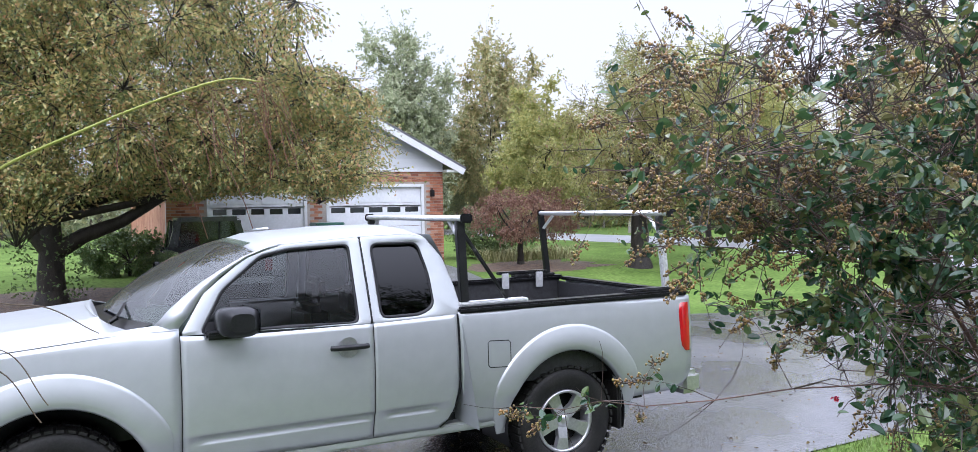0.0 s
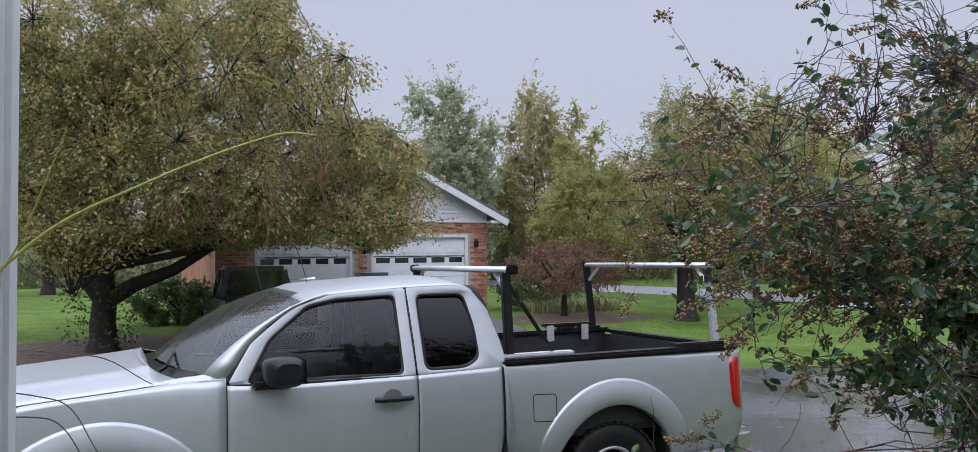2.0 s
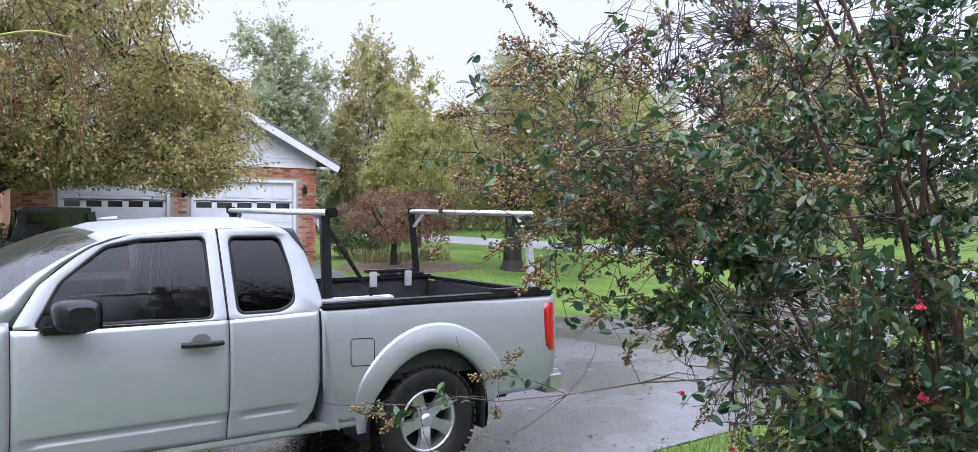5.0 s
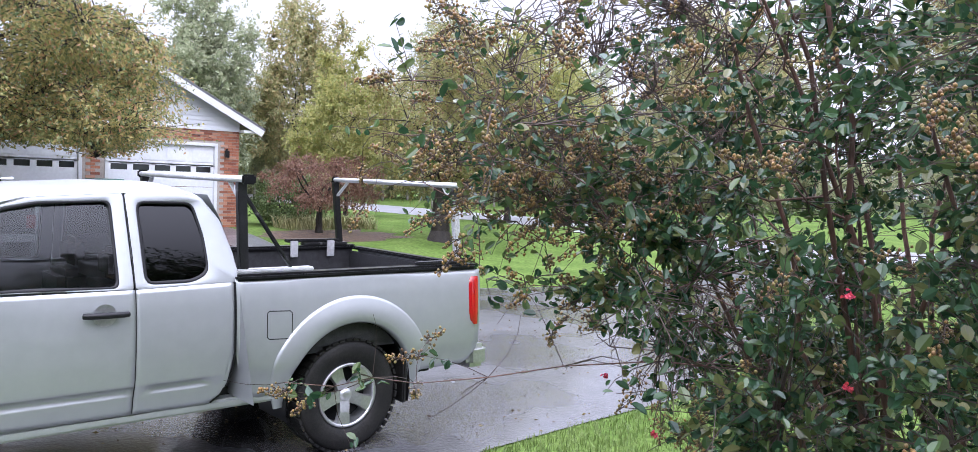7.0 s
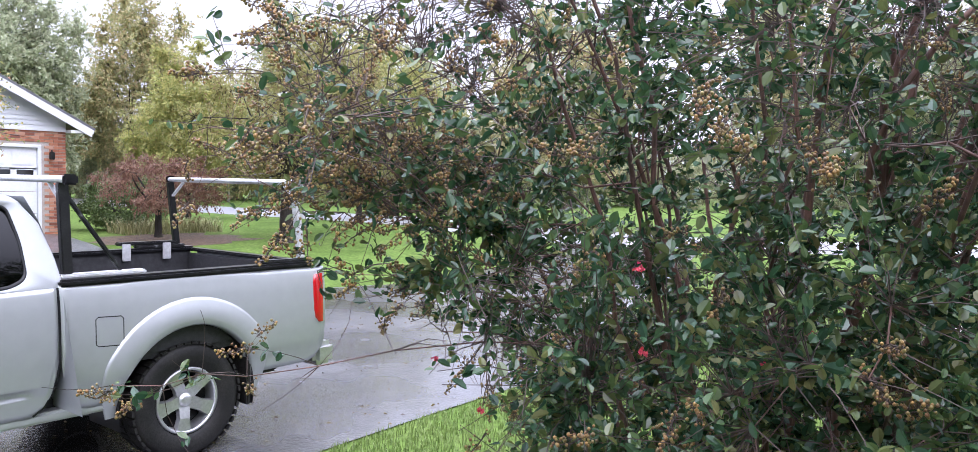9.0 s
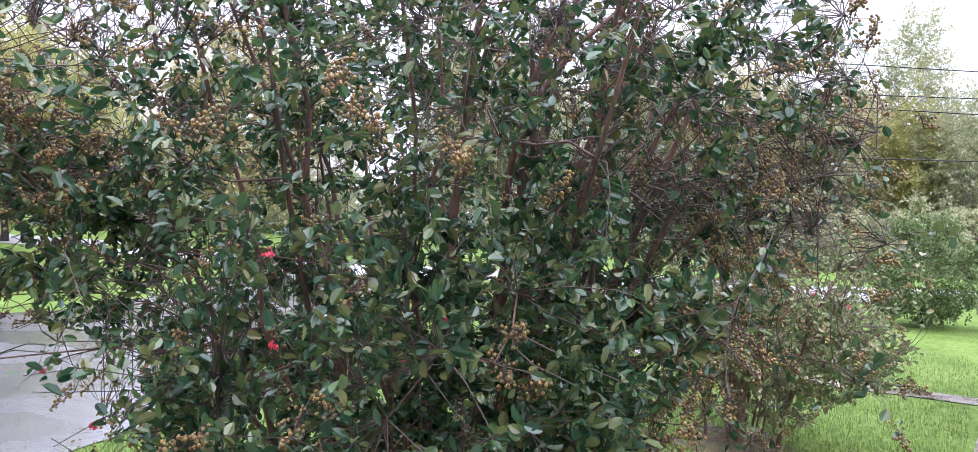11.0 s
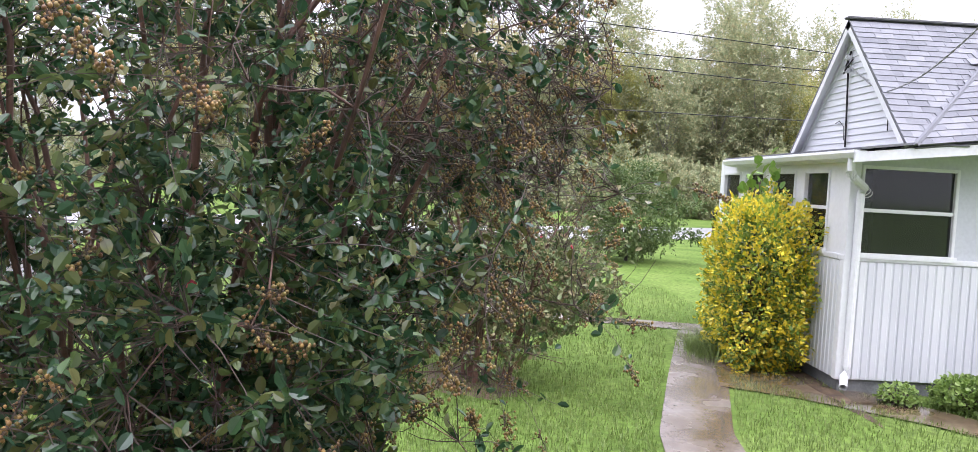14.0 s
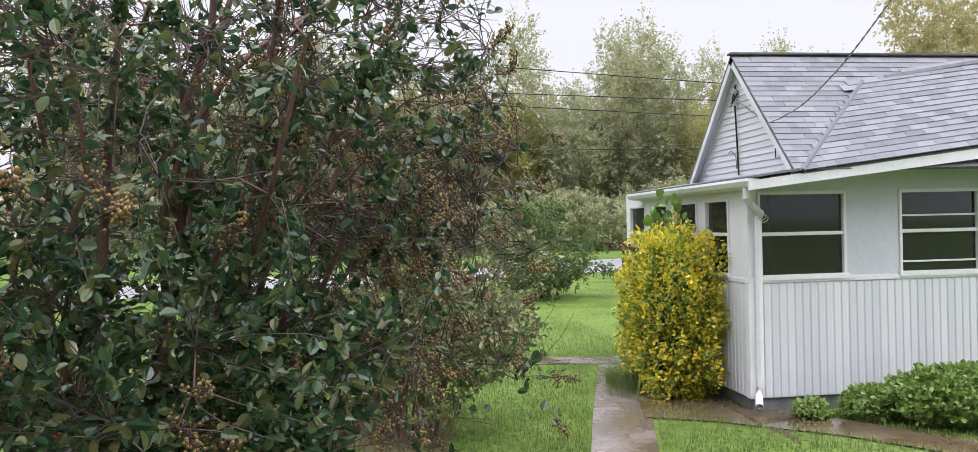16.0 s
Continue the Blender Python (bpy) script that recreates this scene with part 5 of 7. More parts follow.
for i in range(19):
    z0 = 2.93 + i * 0.105
    w = (PK, (PZG - 0.10 - z0) / (PZG - EZ) * (EX - PK))
    if w[1] < 0.2:
        break
    w2 = (PZG - 0.10 - z0 - 0.105) / (PZG - EZ) * (EX - PK)
    w0, w2 = min(w[1], XR - PK), min(max(w2, 0.05), XR - PK)
    bm = bmesh.new()
    a = [bm.verts.new(p) for p in ((PK - w0, FY - 0.03, z0), (PK + w0, FY - 0.03, z0), (PK + w2, FY - 0.015, z0 + 0.105), (PK - w2, FY - 0.015, z0 + 0.105), (PK - w0, FY - 0.012, z0), (PK + w0, FY - 0.012, z0))]
    bm.faces.new(a[:4]), bm.faces.new((a[0], a[4], a[5], a[1]))
    part("siding_board", bm, M_PLANK, garage)
bm = bmesh.new()
prism(bm, [(XL, 2.93), (XR, 2.93), (PK, PZG - 0.2)], "y", FY, FY + 0.1)
part("gable_wall", bm, M_SIDING, garage)
part("frieze", boxes(((XL, FY - 0.045, 2.90), (XR, FY - 0.012, 2.95))), M_WHITE, garage)
for s in (-1, 1):
    e = (PK + s * (EX - PK), EZ)
    d = Vector((PK - e[0], PZG - e[1])).normalized()
    nrm = Vector((-d.y, d.x)) if d.x > 0 else Vector((d.y, -d.x))

    def sl(name, t0, t1, y0, y1, m):
        o = [(p[0] + nrm.x * t, p[1] + nrm.y * t) for p, t in ((e, t0), ((PK, PZG), t0), ((PK, PZG), t1), (e, t1))]
        return part(name, prism(bmesh.new(), o, "y", y0, y1), m, garage)
    sl("roof_slope", 0.0, 0.06, 15.47, 26.4, M_DKROOF)
    sl("fascia", -0.17, 0.0, 15.47, 15.51, M_WHITE)
    sl("gable_soffit", -0.03, 0.0, 15.51, FY, M_WHITE)
    x0, x1 = sorted((PK + s * (XR - PK), e[0]))
    part("eave_return", boxes(((x0, 15.51, 2.88), (x1, FY, 2.95)), bevel=0.004), M_WHITE, garage)
lamp = part("wall_lantern", boxes(((5.90, FY - 0.16, 2.22), (6.00, FY - 0.06, 2.40)), ((5.925, FY - 0.10, 2.40), (5.975, FY - 0.085, 2.45)), ((5.93, FY - 0.06, 2.30), (5.97, FY - 0.012, 2.35)), bevel=0.01), M_BLACK, garage, "black carriage lantern")

# ---- crape myrtle ----
M_SEED = mat("seed_capsule", [(0.21, 0.11, 0.035), (0.30, 0.18, 0.05), (0.14, 0.065, 0.03), (0.28, 0.225, 0.065), (0.07, 0.038, 0.022)], 0.45, island=True, scale=20)
M_PINK = mat("pink_petal", [(0.65, 0.05, 0.14), (0.75, 0.12, 0.18), (0.6, 0.08, 0.08)], 0.6, island=True, leaf=0.3)
# a capsule: three rings of four, and two ends
CAP_V = np.array([(0, 0, -1.0)] + [(math.cos(a) * 0.92, math.sin(a) * 0.92, z) for z, o in ((-0.38, 0.0), (0.45, 0.78)) for a in np.arange(4) * math.pi / 2 + o] + [(0, 0, 1.05)])
CAP_F = np.array([(0, 2, 1), (0, 3, 2), (0, 4, 3), (0, 1, 4), (1, 2, 5), (2, 6, 5), (2, 3, 6), (3, 7, 6), (3, 4, 7), (4, 8, 7), (4, 1, 8), (1, 5, 8), (5, 6, 9), (6, 7, 9), (7, 8, 9), (8, 5, 9)])


def panicle(rng, parent, root, tip, count, r=0.0052, wide=0.05):
    """A seed head: capsules on fine stalks round an axis."""
    root, tip = np.asarray(root, float), np.asarray(tip, float)
    k = rng.random(count)
    ax = root + (tip - root) * k[:, None]
    off = unit(rng.normal(size=(count, 3))) * (wide * (1.1 - 0.75 * k) * rng.uniform(0.3, 1.0, count))[:, None]
    P = ax + off
    R_ = r * rng.uniform(0.7, 1.25, count)
    v = (P[:, None] + CAP_V[None] * R_[:, None, None] * [1, 1, 1.1]).reshape(-1, 3)
    f = (CAP_F[None] + (np.arange(count) * 10)[:, None, None]).reshape(-1, 3)
    ob = tagged(part("seed_head", mesh_of("seed_head", v, f, True), M_SEED, parent), kind="stuff")
    vs, fs = tubes([([a, b], 0.0011, 0.0009) for a, b in zip(ax, P)] + [([root, (root + tip) / 2 + rng.normal(size=3) * 0.01, tip], 0.0028, 0.0012)], 3)
    tagged(part("stalk", mesh_of("stalk", vs, fs), M_TWIG, ob), kind="stuff")


def flower(rng, parent, at, r=0.024):
    n = 16
    D = unit(rng.normal(size=(n, 3)) + [-0.5, -0.3, 0.3])
    P = np.array(at) + rng.normal(size=(n, 3)) * r * 0.4
    v, f = leaf_cards(rng, P, D, np.full(n, r), np.full(n, r * 0.9), 0.5, True)
    part("flower", mesh_of("flower", v, f), M_PINK, parent, "ruffled pink flower")


def myrtle(name, label, base, center, radii, seed, stems, subs, twigs, per, leafm, size, sprays=(), heads=(), loose_heads=60, flowers=(), bare=0.25, seeds=38, cap=0.0052, coarse=1.0, group="crape myrtles on the lawn", shape=None, lobes=(), haze=(), leaders=(), bald=(), sparse=0.0):
    rng = np.random.default_rng(seed)
    base = np.array([base[0], base[1], gz(*base)])
    center, radii = np.array(center, float), np.array(radii, float)
    t = thing(name, label, "shrub", tuple(base), group)
    O = lambda p: np.asarray(p, float) - base
    lines, nodes = [], []
    for i in range(stems):
        a = 2 * np.pi * i / stems + rng.uniform(-0.3, 0.3)
        foot = base + np.array([np.cos(a), np.sin(a), 0]) * rng.uniform(0.05, 0.28) * coarse - [0, 0, 0.05]
        d = np.array([np.cos(a), np.sin(a), 0])
        top = center + d * radii * rng.uniform(0.25, 0.8) + [0, 0, radii[2] * rng.uniform(0.2, 0.85)]
        k = np.linspace(0, 1, 9)[:, None]
        p = foot + (top - foot) * np.concatenate([k ** 1.35, k ** 1.35, k], 1) + rng.normal(size=(9, 3)) * 0.035 * k
        r0 = rng.uniform(0.009, 0.024) * coarse
        vs, fs = tubes([(O(p), r0, r0 * 0.4)], 7)
        part("stem", mesh_of("stem", vs, fs, True), M_STEM, t)
        nodes += list(p[1:])
    for foot, top, r0 in leaders:
        # stout leaders that fork once on their way up
        k = np.linspace(0, 1, 11)[:, None]
        foot, top = np.array([*foot, base[2] - 0.05]), np.array(top, float)
        p = foot + (top - foot) * np.concatenate([k ** 1.3, k ** 1.3, k], 1) + rng.normal(size=(11, 3)) * 0.022 * k
        fork = bend(p[6], p[6] + (p[10] - p[6]) * [1, 1, 0.9] + rng.normal(size=3) * [0.22, 0.22, 0.05], rng, 0.08, 7)
        vs, fs = tubes([(O(p), r0, r0 * 0.45), (O(fork), r0 * 0.6, r0 * 0.3)], 8)
        part("stem", mesh_of("stem", vs, fs, True), M_STEM, t, "smooth reddish brown stem")
        nodes += list(p[3:]) + list(fork[1:])
    nod = np.array(nodes)

    def shot(n, a, b):
        d = unit(rng.normal(size=(n, 3)))
        r = (a + (b - a) * rng.random(n) ** 0.6) * lumpy(d, seed, 1.7, 0.38)
        p = center + d * radii * r[:, None]
        for c, rr, frac in lobes:
            j = rng.random(n) < frac
            p[j] = np.array(c) + d[j] * rr * r[j, None]
        p = p[p[:, 2] > base[2] + 0.12]
        return p if shape is None else p[[shape(a) > 0 for a in p]]
    keep = lambda p: p if shape is None else p[[shape(a) > 0 for a in p]]
    more = []
    low_t = shot(subs, 0.6, 0.95)
    low_t[:, 2] = base[2] + 0.35 + (low_t[:, 2] - base[2]) * 0.42
    low_t = keep(low_t)
    for p in np.concatenate([shot(subs, 0.55, 0.95), low_t]):
        cost = ((nod - p) ** 2).sum(1) + 0.6 * np.maximum(0, nod[:, 2] - p[2])
        q0 = nod[np.argpartition(cost, 10)[rng.integers(10)]]
        q = bend(q0, p, rng, 0.05, 9)
        q[1:-1] += rng.normal(size=(7, 3)) * 0.045 * np.linalg.norm(p - q0)
        lines.append((O(q), 0.0040 * coarse, 0.0016 * coarse))
        more += list(q[1:])
    tips = []
    for a, b in sprays:
        q = bend(a, b, rng, 0.06, 8)
        q[1:] += rng.normal(size=(7, 3)) * 0.022
        o = nod[np.argmin(((nod - q[0]) ** 2).sum(1))]
        lines.append((O(np.concatenate([bend(o, q[0], rng, 0.0, 4)[:-1], q])), 0.0032 * coarse, 0.0013))
        more += list(q)
        tips.append(q)
    nod = np.concatenate([nod, more])
    tw, P, D = [], [], []

    def leafy(q, k):
        u = rng.random(k)
        a = q[1] + (q[-1] - q[1]) * u[:, None]
        P.append(a + rng.normal(size=(k, 3)) * 0.010)
        D.append(unit(q[-1] - q[0]) * 0.5 + rng.normal(size=(k, 3)) * 0.75 + [0, 0, 0.05])
    ends, rim, spray = [], [], []
    kd = near_nodes(nod)
    for c, rr, count in haze:
        # bare fine shoots that carry seed heads and a few leaves
        for p in np.array(c) + unit(rng.normal(size=(count, 3))) * rr * rng.random((count, 1)) ** 0.5:
            o = nod[kd.find_n(p, 12)[int(rng.integers(12))][1]]
            q = bend(o, p, rng, 0.07, 7)
            q[1:-1] += rng.normal(size=(5, 3)) * 0.012
            tw.append((O(q), 0.0024, 0.0009))
            u = rng.random()
            if u < 0.10:
                spray.append((q[-2], q[-1]))
            elif u < 0.34:
                leafy(q[-3:], per // 4)
    low_p = shot(int(twigs * 0.5), 0.45, 1.0)
    low_p[:, 2] = base[2] + 0.45 + (low_p[:, 2] - base[2]) * 0.40
    low_p = keep(low_p)
    for p in np.concatenate([shot(twigs, 0.3, 1.04), low_p]):
        o = nod[kd.find_n(p, 5)[int(rng.integers(5))][1]]
        if rng.random() < sparse * sm(p[1] - center[1], 0.3, 0.9):
            continue
        q = bend(o, p, rng, 0.05, 4)
        hole = any((((p - np.array(c)) / rr) ** 2).sum() < 1 for c, rr in bald)
        if not hole or rng.random() < 0.5:
            tw.append((O(q), 0.0022 * coarse, 0.0010))
        ends.append((q[2], q[3]))
        high = sm(p[2], center[2] + 0.25 * radii[2], center[2] + radii[2])
        gap = noise.noise(Vector(p * 1.9) + Vector((seed, 0, 0))) + 0.6 * noise.noise(Vector(p * 5.0) + Vector((0, seed, 0)))
        edge = 1.0 if shape is None else shape(p)
        inner = np.linalg.norm((p - center) / radii) < 0.55
        thin = 0.6 * sm(center[1] - p[1], 0.1, 0.7) * sm(p[2], center[2] + 0.1, center[2] + 0.6) * (1 - 0.4 * sm(center[1] - p[1], 0.85, 1.05))
        thin += 0.30 * sm(p[1] - center[1], 0.35, 0.95)
        deep = 1 - sm(p[2], center[2] - 0.25 * radii[2], center[2] + 0.15 * radii[2])
        if any((((p - np.array(c)) / rr) ** 2).sum() < 1 + 0.5 * gap for c, rr in bald) and rng.random() < 0.85:
            pass
        elif gap > -0.06 + 0.04 * high - 0.04 * deep and rng.random() < edge + 0.12 and rng.random() > (bare + 0.18 * high + thin + (0.12 if inner else 0)) * (1 - 0.5 * deep):
            leafy(q, per)
        elif rng.random() < 0.25:
            leafy(q, per // 4)
        if edge < 0.5:
            rim.append((q[2], q[3]))
    for q in tips:
        for j in range(20):
            i = rng.integers(1, len(q))
            e = q[i] + rng.normal(size=3) * [0.11, 0.11, 0.09] + unit(q[-1] - q[0]) * 0.06
            s = bend(q[i], e, rng, 0.05, 4)
            tw.append((O(s), 0.0018, 0.0008))
            if rng.random() < 0.42:
                spray.append((s[2], s[3]))
            if rng.random() > 0.5:
                leafy(s, max(3, per // 3))
    v1, f1 = tubes(lines, 7)
    v2, f2 = tubes(tw, 3)
    tagged(part("branchwork", mesh_of("branchwork", v1, f1, True), M_STEM, t), kind="stuff")
    tagged(part("twig_mass", mesh_of("twig_mass", v2, f2), M_TWIG, t), kind="stuff")
    P, D = np.concatenate(P), np.concatenate(D)
    L = size * rng.uniform(0.55, 1.25, len(P))
    v, f = leaf_cards(rng, O(P), D, L, L * rng.uniform(0.5, 0.68, len(P)), 0.16, True)
    tagged(part("foliage", mesh_of("foliage", v, f), leafm, t), kind="stuff")
    for h in heads:
        h = np.array(h)
        d = unit(h - center) * [1, 1, 0.2] + [0, 0, rng.uniform(-0.9, 0.5)]
        panicle(rng, t, O(h - unit(d) * 0.07), O(h + unit(d) * 0.08), int(seeds * rng.uniform(0.9, 1.5)), cap, 0.05 * coarse)
    chosen = [ends[i] for i in rng.permutation(len(ends))[:loose_heads]] + [rim[i] for i in rng.permutation(len(rim))[:int(loose_heads * 0.8)]] + spray
    for a, b in chosen:
        d = unit(b - a) + [0, 0, rng.uniform(-0.5, 0.3)]
        panicle(rng, t, O(b), O(b + unit(d) * rng.uniform(0.06, 0.14)), int(seeds * rng.uniform(0.4, 1.0)), cap, 0.038 * coarse)
    for p in flowers:
        flower(rng, t, O(p), 0.0105 * coarse)
    return t


def hero_shape(p):
    """1 in the leafy heart of the tall myrtle, falling to 0 past its outline; it is pinched at the foot and wide at shoulder height."""
    d = p - np.array([0.05, -3.78, 0.0])
    side, deep_ = -0.326 * d[0] + 0.945 * d[1], 0.945 * d[0] + 0.326 * d[1]
    s = side * 3.17 / (3.17 + deep_)
    s += 0.16 * noise.noise(Vector(p * 2.3))
    if s > 0:
        full, out = np.interp(p[2], [0.9, 1.2, 1.35, 1.55, 1.9, 2.1, 2.3, 2.6], [0.70, 0.90, 1.30, 1.50, 1.30, 0.85, 0.60, 0.42]), np.interp(p[2], [0.9, 1.2, 1.4, 1.55, 2.0, 2.3, 2.6], [0.86, 1.20, 1.60, 1.80, 1.70, 1.35, 1.20])
    else:
        full, out = np.interp(p[2], [0.9, 1.2, 1.5, 1.9, 2.6], [0.55, 0.66, 0.92, 0.90, 1.40]), np.interp(p[2], [0.9, 1.2, 1.5, 1.9, 2.6], [0.76, 0.98, 1.38, 1.52, 1.85])
    return 1 - sm(abs(s), float(full), float(out))


rng = np.random.default_rng(90)
SHOOTS = []
for i in range(14):
    # long seeding shoots leaning out over the drive
    a, d, z = radians(rng.uniform(47.5, 56.5)), rng.uniform(2.25, 2.8), rng.uniform(1.86, 2.30)
    SHOOTS.append(((-0.85 + rng.normal() * 0.08, -2.95 + rng.normal() * 0.1, 1.72), (-3.0 + d * math.cos(a), -4.8 + d * math.sin(a), z)))
myrtle("crape_myrtle", "tall dark green crape myrtle with brown seed heads and pink flowers", (0.10, -3.75), (0.05, -3.78, 1.50), (1.50, 1.50, 1.75), 9, 30, 150, 8200, 19, L_HERO, 0.039,
       sprays=SHOOTS + [((-0.70, -3.35, 1.33), (-1.55, -2.08, 1.12)), ((-0.75, -3.25, 1.45), (-1.14, -2.60, 1.55)), ((-0.7, -3.1, 1.8), (-1.14, -2.66, 2.41)),
               ((-0.6, -3.2, 1.9), (-1.09, -2.82, 2.34)), ((-0.7, -3.1, 1.75), (-1.38, -2.30, 2.05)), ((-0.7, -3.2, 1.6), (-1.28, -2.49, 1.73)), ((0.1, -4.5, 1.7), (0.12, -5.18, 2.35)), ((0.1, -4.6, 1.6), (0.14, -5.29, 2.1)),
               ((0.0, -4.5, 1.5), (0.05, -5.32, 1.77)), ((-0.1, -4.5, 1.3), (-0.08, -5.28, 1.35)), ((-0.2, -4.5, 1.2), (-0.27, -5.12, 1.25)), ((-0.5, -4.4, 1.1), (-0.7, -5.0, 0.95))],
       heads=[(-1.26, -4.06, 2.07), (-1.22, -4.14, 1.95), (-1.24, -4.10, 2.0), (-1.07, -3.41, 2.16), (-1.09, -3.53, 1.96), (-1.06, -3.24, 1.81), (-1.06, -4.27, 1.91), (-0.82, -4.45, 1.85), (-1.12, -3.68, 1.66), (-1.21, -4.05, 1.35), (-0.96, -4.4, 1.51),
              (-0.98, -4.38, 1.42), (-0.97, -4.46, 1.38), (-1.26, -4.0, 1.3), (-1.06, -4.03, 1.59), (-0.63, -4.91, 1.45), (-0.51, -4.72, 1.55), (-0.52, -4.94, 1.48), (-0.77, -4.42, 1.37), (-0.88, -4.23, 1.9), (-1.14, -3.68, 1.95), (-1.05, -3.98, 1.22)],
       loose_heads=200, shape=hero_shape, lobes=[((0.0, -4.75, 2.35), np.array((0.65, 0.60, 0.65)), 0.14), ((-0.55, -2.75, 2.15), np.array((0.6, 0.6, 0.6)), 0.04), ((-0.80, -2.90, 1.66), np.array((0.45, 0.42, 0.36)), 0.05)],
       leaders=[((0.05, -3.9), (-0.25, -4.32, 2.75), 0.023), ((0.2, -3.95), (0.0, -4.50, 2.62), 0.022), ((0.0, -4.0), (0.10, -4.80, 2.45), 0.019), ((-0.1, -3.85), (-0.42, -4.10, 2.8), 0.020), ((0.25, -3.8), (0.2, -4.3, 2.8), 0.024), ((-0.05, -3.7), (-0.5, -3.4, 2.7), 0.017)],
       bald=[((0.0, -4.80, 1.88), np.array((0.75, 0.34, 0.27))), ((-0.1, -4.42, 2.30), np.array((0.45, 0.20, 0.25))), ((-0.75, -2.85, 2.45), np.array((0.45, 0.35, 0.35))), ((-1.05, -3.0, 1.20), np.array((0.45, 0.42, 0.27)))],
       haze=[((0.02, -4.72, 1.85), np.array((0.45, 0.35, 0.32)), 300), ((-0.2, -4.42, 2.3), np.array((0.35, 0.25, 0.3)), 160), ((-0.72, -2.92, 2.45), np.array((0.42, 0.42, 0.5)), 380), ((0.28, -5.14, 1.95), np.array((0.35, 0.28, 0.5)), 260)], bare=0.16, sparse=0.4, cap=0.0046, seeds=48, flowers=[(-0.77, -4.24, 1.63), (-0.81, -4.17, 1.5), (-0.95, -3.0, 1.27), (-1.23, -3.9, 1.67), (-1.03, -3.26, 1.16), (-0.95, -4.11, 1.42), (-1.16, -3.88, 1.45)])
myrtle("crape_myrtle", "smaller crape myrtle thick with drooping brown seed heads", (5.7, -5.0), (5.75, -5.15, 1.12), (1.3, 1.3, 1.3), 19, 14, 80, 2000, 11, foliage("dull_myrtle_leaf", [(0.09, 0.14, 0.05), (0.15, 0.20, 0.08), (0.22, 0.24, 0.11), (0.26, 0.20, 0.11)], 0.5, 0.35), 0.06,
       loose_heads=150, flowers=[(4.8, -5.5, 1.3), (4.85, -5.2, 1.5), (4.9, -5.8, 1.2)], bare=0.12, seeds=22, cap=0.009, coarse=1.3)

# ---- trees ----
def shade_outline(p):
    """The old tree is tall over its trunk and falls away in a long low shoulder to the east."""
    x = p[0] + 0.36 * max(0.0, 12.3 - p[1])
    x += 0.7 * noise.noise(Vector(p * 0.7))
    return p[2] + 0.9 * noise.noise(Vector(p * 0.9) + Vector((5, 0, 0))) + 0.35 * noise.noise(Vector(p * 2.6)) < np.interp(x, [-6.2, -5.2, -4.5, -3.6, -1.5, 0.2, 1.0, 1.8, 2.8, 3.5, 4.0], [3.2, 5.2, 6.6, 7.7, 8.2, 7.6, 6.4, 5.1, 4.4, 3.5, 2.4])


shade = tree("shade_tree", "broad old shade tree with drooping olive and rusty leaves", (-3.25, 12.3), 1.55, (-1.3, 12.3, 4.5), (4.7, 3.8, 3.5), L_OLIVE, 0.082, 8, 170, 11500, 21, 3, 0.25, 0.30, shell=(0.25, 1.02), clump=0.14, lump=0.35, low=-0.75, floor=1.95, inside=shade_outline)
rng = np.random.default_rng(77)
v_, f_ = tubes([(np.array([(0, 0, 0.9), (0.55, -0.1, 1.25), (1.2, -0.2, 1.5), (2.0, -0.1, 2.0), (2.7, 0.1, 2.7)]), 0.17, 0.06), (np.array([(0, 0, 1.0), (-0.5, 0.1, 1.7), (-1.2, 0.2, 2.6)]), 0.2, 0.08)], 9)
part("low_limb", mesh_of("low_limb", v_, f_, True), M_BARK, shade)
v, f = [], []
P = np.array([(rng.normal() * 0.5, rng.normal() * 0.5, rng.uniform(0.1, 1.3)) for _ in range(600)]) * [0.35, 0.35, 1]
P[:, :2] += unit(P[:, :2]) * 0.34
v, f = leaf_cards(rng, P, rng.normal(size=(600, 3)), np.full(600, 0.07), np.full(600, 0.045), 0.2)
tagged(part("ivy", mesh_of("ivy", v, f), L_SHRUB, shade), kind="stuff")
tree("poplar", "tall grey-green poplar with an airy crown", (13.6, 36.6), 3.0, (13.6, 36.6, 6.9), (2.5, 2.5, 4.6), L_POPLAR, 0.22, 12, 60, 2600, 11, 5, 0.16, 0.1, shell=(0.35, 1.05), lump=0.6)
tree("maple", "bushy maple turning olive brown", (20.4, 38.5), 2.5, (20.4, 38.5, 6.2), (3.3, 3.0, 5.0), L_WOOD, 0.22, 12, 70, 3000, 12, 6, 0.18, lump=0.5)
tree("young_maple", "yellow-green leafy tree behind the lawn", (12.9, 21.2), 1.7, (12.7, 21.0, 3.9), (1.9, 1.9, 2.2), L_YGREEN, 0.13, 9, 45, 2300, 12, 7, 0.08, lump=0.5)
tree("plum_tree", "small rust-brown ornamental plum tree", (7.65, 13.9), 0.75, (7.75, 13.9, 1.72), (1.5, 1.3, 0.75), L_BROWN, 0.065, 8, 60, 1300, 10, 8, 0.09, 0.4, lump=0.4)
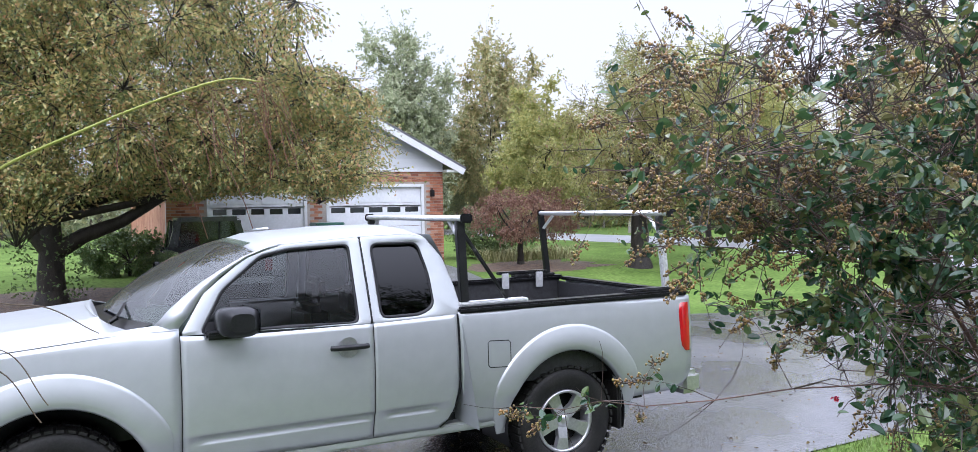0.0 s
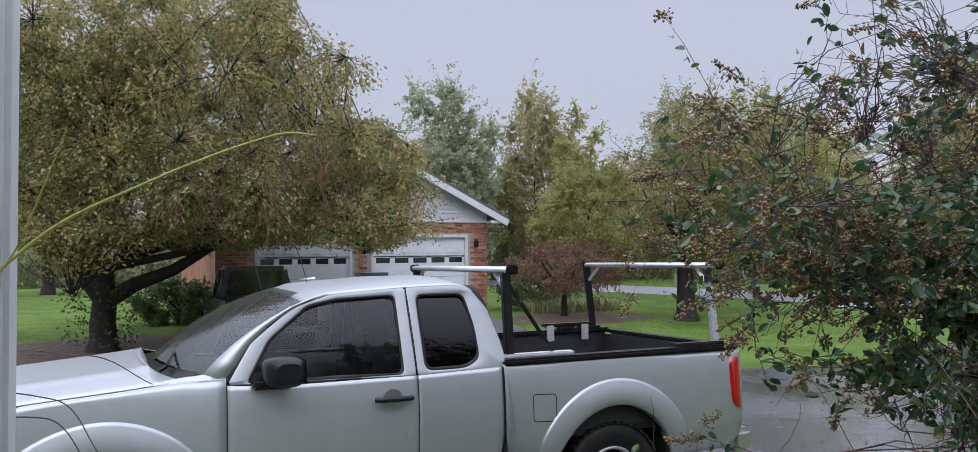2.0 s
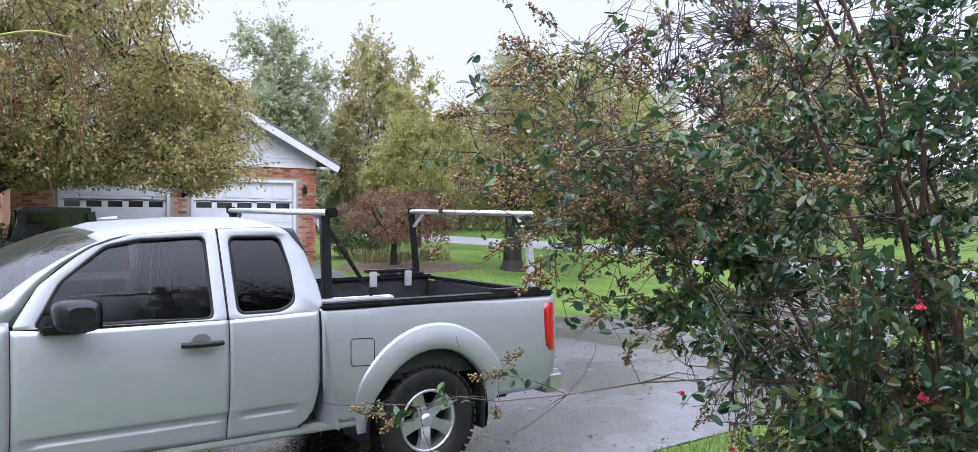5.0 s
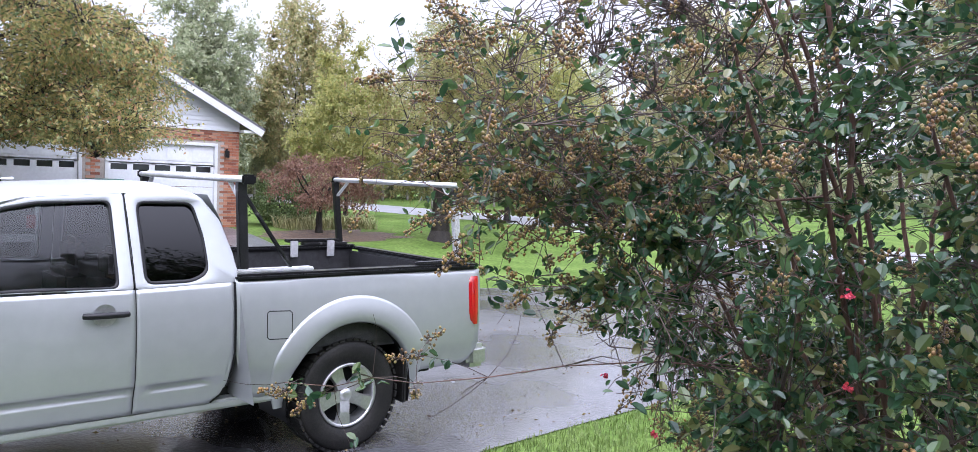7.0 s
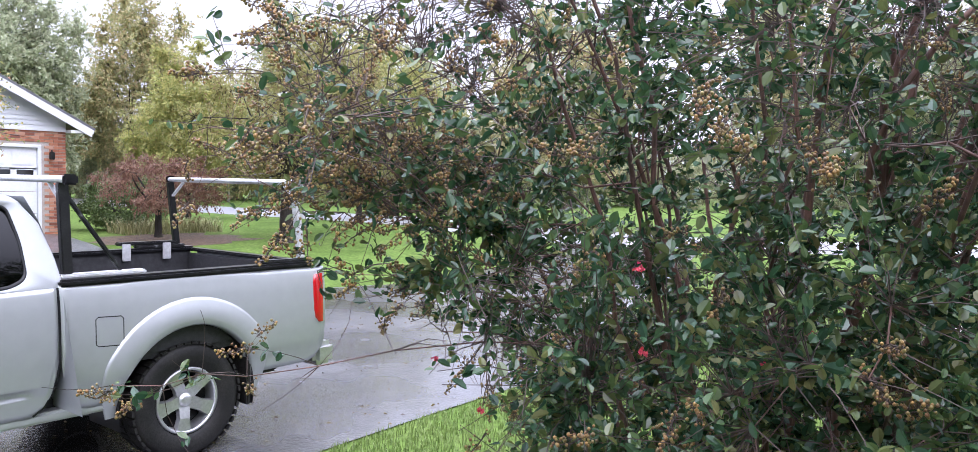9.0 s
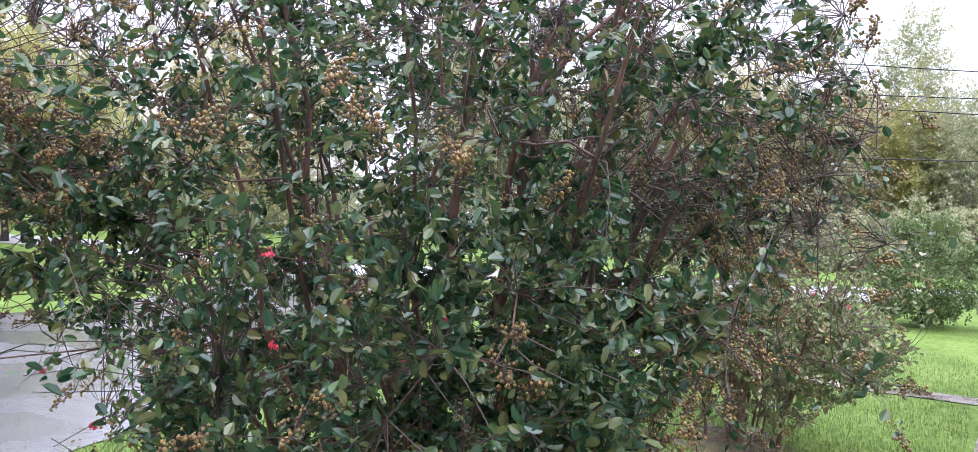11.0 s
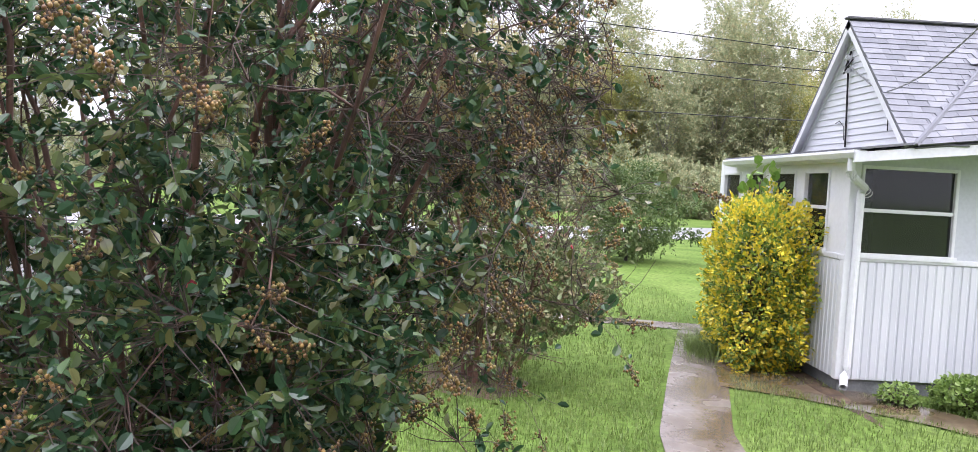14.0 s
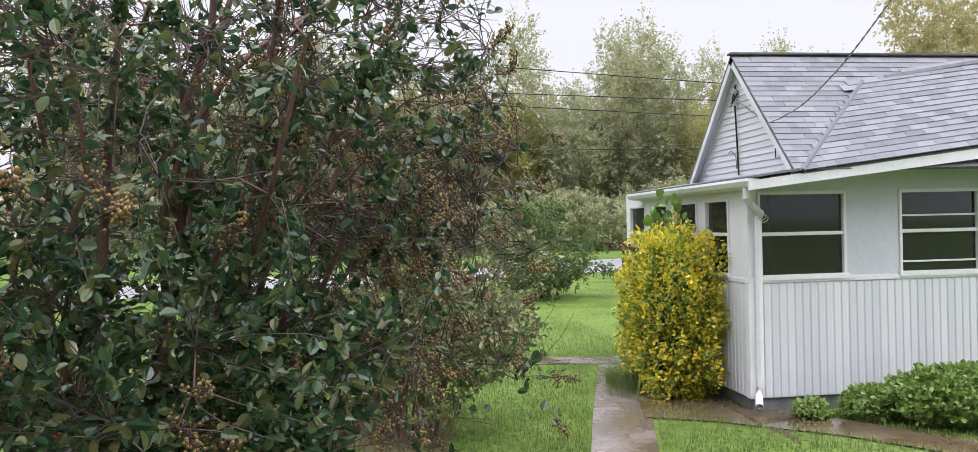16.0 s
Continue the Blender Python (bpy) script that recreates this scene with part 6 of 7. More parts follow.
tree("dogwood", "feathery yellow-green dogwood with a thick brown trunk on the lawn", (10.4, 12.4), 1.5, (11.0, 12.5, 3.6), (2.5, 2.2, 2.1), foliage("dogwood_leaf", [(0.20, 0.20, 0.06), (0.30, 0.29, 0.10), (0.38, 0.37, 0.14), (0.28, 0.17, 0.10)], 0.42, 0.5), 0.085, 12, 80, 3600, 12, 12, 0.26, 0.2, lump=0.6, clump=0.15)
tree("maple", "yellow-brown tree at the lawn's far edge", (17.5, 17.5), 2.0, (17.5, 17.5, 4.6), (2.8, 2.8, 2.8), L_YGREEN, 0.14, 9, 80, 2400, 11, 13, 0.11, lump=0.5)
tree("maple", "dull olive tree beside the road", (24, 13), 2.2, (24, 13, 5.0), (3.0, 3.0, 3.2), L_WOOD, 0.18, 9, 80, 2400, 11, 14, 0.12, lump=0.5)
tree("round_shrub", "round leafy green shrub on the lawn", (20.8, -9.4), 0.4, (20.8, -9.5, 1.15), (1.7, 1.7, 1.5), L_SHRUB, 0.10, 8, 70, 1500, 12, 11, 0.05, 0.1, shell=(0.55, 1), category="shrub")
tree("garage_shrub", "dense green evergreen shrub beside the garage", (8.1, 16.6), 0.3, (8.1, 16.6, 1.05), (1.2, 1.1, 0.75), L_SHRUB, 0.07, 8, 60, 1500, 10, 21, 0.06, 0.1, shell=(0.7, 1), category="shrub")
tree("garage_shrub", "loose green shrub under the shade tree", (-1.6, 16.5), 0.3, (-1.6, 16.5, 1.0), (1.1, 1.0, 0.6), L_SHRUB, 0.09, 8, 50, 900, 10, 22, 0.06, 0.3, shell=(0.6, 1), category="shrub")

# woodland: four trees, copied; leaves and bark paled to imitate rain haze
M_HAZEBARK = mat("hazed_bark", [(0.20, 0.19, 0.16), (0.30, 0.28, 0.25)], 0.7, scale=4)
kinds = []
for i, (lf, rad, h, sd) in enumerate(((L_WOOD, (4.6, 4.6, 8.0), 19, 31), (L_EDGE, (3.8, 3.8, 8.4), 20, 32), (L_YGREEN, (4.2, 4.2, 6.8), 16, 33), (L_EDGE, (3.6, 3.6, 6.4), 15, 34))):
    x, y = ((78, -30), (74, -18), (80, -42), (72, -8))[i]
    kinds.append(tree("woodland_tree", "tall leafy woodland tree in the rain", (x, y), h * 0.35, (x, y, gz(x, y) + h - rad[2]), rad, lf, 0.27, 12, 70, 2100, 9, sd, 0.14, 0.1, bark=M_HAZEBARK, shell=(0.25, 1.05), lump=0.5, clump=0.15, group="woodland trees", twiggy=False))
for i in range(52):
    k = kinds[int(rng.integers(4))]
    if i < 38:
        x, y = (68 if i % 2 else 80) + rng.uniform(-3, 5), 24 - (i // 2) * 4.6 + rng.uniform(-1.5, 1.5)
    else:
        a = radians(3 + (i - 38) * 4.6 + rng.uniform(-1, 1))
        r = rng.uniform(58, 72)
        x, y = -3 + r * math.sin(a), -4.8 + r * math.cos(a)
    s = rng.uniform(0.75, 1.0) if i < 38 else rng.uniform(0.42, 0.56)
    c = copy_thing(k, Matrix.Translation((x, y, gz(x, y))) @ pose(0, 0, 0, 0, 0, float(rng.uniform(0, 360))))
    c.scale = (s, s, s * float(rng.uniform(0.9, 1.1)))
for i in range(20):
    # a nearer belt of trees north of the road
    a = radians(70 - i * 2.0 + rng.uniform(-0.7, 0.7))
    r = rng.uniform(44, 55)
    x, y = -3 + r * math.cos(a), -4.8 + r * math.sin(a)
    s = float(rng.uniform(0.36, 0.47))
    c = copy_thing(kinds[i % 4], Matrix.Translation((x, y, gz(x, y))) @ pose(0, 0, 0, 0, 0, float(rng.uniform(0, 360))))
    c.scale = (s * 1.1, s * 1.1, s)
for i in range(34):
    # the wood across the road, two ranks closing its gaps
    x, y = (73 if i % 2 else 86) + rng.uniform(-3, 3), 6 - (i // 2) * 4.1 + rng.uniform(-1.5, 1.5)
    s = float(rng.uniform(0.74, 0.92))
    c = copy_thing(kinds[int(rng.integers(4))], Matrix.Translation((x, y, gz(x, y))) @ pose(0, 0, 0, 0, 0, float(rng.uniform(0, 360))))
    c.scale = (s, s, s * float(rng.uniform(0.85, 1.05)))
for x, y, s in ((30.0, -29.2, 0.74), (37.5, -36.0, 0.8), (33.0, -38.0, 0.72)):
    c = copy_thing(kinds[0], Matrix.Translation((x, y, gz(x, y))) @ pose(0, 0, 0, 0, 0, x * 40))
    c.scale = (s, s, s)
# the undergrowth shares the leaf colour with rain haze mixed into it
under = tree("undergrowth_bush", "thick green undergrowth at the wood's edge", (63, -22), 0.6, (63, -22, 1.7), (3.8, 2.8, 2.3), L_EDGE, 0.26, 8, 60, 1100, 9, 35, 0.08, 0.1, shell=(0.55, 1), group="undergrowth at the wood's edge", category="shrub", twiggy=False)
for i in range(24):
    x, y = 63 + rng.uniform(-2, 4), 22 - i * 4.1 + rng.uniform(-1, 1)
    c = copy_thing(under, Matrix.Translation((x, y, gz(x, y))) @ pose(0, 0, 0, 0, 0, float(rng.uniform(0, 360))))
    s = float(rng.uniform(0.8, 1.5))
    c.scale = (s, s, s)
for i in range(30):
    a = radians(-8 + i * 2.5)
    r = rng.uniform(56, 64)
    x, y = -3 + r * math.sin(a), -4.8 + r * math.cos(a)
    c = copy_thing(under, Matrix.Translation((x, y, gz(x, y))) @ pose(0, 0, 0, 0, 0, float(rng.uniform(0, 360))))
    s = float(rng.uniform(0.7, 1.1))
    c.scale = (s, s, s)

# ---- far things across the lawn ----
tree("maple", "broad dark-trunked tree across the lawn", (-5.8, 40), 3.0, (-5.8, 40, 5.6), (4.0, 4.0, 3.0), L_OLIVE, 0.2, 9, 60, 1200, 9, 71, 0.27, 0.2)
fence = thing("wire_fence", "grey wire fence on posts at the lawn's far edge", "fence", (-30, 52, 0.42))
for i in range(15):
    part("post", boxes(((i * 2.4 - 0.04, -0.04, -0.1), (i * 2.4 + 0.04, 0.04, 1.2)), bevel=0.01), M_TWIG, fence)
for z_ in (0.3, 0.6, 0.9, 1.15):
    v_, f_ = tubes([([(0, 0, z_), (16, 0, z_ - 0.02), (33.6, 0, z_)], 0.007, 0.007)], 4)
    part("wire", mesh_of("wire", v_, f_), M_FOUND, fence)
mow = thing("garden_tractor", "small red and blue garden tractor on the far lawn", "tractor", (-3.5, 44, 0.42))
M_BLUE = mat("blue_paint", [(0.10, 0.22, 0.42), (0.16, 0.30, 0.50)], 0.4, scale=5)
part("body", boxes(((-0.7, -0.4, 0.25), (0.5, 0.4, 0.6)), bevel=0.05), M_BLUE, mow)
part("bonnet", boxes(((-0.75, -0.3, 0.6), (0.0, 0.3, 0.95)), bevel=0.08), M_RED, mow, "red bonnet")
part("seat", boxes(((0.15, -0.25, 0.6), (0.55, 0.25, 0.72)), ((0.5, -0.25, 0.66), (0.6, 0.25, 1.05)), bevel=0.03), M_BLACK, mow)
for x_, r_ in ((-0.5, 0.22), (0.4, 0.3)):
    for y_ in (-0.45, 0.45):
        v_, f_ = tubes([([(x_, y_ - 0.08, r_), (x_, y_ + 0.08, r_)], r_, r_), ([(x_, y_ - 0.09, r_), (x_, y_ + 0.09, r_)], r_ * 0.5, r_ * 0.5)], 16)
        part("wheel", mesh_of("wheel", v_, f_), M_RUBBER, mow)
shed = thing("white_house", "long low white house beyond the far fence", "house", (-22, 68, 0.42))
part("wall", boxes(((-9, 0, -0.2), (9, 7, 2.6))), M_SIDING, shed)
part("roof", prism(bmesh.new(), [(-0.5, 2.55), (7.5, 2.55), (3.5, 4.4)], "x", -9.5, 9.5), M_DKROOF, shed)
for x_ in (-6, -2.5, 1.5, 5.5):
    w_ = part("window", boxes(((x_ - 0.6, -0.05, 0.9), (x_ + 0.6, 0.02, 2.1))), M_WHITE, shed)
    part("pane", boxes(((x_ - 0.5, -0.07, 1.0), (x_ + 0.5, -0.055, 2.0))), M_GLASSDK, w_)

# ---- planting by the porch ----
def leaf_mass(name, label, base, half, top, leafm, size, n, seed, power=4.0, category="shrub", aspect=0.55, group=""):
    """A clipped dense shrub: leaves all over a lumpy rounded block, twigs within."""
    rng = np.random.default_rng(seed)
    base = np.array([base[0], base[1], gz(*base[:2])])
    t = thing(name, label, category, tuple(base), group)
    d = unit(rng.normal(size=(n, 3)))
    h = np.array([half[0], half[1], top / 2])
    r = 1 / (np.abs(d) ** power).sum(1) ** (1 / power)
    r = r * lumpy(d, seed, 5.0, 0.30) * rng.uniform(0.78, 1.03, n) ** 0.7
    P = d * r[:, None] * h + [0, 0, top / 2]
    P[:, 2] = np.maximum(P[:, 2], 0.03)
    D = d * 0.7 + rng.normal(size=(n, 3)) * 0.6 + [0, 0, 0.3]
    L = size * rng.uniform(0.6, 1.3, n)
    v, f = leaf_cards(rng, P, D, L, L * aspect, 0.15, True)
    tagged(part("leaves", mesh_of("leaves", v, f), leafm, t), kind="stuff")
    lines = []
    for i in range(60):
        q = P[rng.integers(n)] * 0.9
        lines.append((bend((rng.normal() * 0.08, rng.normal() * 0.08, -0.03), q, rng, 0.1, 5), 0.012, 0.004))
    v, f = tubes(lines, 4)
    tagged(part("twigwork", mesh_of("twigwork", v, f), M_TWIG, t), kind="stuff")
    core = P * 0.86
    n2 = n // 2
    v, f = leaf_cards(rng, core[:n2], rng.normal(size=(n2, 3)), np.full(n2, size * 1.2), np.full(n2, size * 0.7), 0.1)
    tagged(part("inner_leaves", mesh_of("inner_leaves", v, f), L_WEED, t), kind="stuff")
    return t


leaf_mass("golden_euonymus", "golden yellow and green euonymus shrub by the porch corner", (7.2, -8.40), (0.86, 0.50), 2.0, L_YELLOW, 0.052, 15000, 51, 3.6, "shrub", 0.66)
vine = foliage("vine_leaf", [(0.10, 0.20, 0.03), (0.16, 0.28, 0.05), (0.22, 0.32, 0.08)])
leaf_mass("vine", "light green vine climbing over the euonymus shrub", (7.55, -8.5), (0.42, 0.34), 2.45, vine, 0.125, 280, 52, 2.0, "vine", 0.8)
leaf_mass("weed_clump", "leafy green weeds along the porch foundation", (5.0, -10.75), (0.55, 0.75), 0.56, L_WEED, 0.055, 5200, 53, 2.0, "weeds", 0.8, "weeds along the porch")
leaf_mass("weed_clump", "leafy green weeds along the porch foundation", (5.35, -10.0), (0.28, 0.35), 0.34, L_WEED, 0.05, 1300, 54, 2.2, "weeds", 0.8, "weeds along the porch")
leaf_mass("weed_clump", "leafy green weeds along the porch foundation", (5.5, -9.35), (0.16, 0.2), 0.2, L_WEED, 0.05, 260, 55, 2.2, "weeds", 0.8, "weeds along the porch")


def blades(name, label, category, pts, height, width, material, seed, lean=0.4, kind="", parent=None):
    """Grass blades, a bent strip each, at the given places."""
    rng = np.random.default_rng(seed)
    n = len(pts)
    P = np.asarray(pts, float)
    a = rng.uniform(0, 2 * np.pi, n)
    S = np.stack([np.cos(a), np.sin(a), np.zeros(n)], 1)
    B = np.stack([-np.sin(a), np.cos(a), np.zeros(n)], 1)
    h = height * rng.uniform(0.5, 1.3, n)[:, None]
    w = width * rng.uniform(0.6, 1.2, n)[:, None]
    ln = lean * rng.uniform(0.1, 1.0, n)[:, None]
    Z = np.array([[0, 0, 1.0]])
    v = np.stack([P - S * w / 2, P + S * w / 2, P + Z * h * 0.6 + B * h * ln * 0.35 + S * w * 0.35, P + Z * h * 0.6 + B * h * ln * 0.35 - S * w * 0.35, P + Z * h * 0.95 + B * h * ln], 1).reshape(-1, 3)
    i = np.arange(n)[:, None] * 5
    f = (i + [[0, 1, 2, 3]]).tolist() + (i + [[3, 2, 4]]).tolist()
    ob = part(name, mesh_of(name, v, f), material, parent)
    return tagged(ob, label, category, kind=kind)


rng = np.random.default_rng(8)


def on_path(x, y):
    mid = np.interp(x, [0.5, 4.15, 6.2, 9.4], [-6.4, -6.88, -7.46, -8.25])
    hit = (np.abs(y - mid) < 0.37) & (x < 9.8)
    cx = np.interp(y, [-8.5, -7.3, -5.5, -2], [9.62, 9.88, 10.2, 10.5])
    return hit | ((np.abs(x - cx) < 0.36) & (y > -8.6))


def on_drive(x, y):
    return y > np.interp(x, [-2, 0.5, 1.8, 3.3, 6, 12, 19], [-0.75, -0.52, -0.46, -0.42, 0.5, 2.4, 5.0]) - 0.02


n = 210000
u = rng.random(n)
r = 3.2 + 15 * u ** 1.5
a = radians(32) + radians(128 - 32) * rng.random(n)
x, y = -2.9 + r * np.sin(a), -4.8 + r * np.cos(a)
ok = ~on_path(x, y) & ~on_drive(x, y) & ~((x > 5.8) & (y < -9.0)) & ~((np.abs(y - np.interp(x, [3.72, 5.05, 6.0, 6.8], [-10.4, -9.44, -8.55, -7.85])) < 0.27) & (x > 3.5) & (x < 7.2)) & ~((x > 6.5) & (x < 7.9) & (y < -8.0) & (y > -9.0))
x, y = x[ok], y[ok]
blades("grass", "short bright green wet lawn grass", "grass", np.stack([x, y, np.array([gz(p, q) for p, q in zip(x, y)])], 1), 0.055, 0.0085, M_BLADE, 61, 0.7, "stuff")
m = 900
tx, ty = 7.7 + rng.normal(size=m) * 0.28, -7.93 + rng.normal(size=m) * 0.12
blades("grass_tuft", "long arching grass at the shrub's foot", "grass", np.stack([tx, ty, np.full(m, -0.3)], 1), 0.28, 0.008, M_BLADE, 62, 1.6, "stuff")
m = 1500
tx, ty = rng.uniform(7.2, 10.0, m), 15.2 + rng.normal(size=m) * 0.35
blades("border_grass", "pale dry border grass beside the garage", "grass", np.stack([tx, ty, np.array([gz(p, q) for p, q in zip(tx, ty)])], 1), 0.35, 0.018, mat("dry_blade", [(0.16, 0.17, 0.06), (0.26, 0.25, 0.10), (0.34, 0.30, 0.15)], 0.6, island=True), 63, 1.2, "stuff")


M_MUD = mat("brown_puddle", [(0.075, 0.048, 0.028), (0.12, 0.085, 0.052), (0.16, 0.12, 0.072)], 0.3, scale=2.2, fine=0.2, bump=0.1, wet=(0.05, 0.45, 1.3), coat=0.6)


def disc(name, label, at, rx, ry, seed):
    rng = np.random.default_rng(seed)
    v, f = [(at[0], at[1], gz(*at) + 0.03)], []
    for ring in (0.5, 1.0):
        for i in range(28):
            a_ = 2 * math.pi * i / 28
            k = ring * (1 + (0.12 * rng.normal() if ring == 1 else 0))
            px, py = at[0] + rx * k * math.cos(a_), at[1] + ry * k * math.sin(a_)
            v.append((px, py, gz(px, py) + (0.02 if ring < 1 else 0.004)))
    for i in range(28):
        f += [(0, 1 + i, 1 + (i + 1) % 28), (1 + i, 29 + i, 29 + (i + 1) % 28), (1 + i, 29 + (i + 1) % 28, 1 + (i + 1) % 28)]
    return tagged(part(name, mesh_of(name, v, f, True), M_MULCH), label, "mulch", kind="structure")


disc("mulch_bed", "dark leaf mulch under the shade tree", (-2.7, 11.9), 3.3, 2.1, 1)
disc("mulch_bed", "dark leaf mulch under the plum tree", (7.9, 13.6), 2.0, 1.1, 2)
disc("mulch_bed", "dark bare soil under the crape myrtle", (5.6, -4.9), 0.8, 0.55, 3)
disc("mulch_bed", "dark bare soil under the tall crape myrtle", (0.1, -3.75), 0.6, 0.5, 4)
sheet("side_path", [(5.9, -7.62), (5.55, -8.30), (4.75, -9.25), (3.5, -10.2)], [(7.5, -8.0), (6.45, -8.80), (5.35, -9.62), (3.95, -10.6)], M_MUD, 0.017, "brown puddled strip from the path to the porch", "path", 24, 3)
disc("mulch_bed", "muddy strip along the porch foundation", (6.2, -8.80), 1.4, 0.22, 5)

# ---- things before the garage ----
bin_ = thing("wheelie_bin", "dark green plastic wheelie bin with a lighter lid", "bin", (2.8, 15.1, gz(2.8, 15.1)))
M_BIN = mat("green_plastic", [(0.02, 0.09, 0.06), (0.03, 0.12, 0.08)], 0.4, scale=4)
part("bin_body", boxes(((-0.32, -0.30, 0.06), (0.32, 0.30, 1.10)), bevel=0.04), M_BIN, bin_)
part("bin_lid", boxes(((-0.36, -0.36, 1.10), (0.36, 0.34, 1.18)), bevel=0.03), mat("green_lid", [(0.05, 0.17, 0.13), (0.08, 0.22, 0.17)], 0.35, scale=4), bin_)
for sx in (-0.28, 0.28):
    v_, f_ = tubes([([(sx - 0.03, 0.26, 0.1), (sx + 0.03, 0.26, 0.1)], 0.1, 0.1)], 14)
    part("bin_wheel", mesh_of("bin_wheel", v_, f_), M_RUBBER, bin_)

# old dark pickup, seen from behind
M_DKGREEN = mat("dark_green_paint", [(0.012, 0.016, 0.013), (0.03, 0.036, 0.03)], 0.25, 0.1, scale=3, coat=0.6)
old = thing("old_pickup", "old black-green pickup truck parked under the shade tree", "truck", (-0.35, 11.0, gz(-0.35, 11.0)))
M_CABGLASS = clear_glass("old_cab_glass", (0.42, 0.44, 0.43), 0.03, 1.5, 0.01)
part("roof", boxes(((-0.64, 1.99, 1.56), (0.64, 2.88, 1.66)), bevel=0.045), M_DKGREEN, old)
for sx in (-1, 1):
    part("cab_corner", prism(bmesh.new(), [(sx * 0.82, 0.95), (sx * 0.62, 0.95), (sx * 0.52, 1.58), (sx * 0.64, 1.58)], "y", 1.97, 2.03), M_DKGREEN, old)
part("cab_back", boxes(((-0.84, 1.96, 0.92), (0.84, 2.02, 1.06)), bevel=0.012), M_DKGREEN, old)
for sx in (-1, 1):
    for (y0, z0), (y1, z1) in (((2.0, 0.96), (2.08, 1.58)), ((3.28, 0.98), (2.82, 1.58)), ((2.62, 0.96), (2.62, 1.58))):
        v_, f_ = tubes([([(sx * 0.70, y0, z0), (sx * 0.64, y1, z1)], 0.045, 0.04)], 6)
        part("pillar", mesh_of("pillar", v_, f_), M_DKGREEN, old)
    part("side_glass", mesh_of("side_glass", [(sx * 0.69, 2.1, 1.0), (sx * 0.69, 3.15, 1.0), (sx * 0.64, 2.82, 1.56), (sx * 0.64, 2.12, 1.56)], [(0, 1, 2, 3)]), M_CABGLASS, old)
part("rear_glass", boxes(((-0.56, 2.01, 1.05), (0.56, 2.02, 1.56))), M_CABGLASS, old)
part("front_glass", mesh_of("front_glass", [(-0.66, 3.22, 1.0), (0.66, 3.22, 1.0), (0.62, 2.84, 1.56), (-0.62, 2.84, 1.56)], [(0, 1, 2, 3)]), M_CABGLASS, old)
part("bench_seat", boxes(((-0.62, 2.2, 0.75), (0.62, 2.36, 1.18)), bevel=0.04), M_SEAT, old)
for x0 in (0.22,):
    part("glass_divider", boxes(((x0 - 0.012, 2.0, 1.02), (x0 + 0.012, 2.025, 1.56))), M_BLACK, old)
part("bed", boxes(((-0.85, 0.05, 0.48), (-0.78, 1.95, 1.02)), ((0.78, 0.05, 0.48), (0.85, 1.95, 1.02)), ((-0.78, 0.1, 0.5), (0.78, 1.95, 0.58)), ((-0.78, 1.88, 0.5), (0.78, 1.95, 1.02)), bevel=0.02), M_DKGREEN, old)
part("tailgate", boxes(((-0.76, 0.02, 0.5), (0.76, 0.08, 1.0)), bevel=0.02), M_DKGREEN, old)
part("bonnet", boxes(((-0.82, 3.2, 0.5), (0.82, 4.4, 1.02)), bevel=0.06), M_DKGREEN, old)
part("lower_cab", boxes(((-0.84, 1.95, 0.42), (0.84, 3.3, 0.98)), bevel=0.05), M_DKGREEN, old)
part("bumper", boxes(((-0.85, -0.12, 0.40), (0.85, 0.02, 0.52)), bevel=0.02), M_ALLOY, old)
for sx in (-0.78, 0.78):
    part("taillight", boxes(((sx - 0.07, 0.0, 0.62), (sx + 0.07, 0.05, 0.85)), bevel=0.01), M_RED, old, "red taillight")
    for y_ in (0.85, 3.75):
        v_, f_ = tubes([([(sx - 0.11, y_, 0.34), (sx + 0.11, y_, 0.34)], 0.34, 0.34), ([(sx - 0.115, y_, 0.34), (sx + 0.115, y_, 0.34)], 0.18, 0.18)], 20)
        part("wheel", mesh_of("wheel", v_, f_), M_RUBBER, old)

# roadside
mb = thing("mailbox", "black mailbox on a post by the road", "mailbox", (33.2, -15.6, gz(33.2, -15.6)))
part("post", boxes(((-0.05, -0.05, -0.1), (0.05, 0.05, 1.0)), bevel=0.008), M_BLACK, mb)
part("box", prism(bmesh.new(), [(-0.12, 0.98), (0.12, 0.98), (0.12, 1.16), (0.07, 1.26), (-0.07, 1.26), (-0.12, 1.16)], "x", -0.26, 0.26), M_BLACK, mb)

# fallen leaves on the wet drive
n = 1500
lx, ly = rng.uniform(-1.5, 9, n), rng.uniform(-0.9, 4.5, n)
ok = on_drive(lx, ly) & (rng.random(n) < 0.25 + 0.75 * (np.sin(lx * 1.7 + ly * 2.3) > 0.2))
lx, ly = lx[ok], ly[ok]
n = len(lx)
v, f = leaf_cards(rng, np.stack([lx, ly, np.full(n, 0.019)], 1), rng.normal(size=(n, 3)) * [1, 1, 0.12], rng.uniform(0.02, 0.05, n), rng.uniform(0.012, 0.026, n), 0.08)
v[:, 2] = np.maximum(v[:, 2], 0.015)
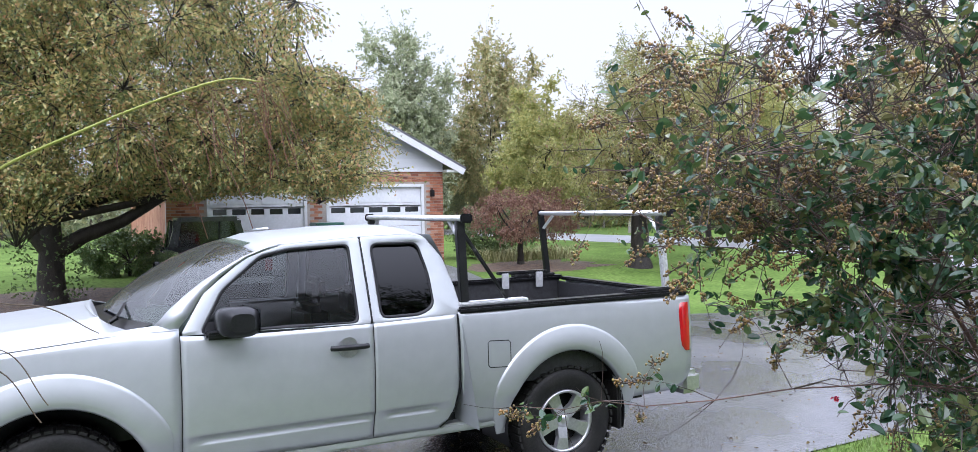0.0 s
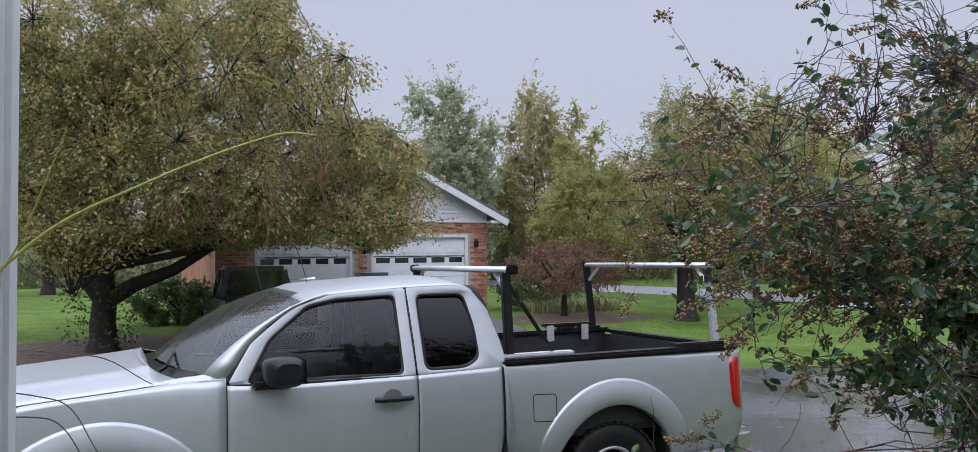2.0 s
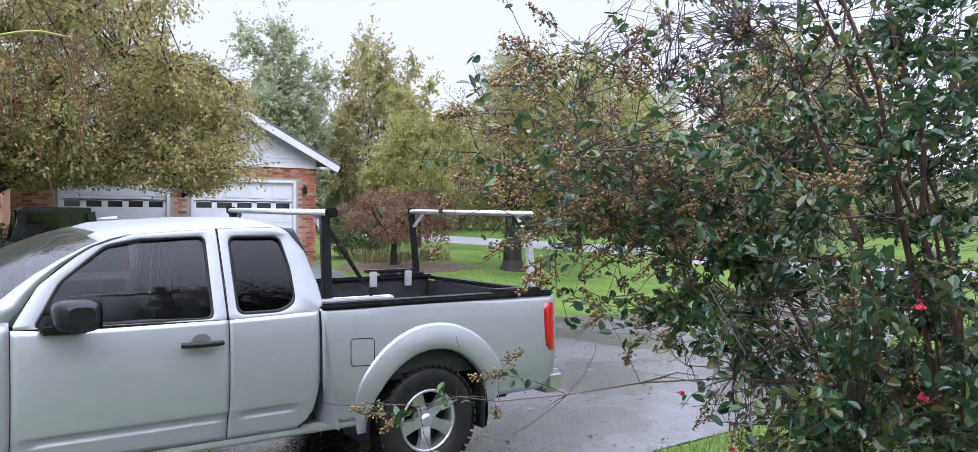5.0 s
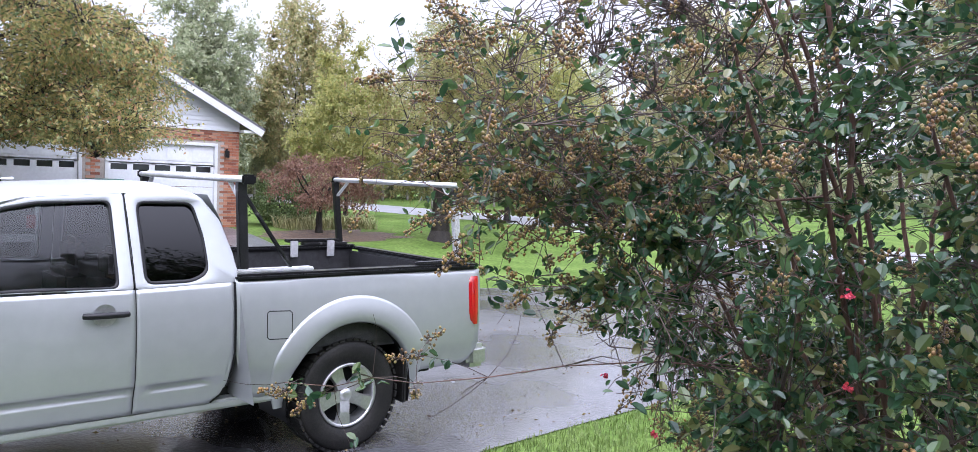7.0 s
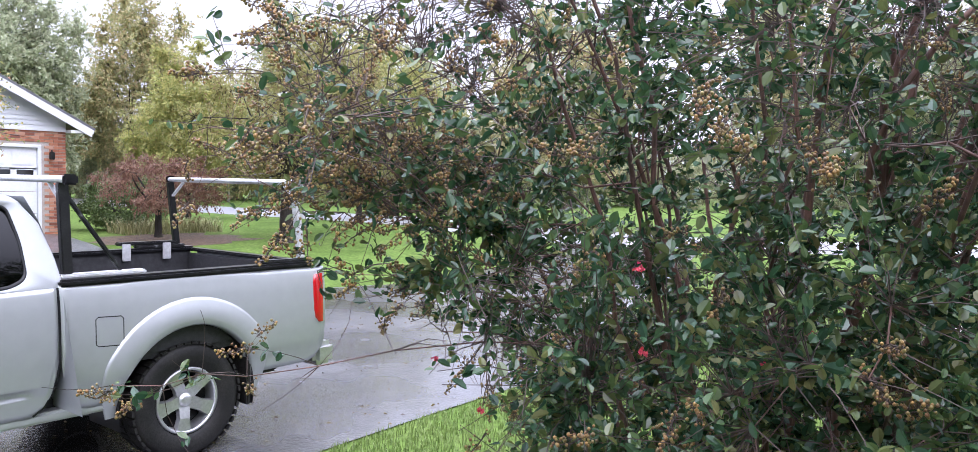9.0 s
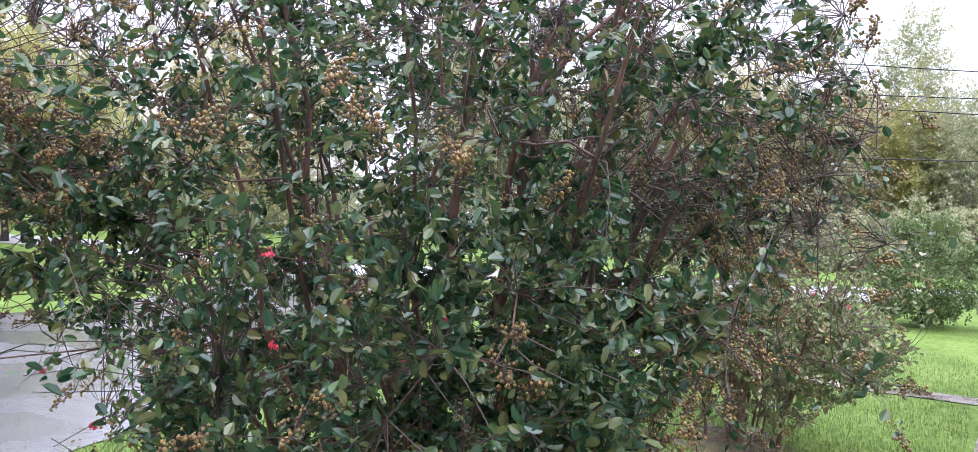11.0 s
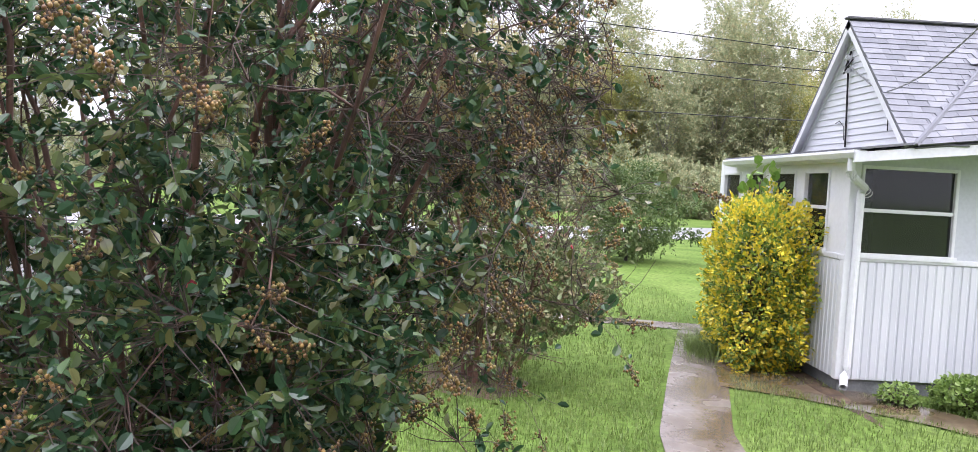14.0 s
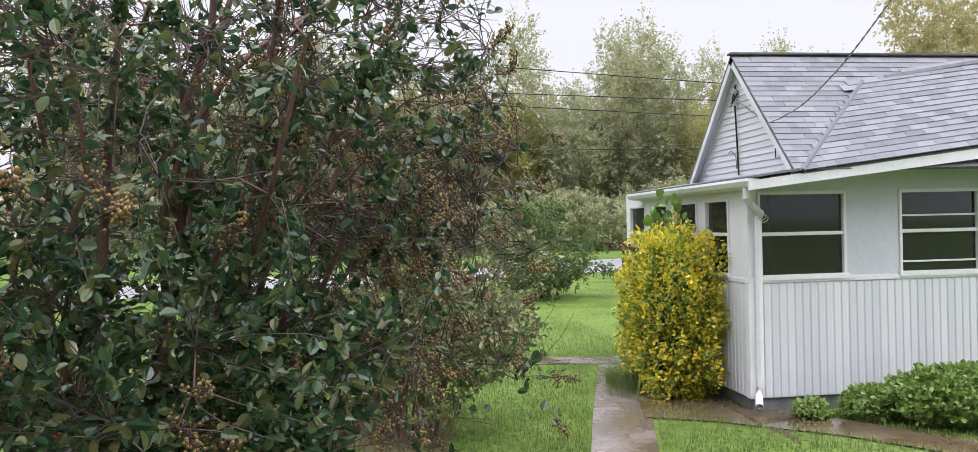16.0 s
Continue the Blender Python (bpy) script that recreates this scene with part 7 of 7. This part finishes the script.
tagged(part("fallen_leaves", mesh_of("fallen_leaves", v, f), foliage("fallen_leaf", [(0.05, 0.03, 0.015), (0.12, 0.08, 0.03), (0.20, 0.15, 0.05)])), "small brown fallen leaves on wet asphalt", "leaves", kind="stuff")

# ---- porch post and plume grass near the camera ----
pp = thing("porch_post", "white painted porch post", "post", (-3.345, -3.42, gz(-3.345, -3.42)))
part("shaft", boxes(((-0.06, -0.06, -0.05), (0.06, 0.06, 3.0)), bevel=0.008), M_WHITE, pp)
part("hook_plate", boxes(((0.058, -0.02, 2.49), (0.064, 0.02, 2.55))), M_BLACK, pp)
pg = thing("plume_grass", "tall plume grass with arching straw stalks and reddish plumes", "grass", (-3.65, -3.2, gz(-3.65, -3.2)))
M_STRAW = mat("straw_stalk", [(0.30, 0.33, 0.05), (0.42, 0.44, 0.09)], 0.5, scale=6)
M_PLUME = mat("plume_thread", [(0.15, 0.055, 0.035), (0.23, 0.095, 0.06), (0.28, 0.17, 0.11)], 0.7, island=True)
M_DRY = mat("dry_stem", [(0.10, 0.07, 0.05), (0.20, 0.15, 0.10)], 0.7, scale=9)
b_ = np.array([-3.65, -3.2, gz(-3.65, -3.2)])
stalk = np.array([(-3.65, -3.2, -0.15), (-3.56, -3.33, 1.2), (-3.42, -3.45, 1.72), (-3.27, -3.49, 1.93), (-3.11, -3.49, 2.03), (-2.93, -3.47, 2.11), (-2.85, -3.44, 2.12)]) - b_
for nm, ln, r0, r1 in (("stalk", stalk, 0.0036, 0.0013), ("leaf_blade", np.array([(-3.6, -3.25, 0.2), (-3.40, -3.5, 1.6), (-3.26, -3.585, 1.95), (-3.21, -3.60, 2.09)]) - b_, 0.003, 0.0006)):
    v_, f_ = tubes([(smooth_line(ln), r0, r1)], 5)
    part(nm, mesh_of(nm, v_, f_, True), M_STRAW, pg)
threads = []
for i in range(30):
    k = rng.random() ** 0.6
    s = stalk[-3] * (1 - k) + stalk[-1] * k + rng.normal(size=3) * 0.006
    ln = rng.uniform(0.06, 0.185)
    d = np.array([rng.uniform(-0.15, 0.95), rng.normal() * 0.2, rng.uniform(0.1, 0.5)])
    p = [s + d * ln * u + np.array([0, 0, -1.2]) * ln * u ** 2.2 + rng.normal(size=3) * 0.0015 for u in np.linspace(0, 1, 12)]
    threads.append((p, 0.0003, 0.0007))
v_, f_ = tubes(threads, 4)
tagged(part("plume", mesh_of("plume", v_, f_), M_PLUME, pg, "drooping reddish plume"), kind="stuff")
for i, (p0, p1, p2) in enumerate((((-3.40, -3.3, 1.66), (-3.24, -3.31, 1.70), (-3.17, -3.30, 1.60)), ((-3.40, -3.35, 1.62), (-3.25, -3.36, 1.68), (-3.18, -3.33, 1.58)), ((-3.38, -3.30, 1.72), (-3.20, -3.25, 1.76), (-3.09, -3.22, 1.70)))):
    ctrl = [np.array((-3.62, -3.22, 0.1)), np.array((-3.52, -3.28, 1.2)), np.array(p0), np.array(p1), np.array(p2)]
    v_, f_ = tubes([(smooth_line([c - b_ for c in ctrl]), 0.0017, 0.0009)], 5)
    part("dry_stem", mesh_of("dry_stem", v_, f_, True), M_DRY, pg)
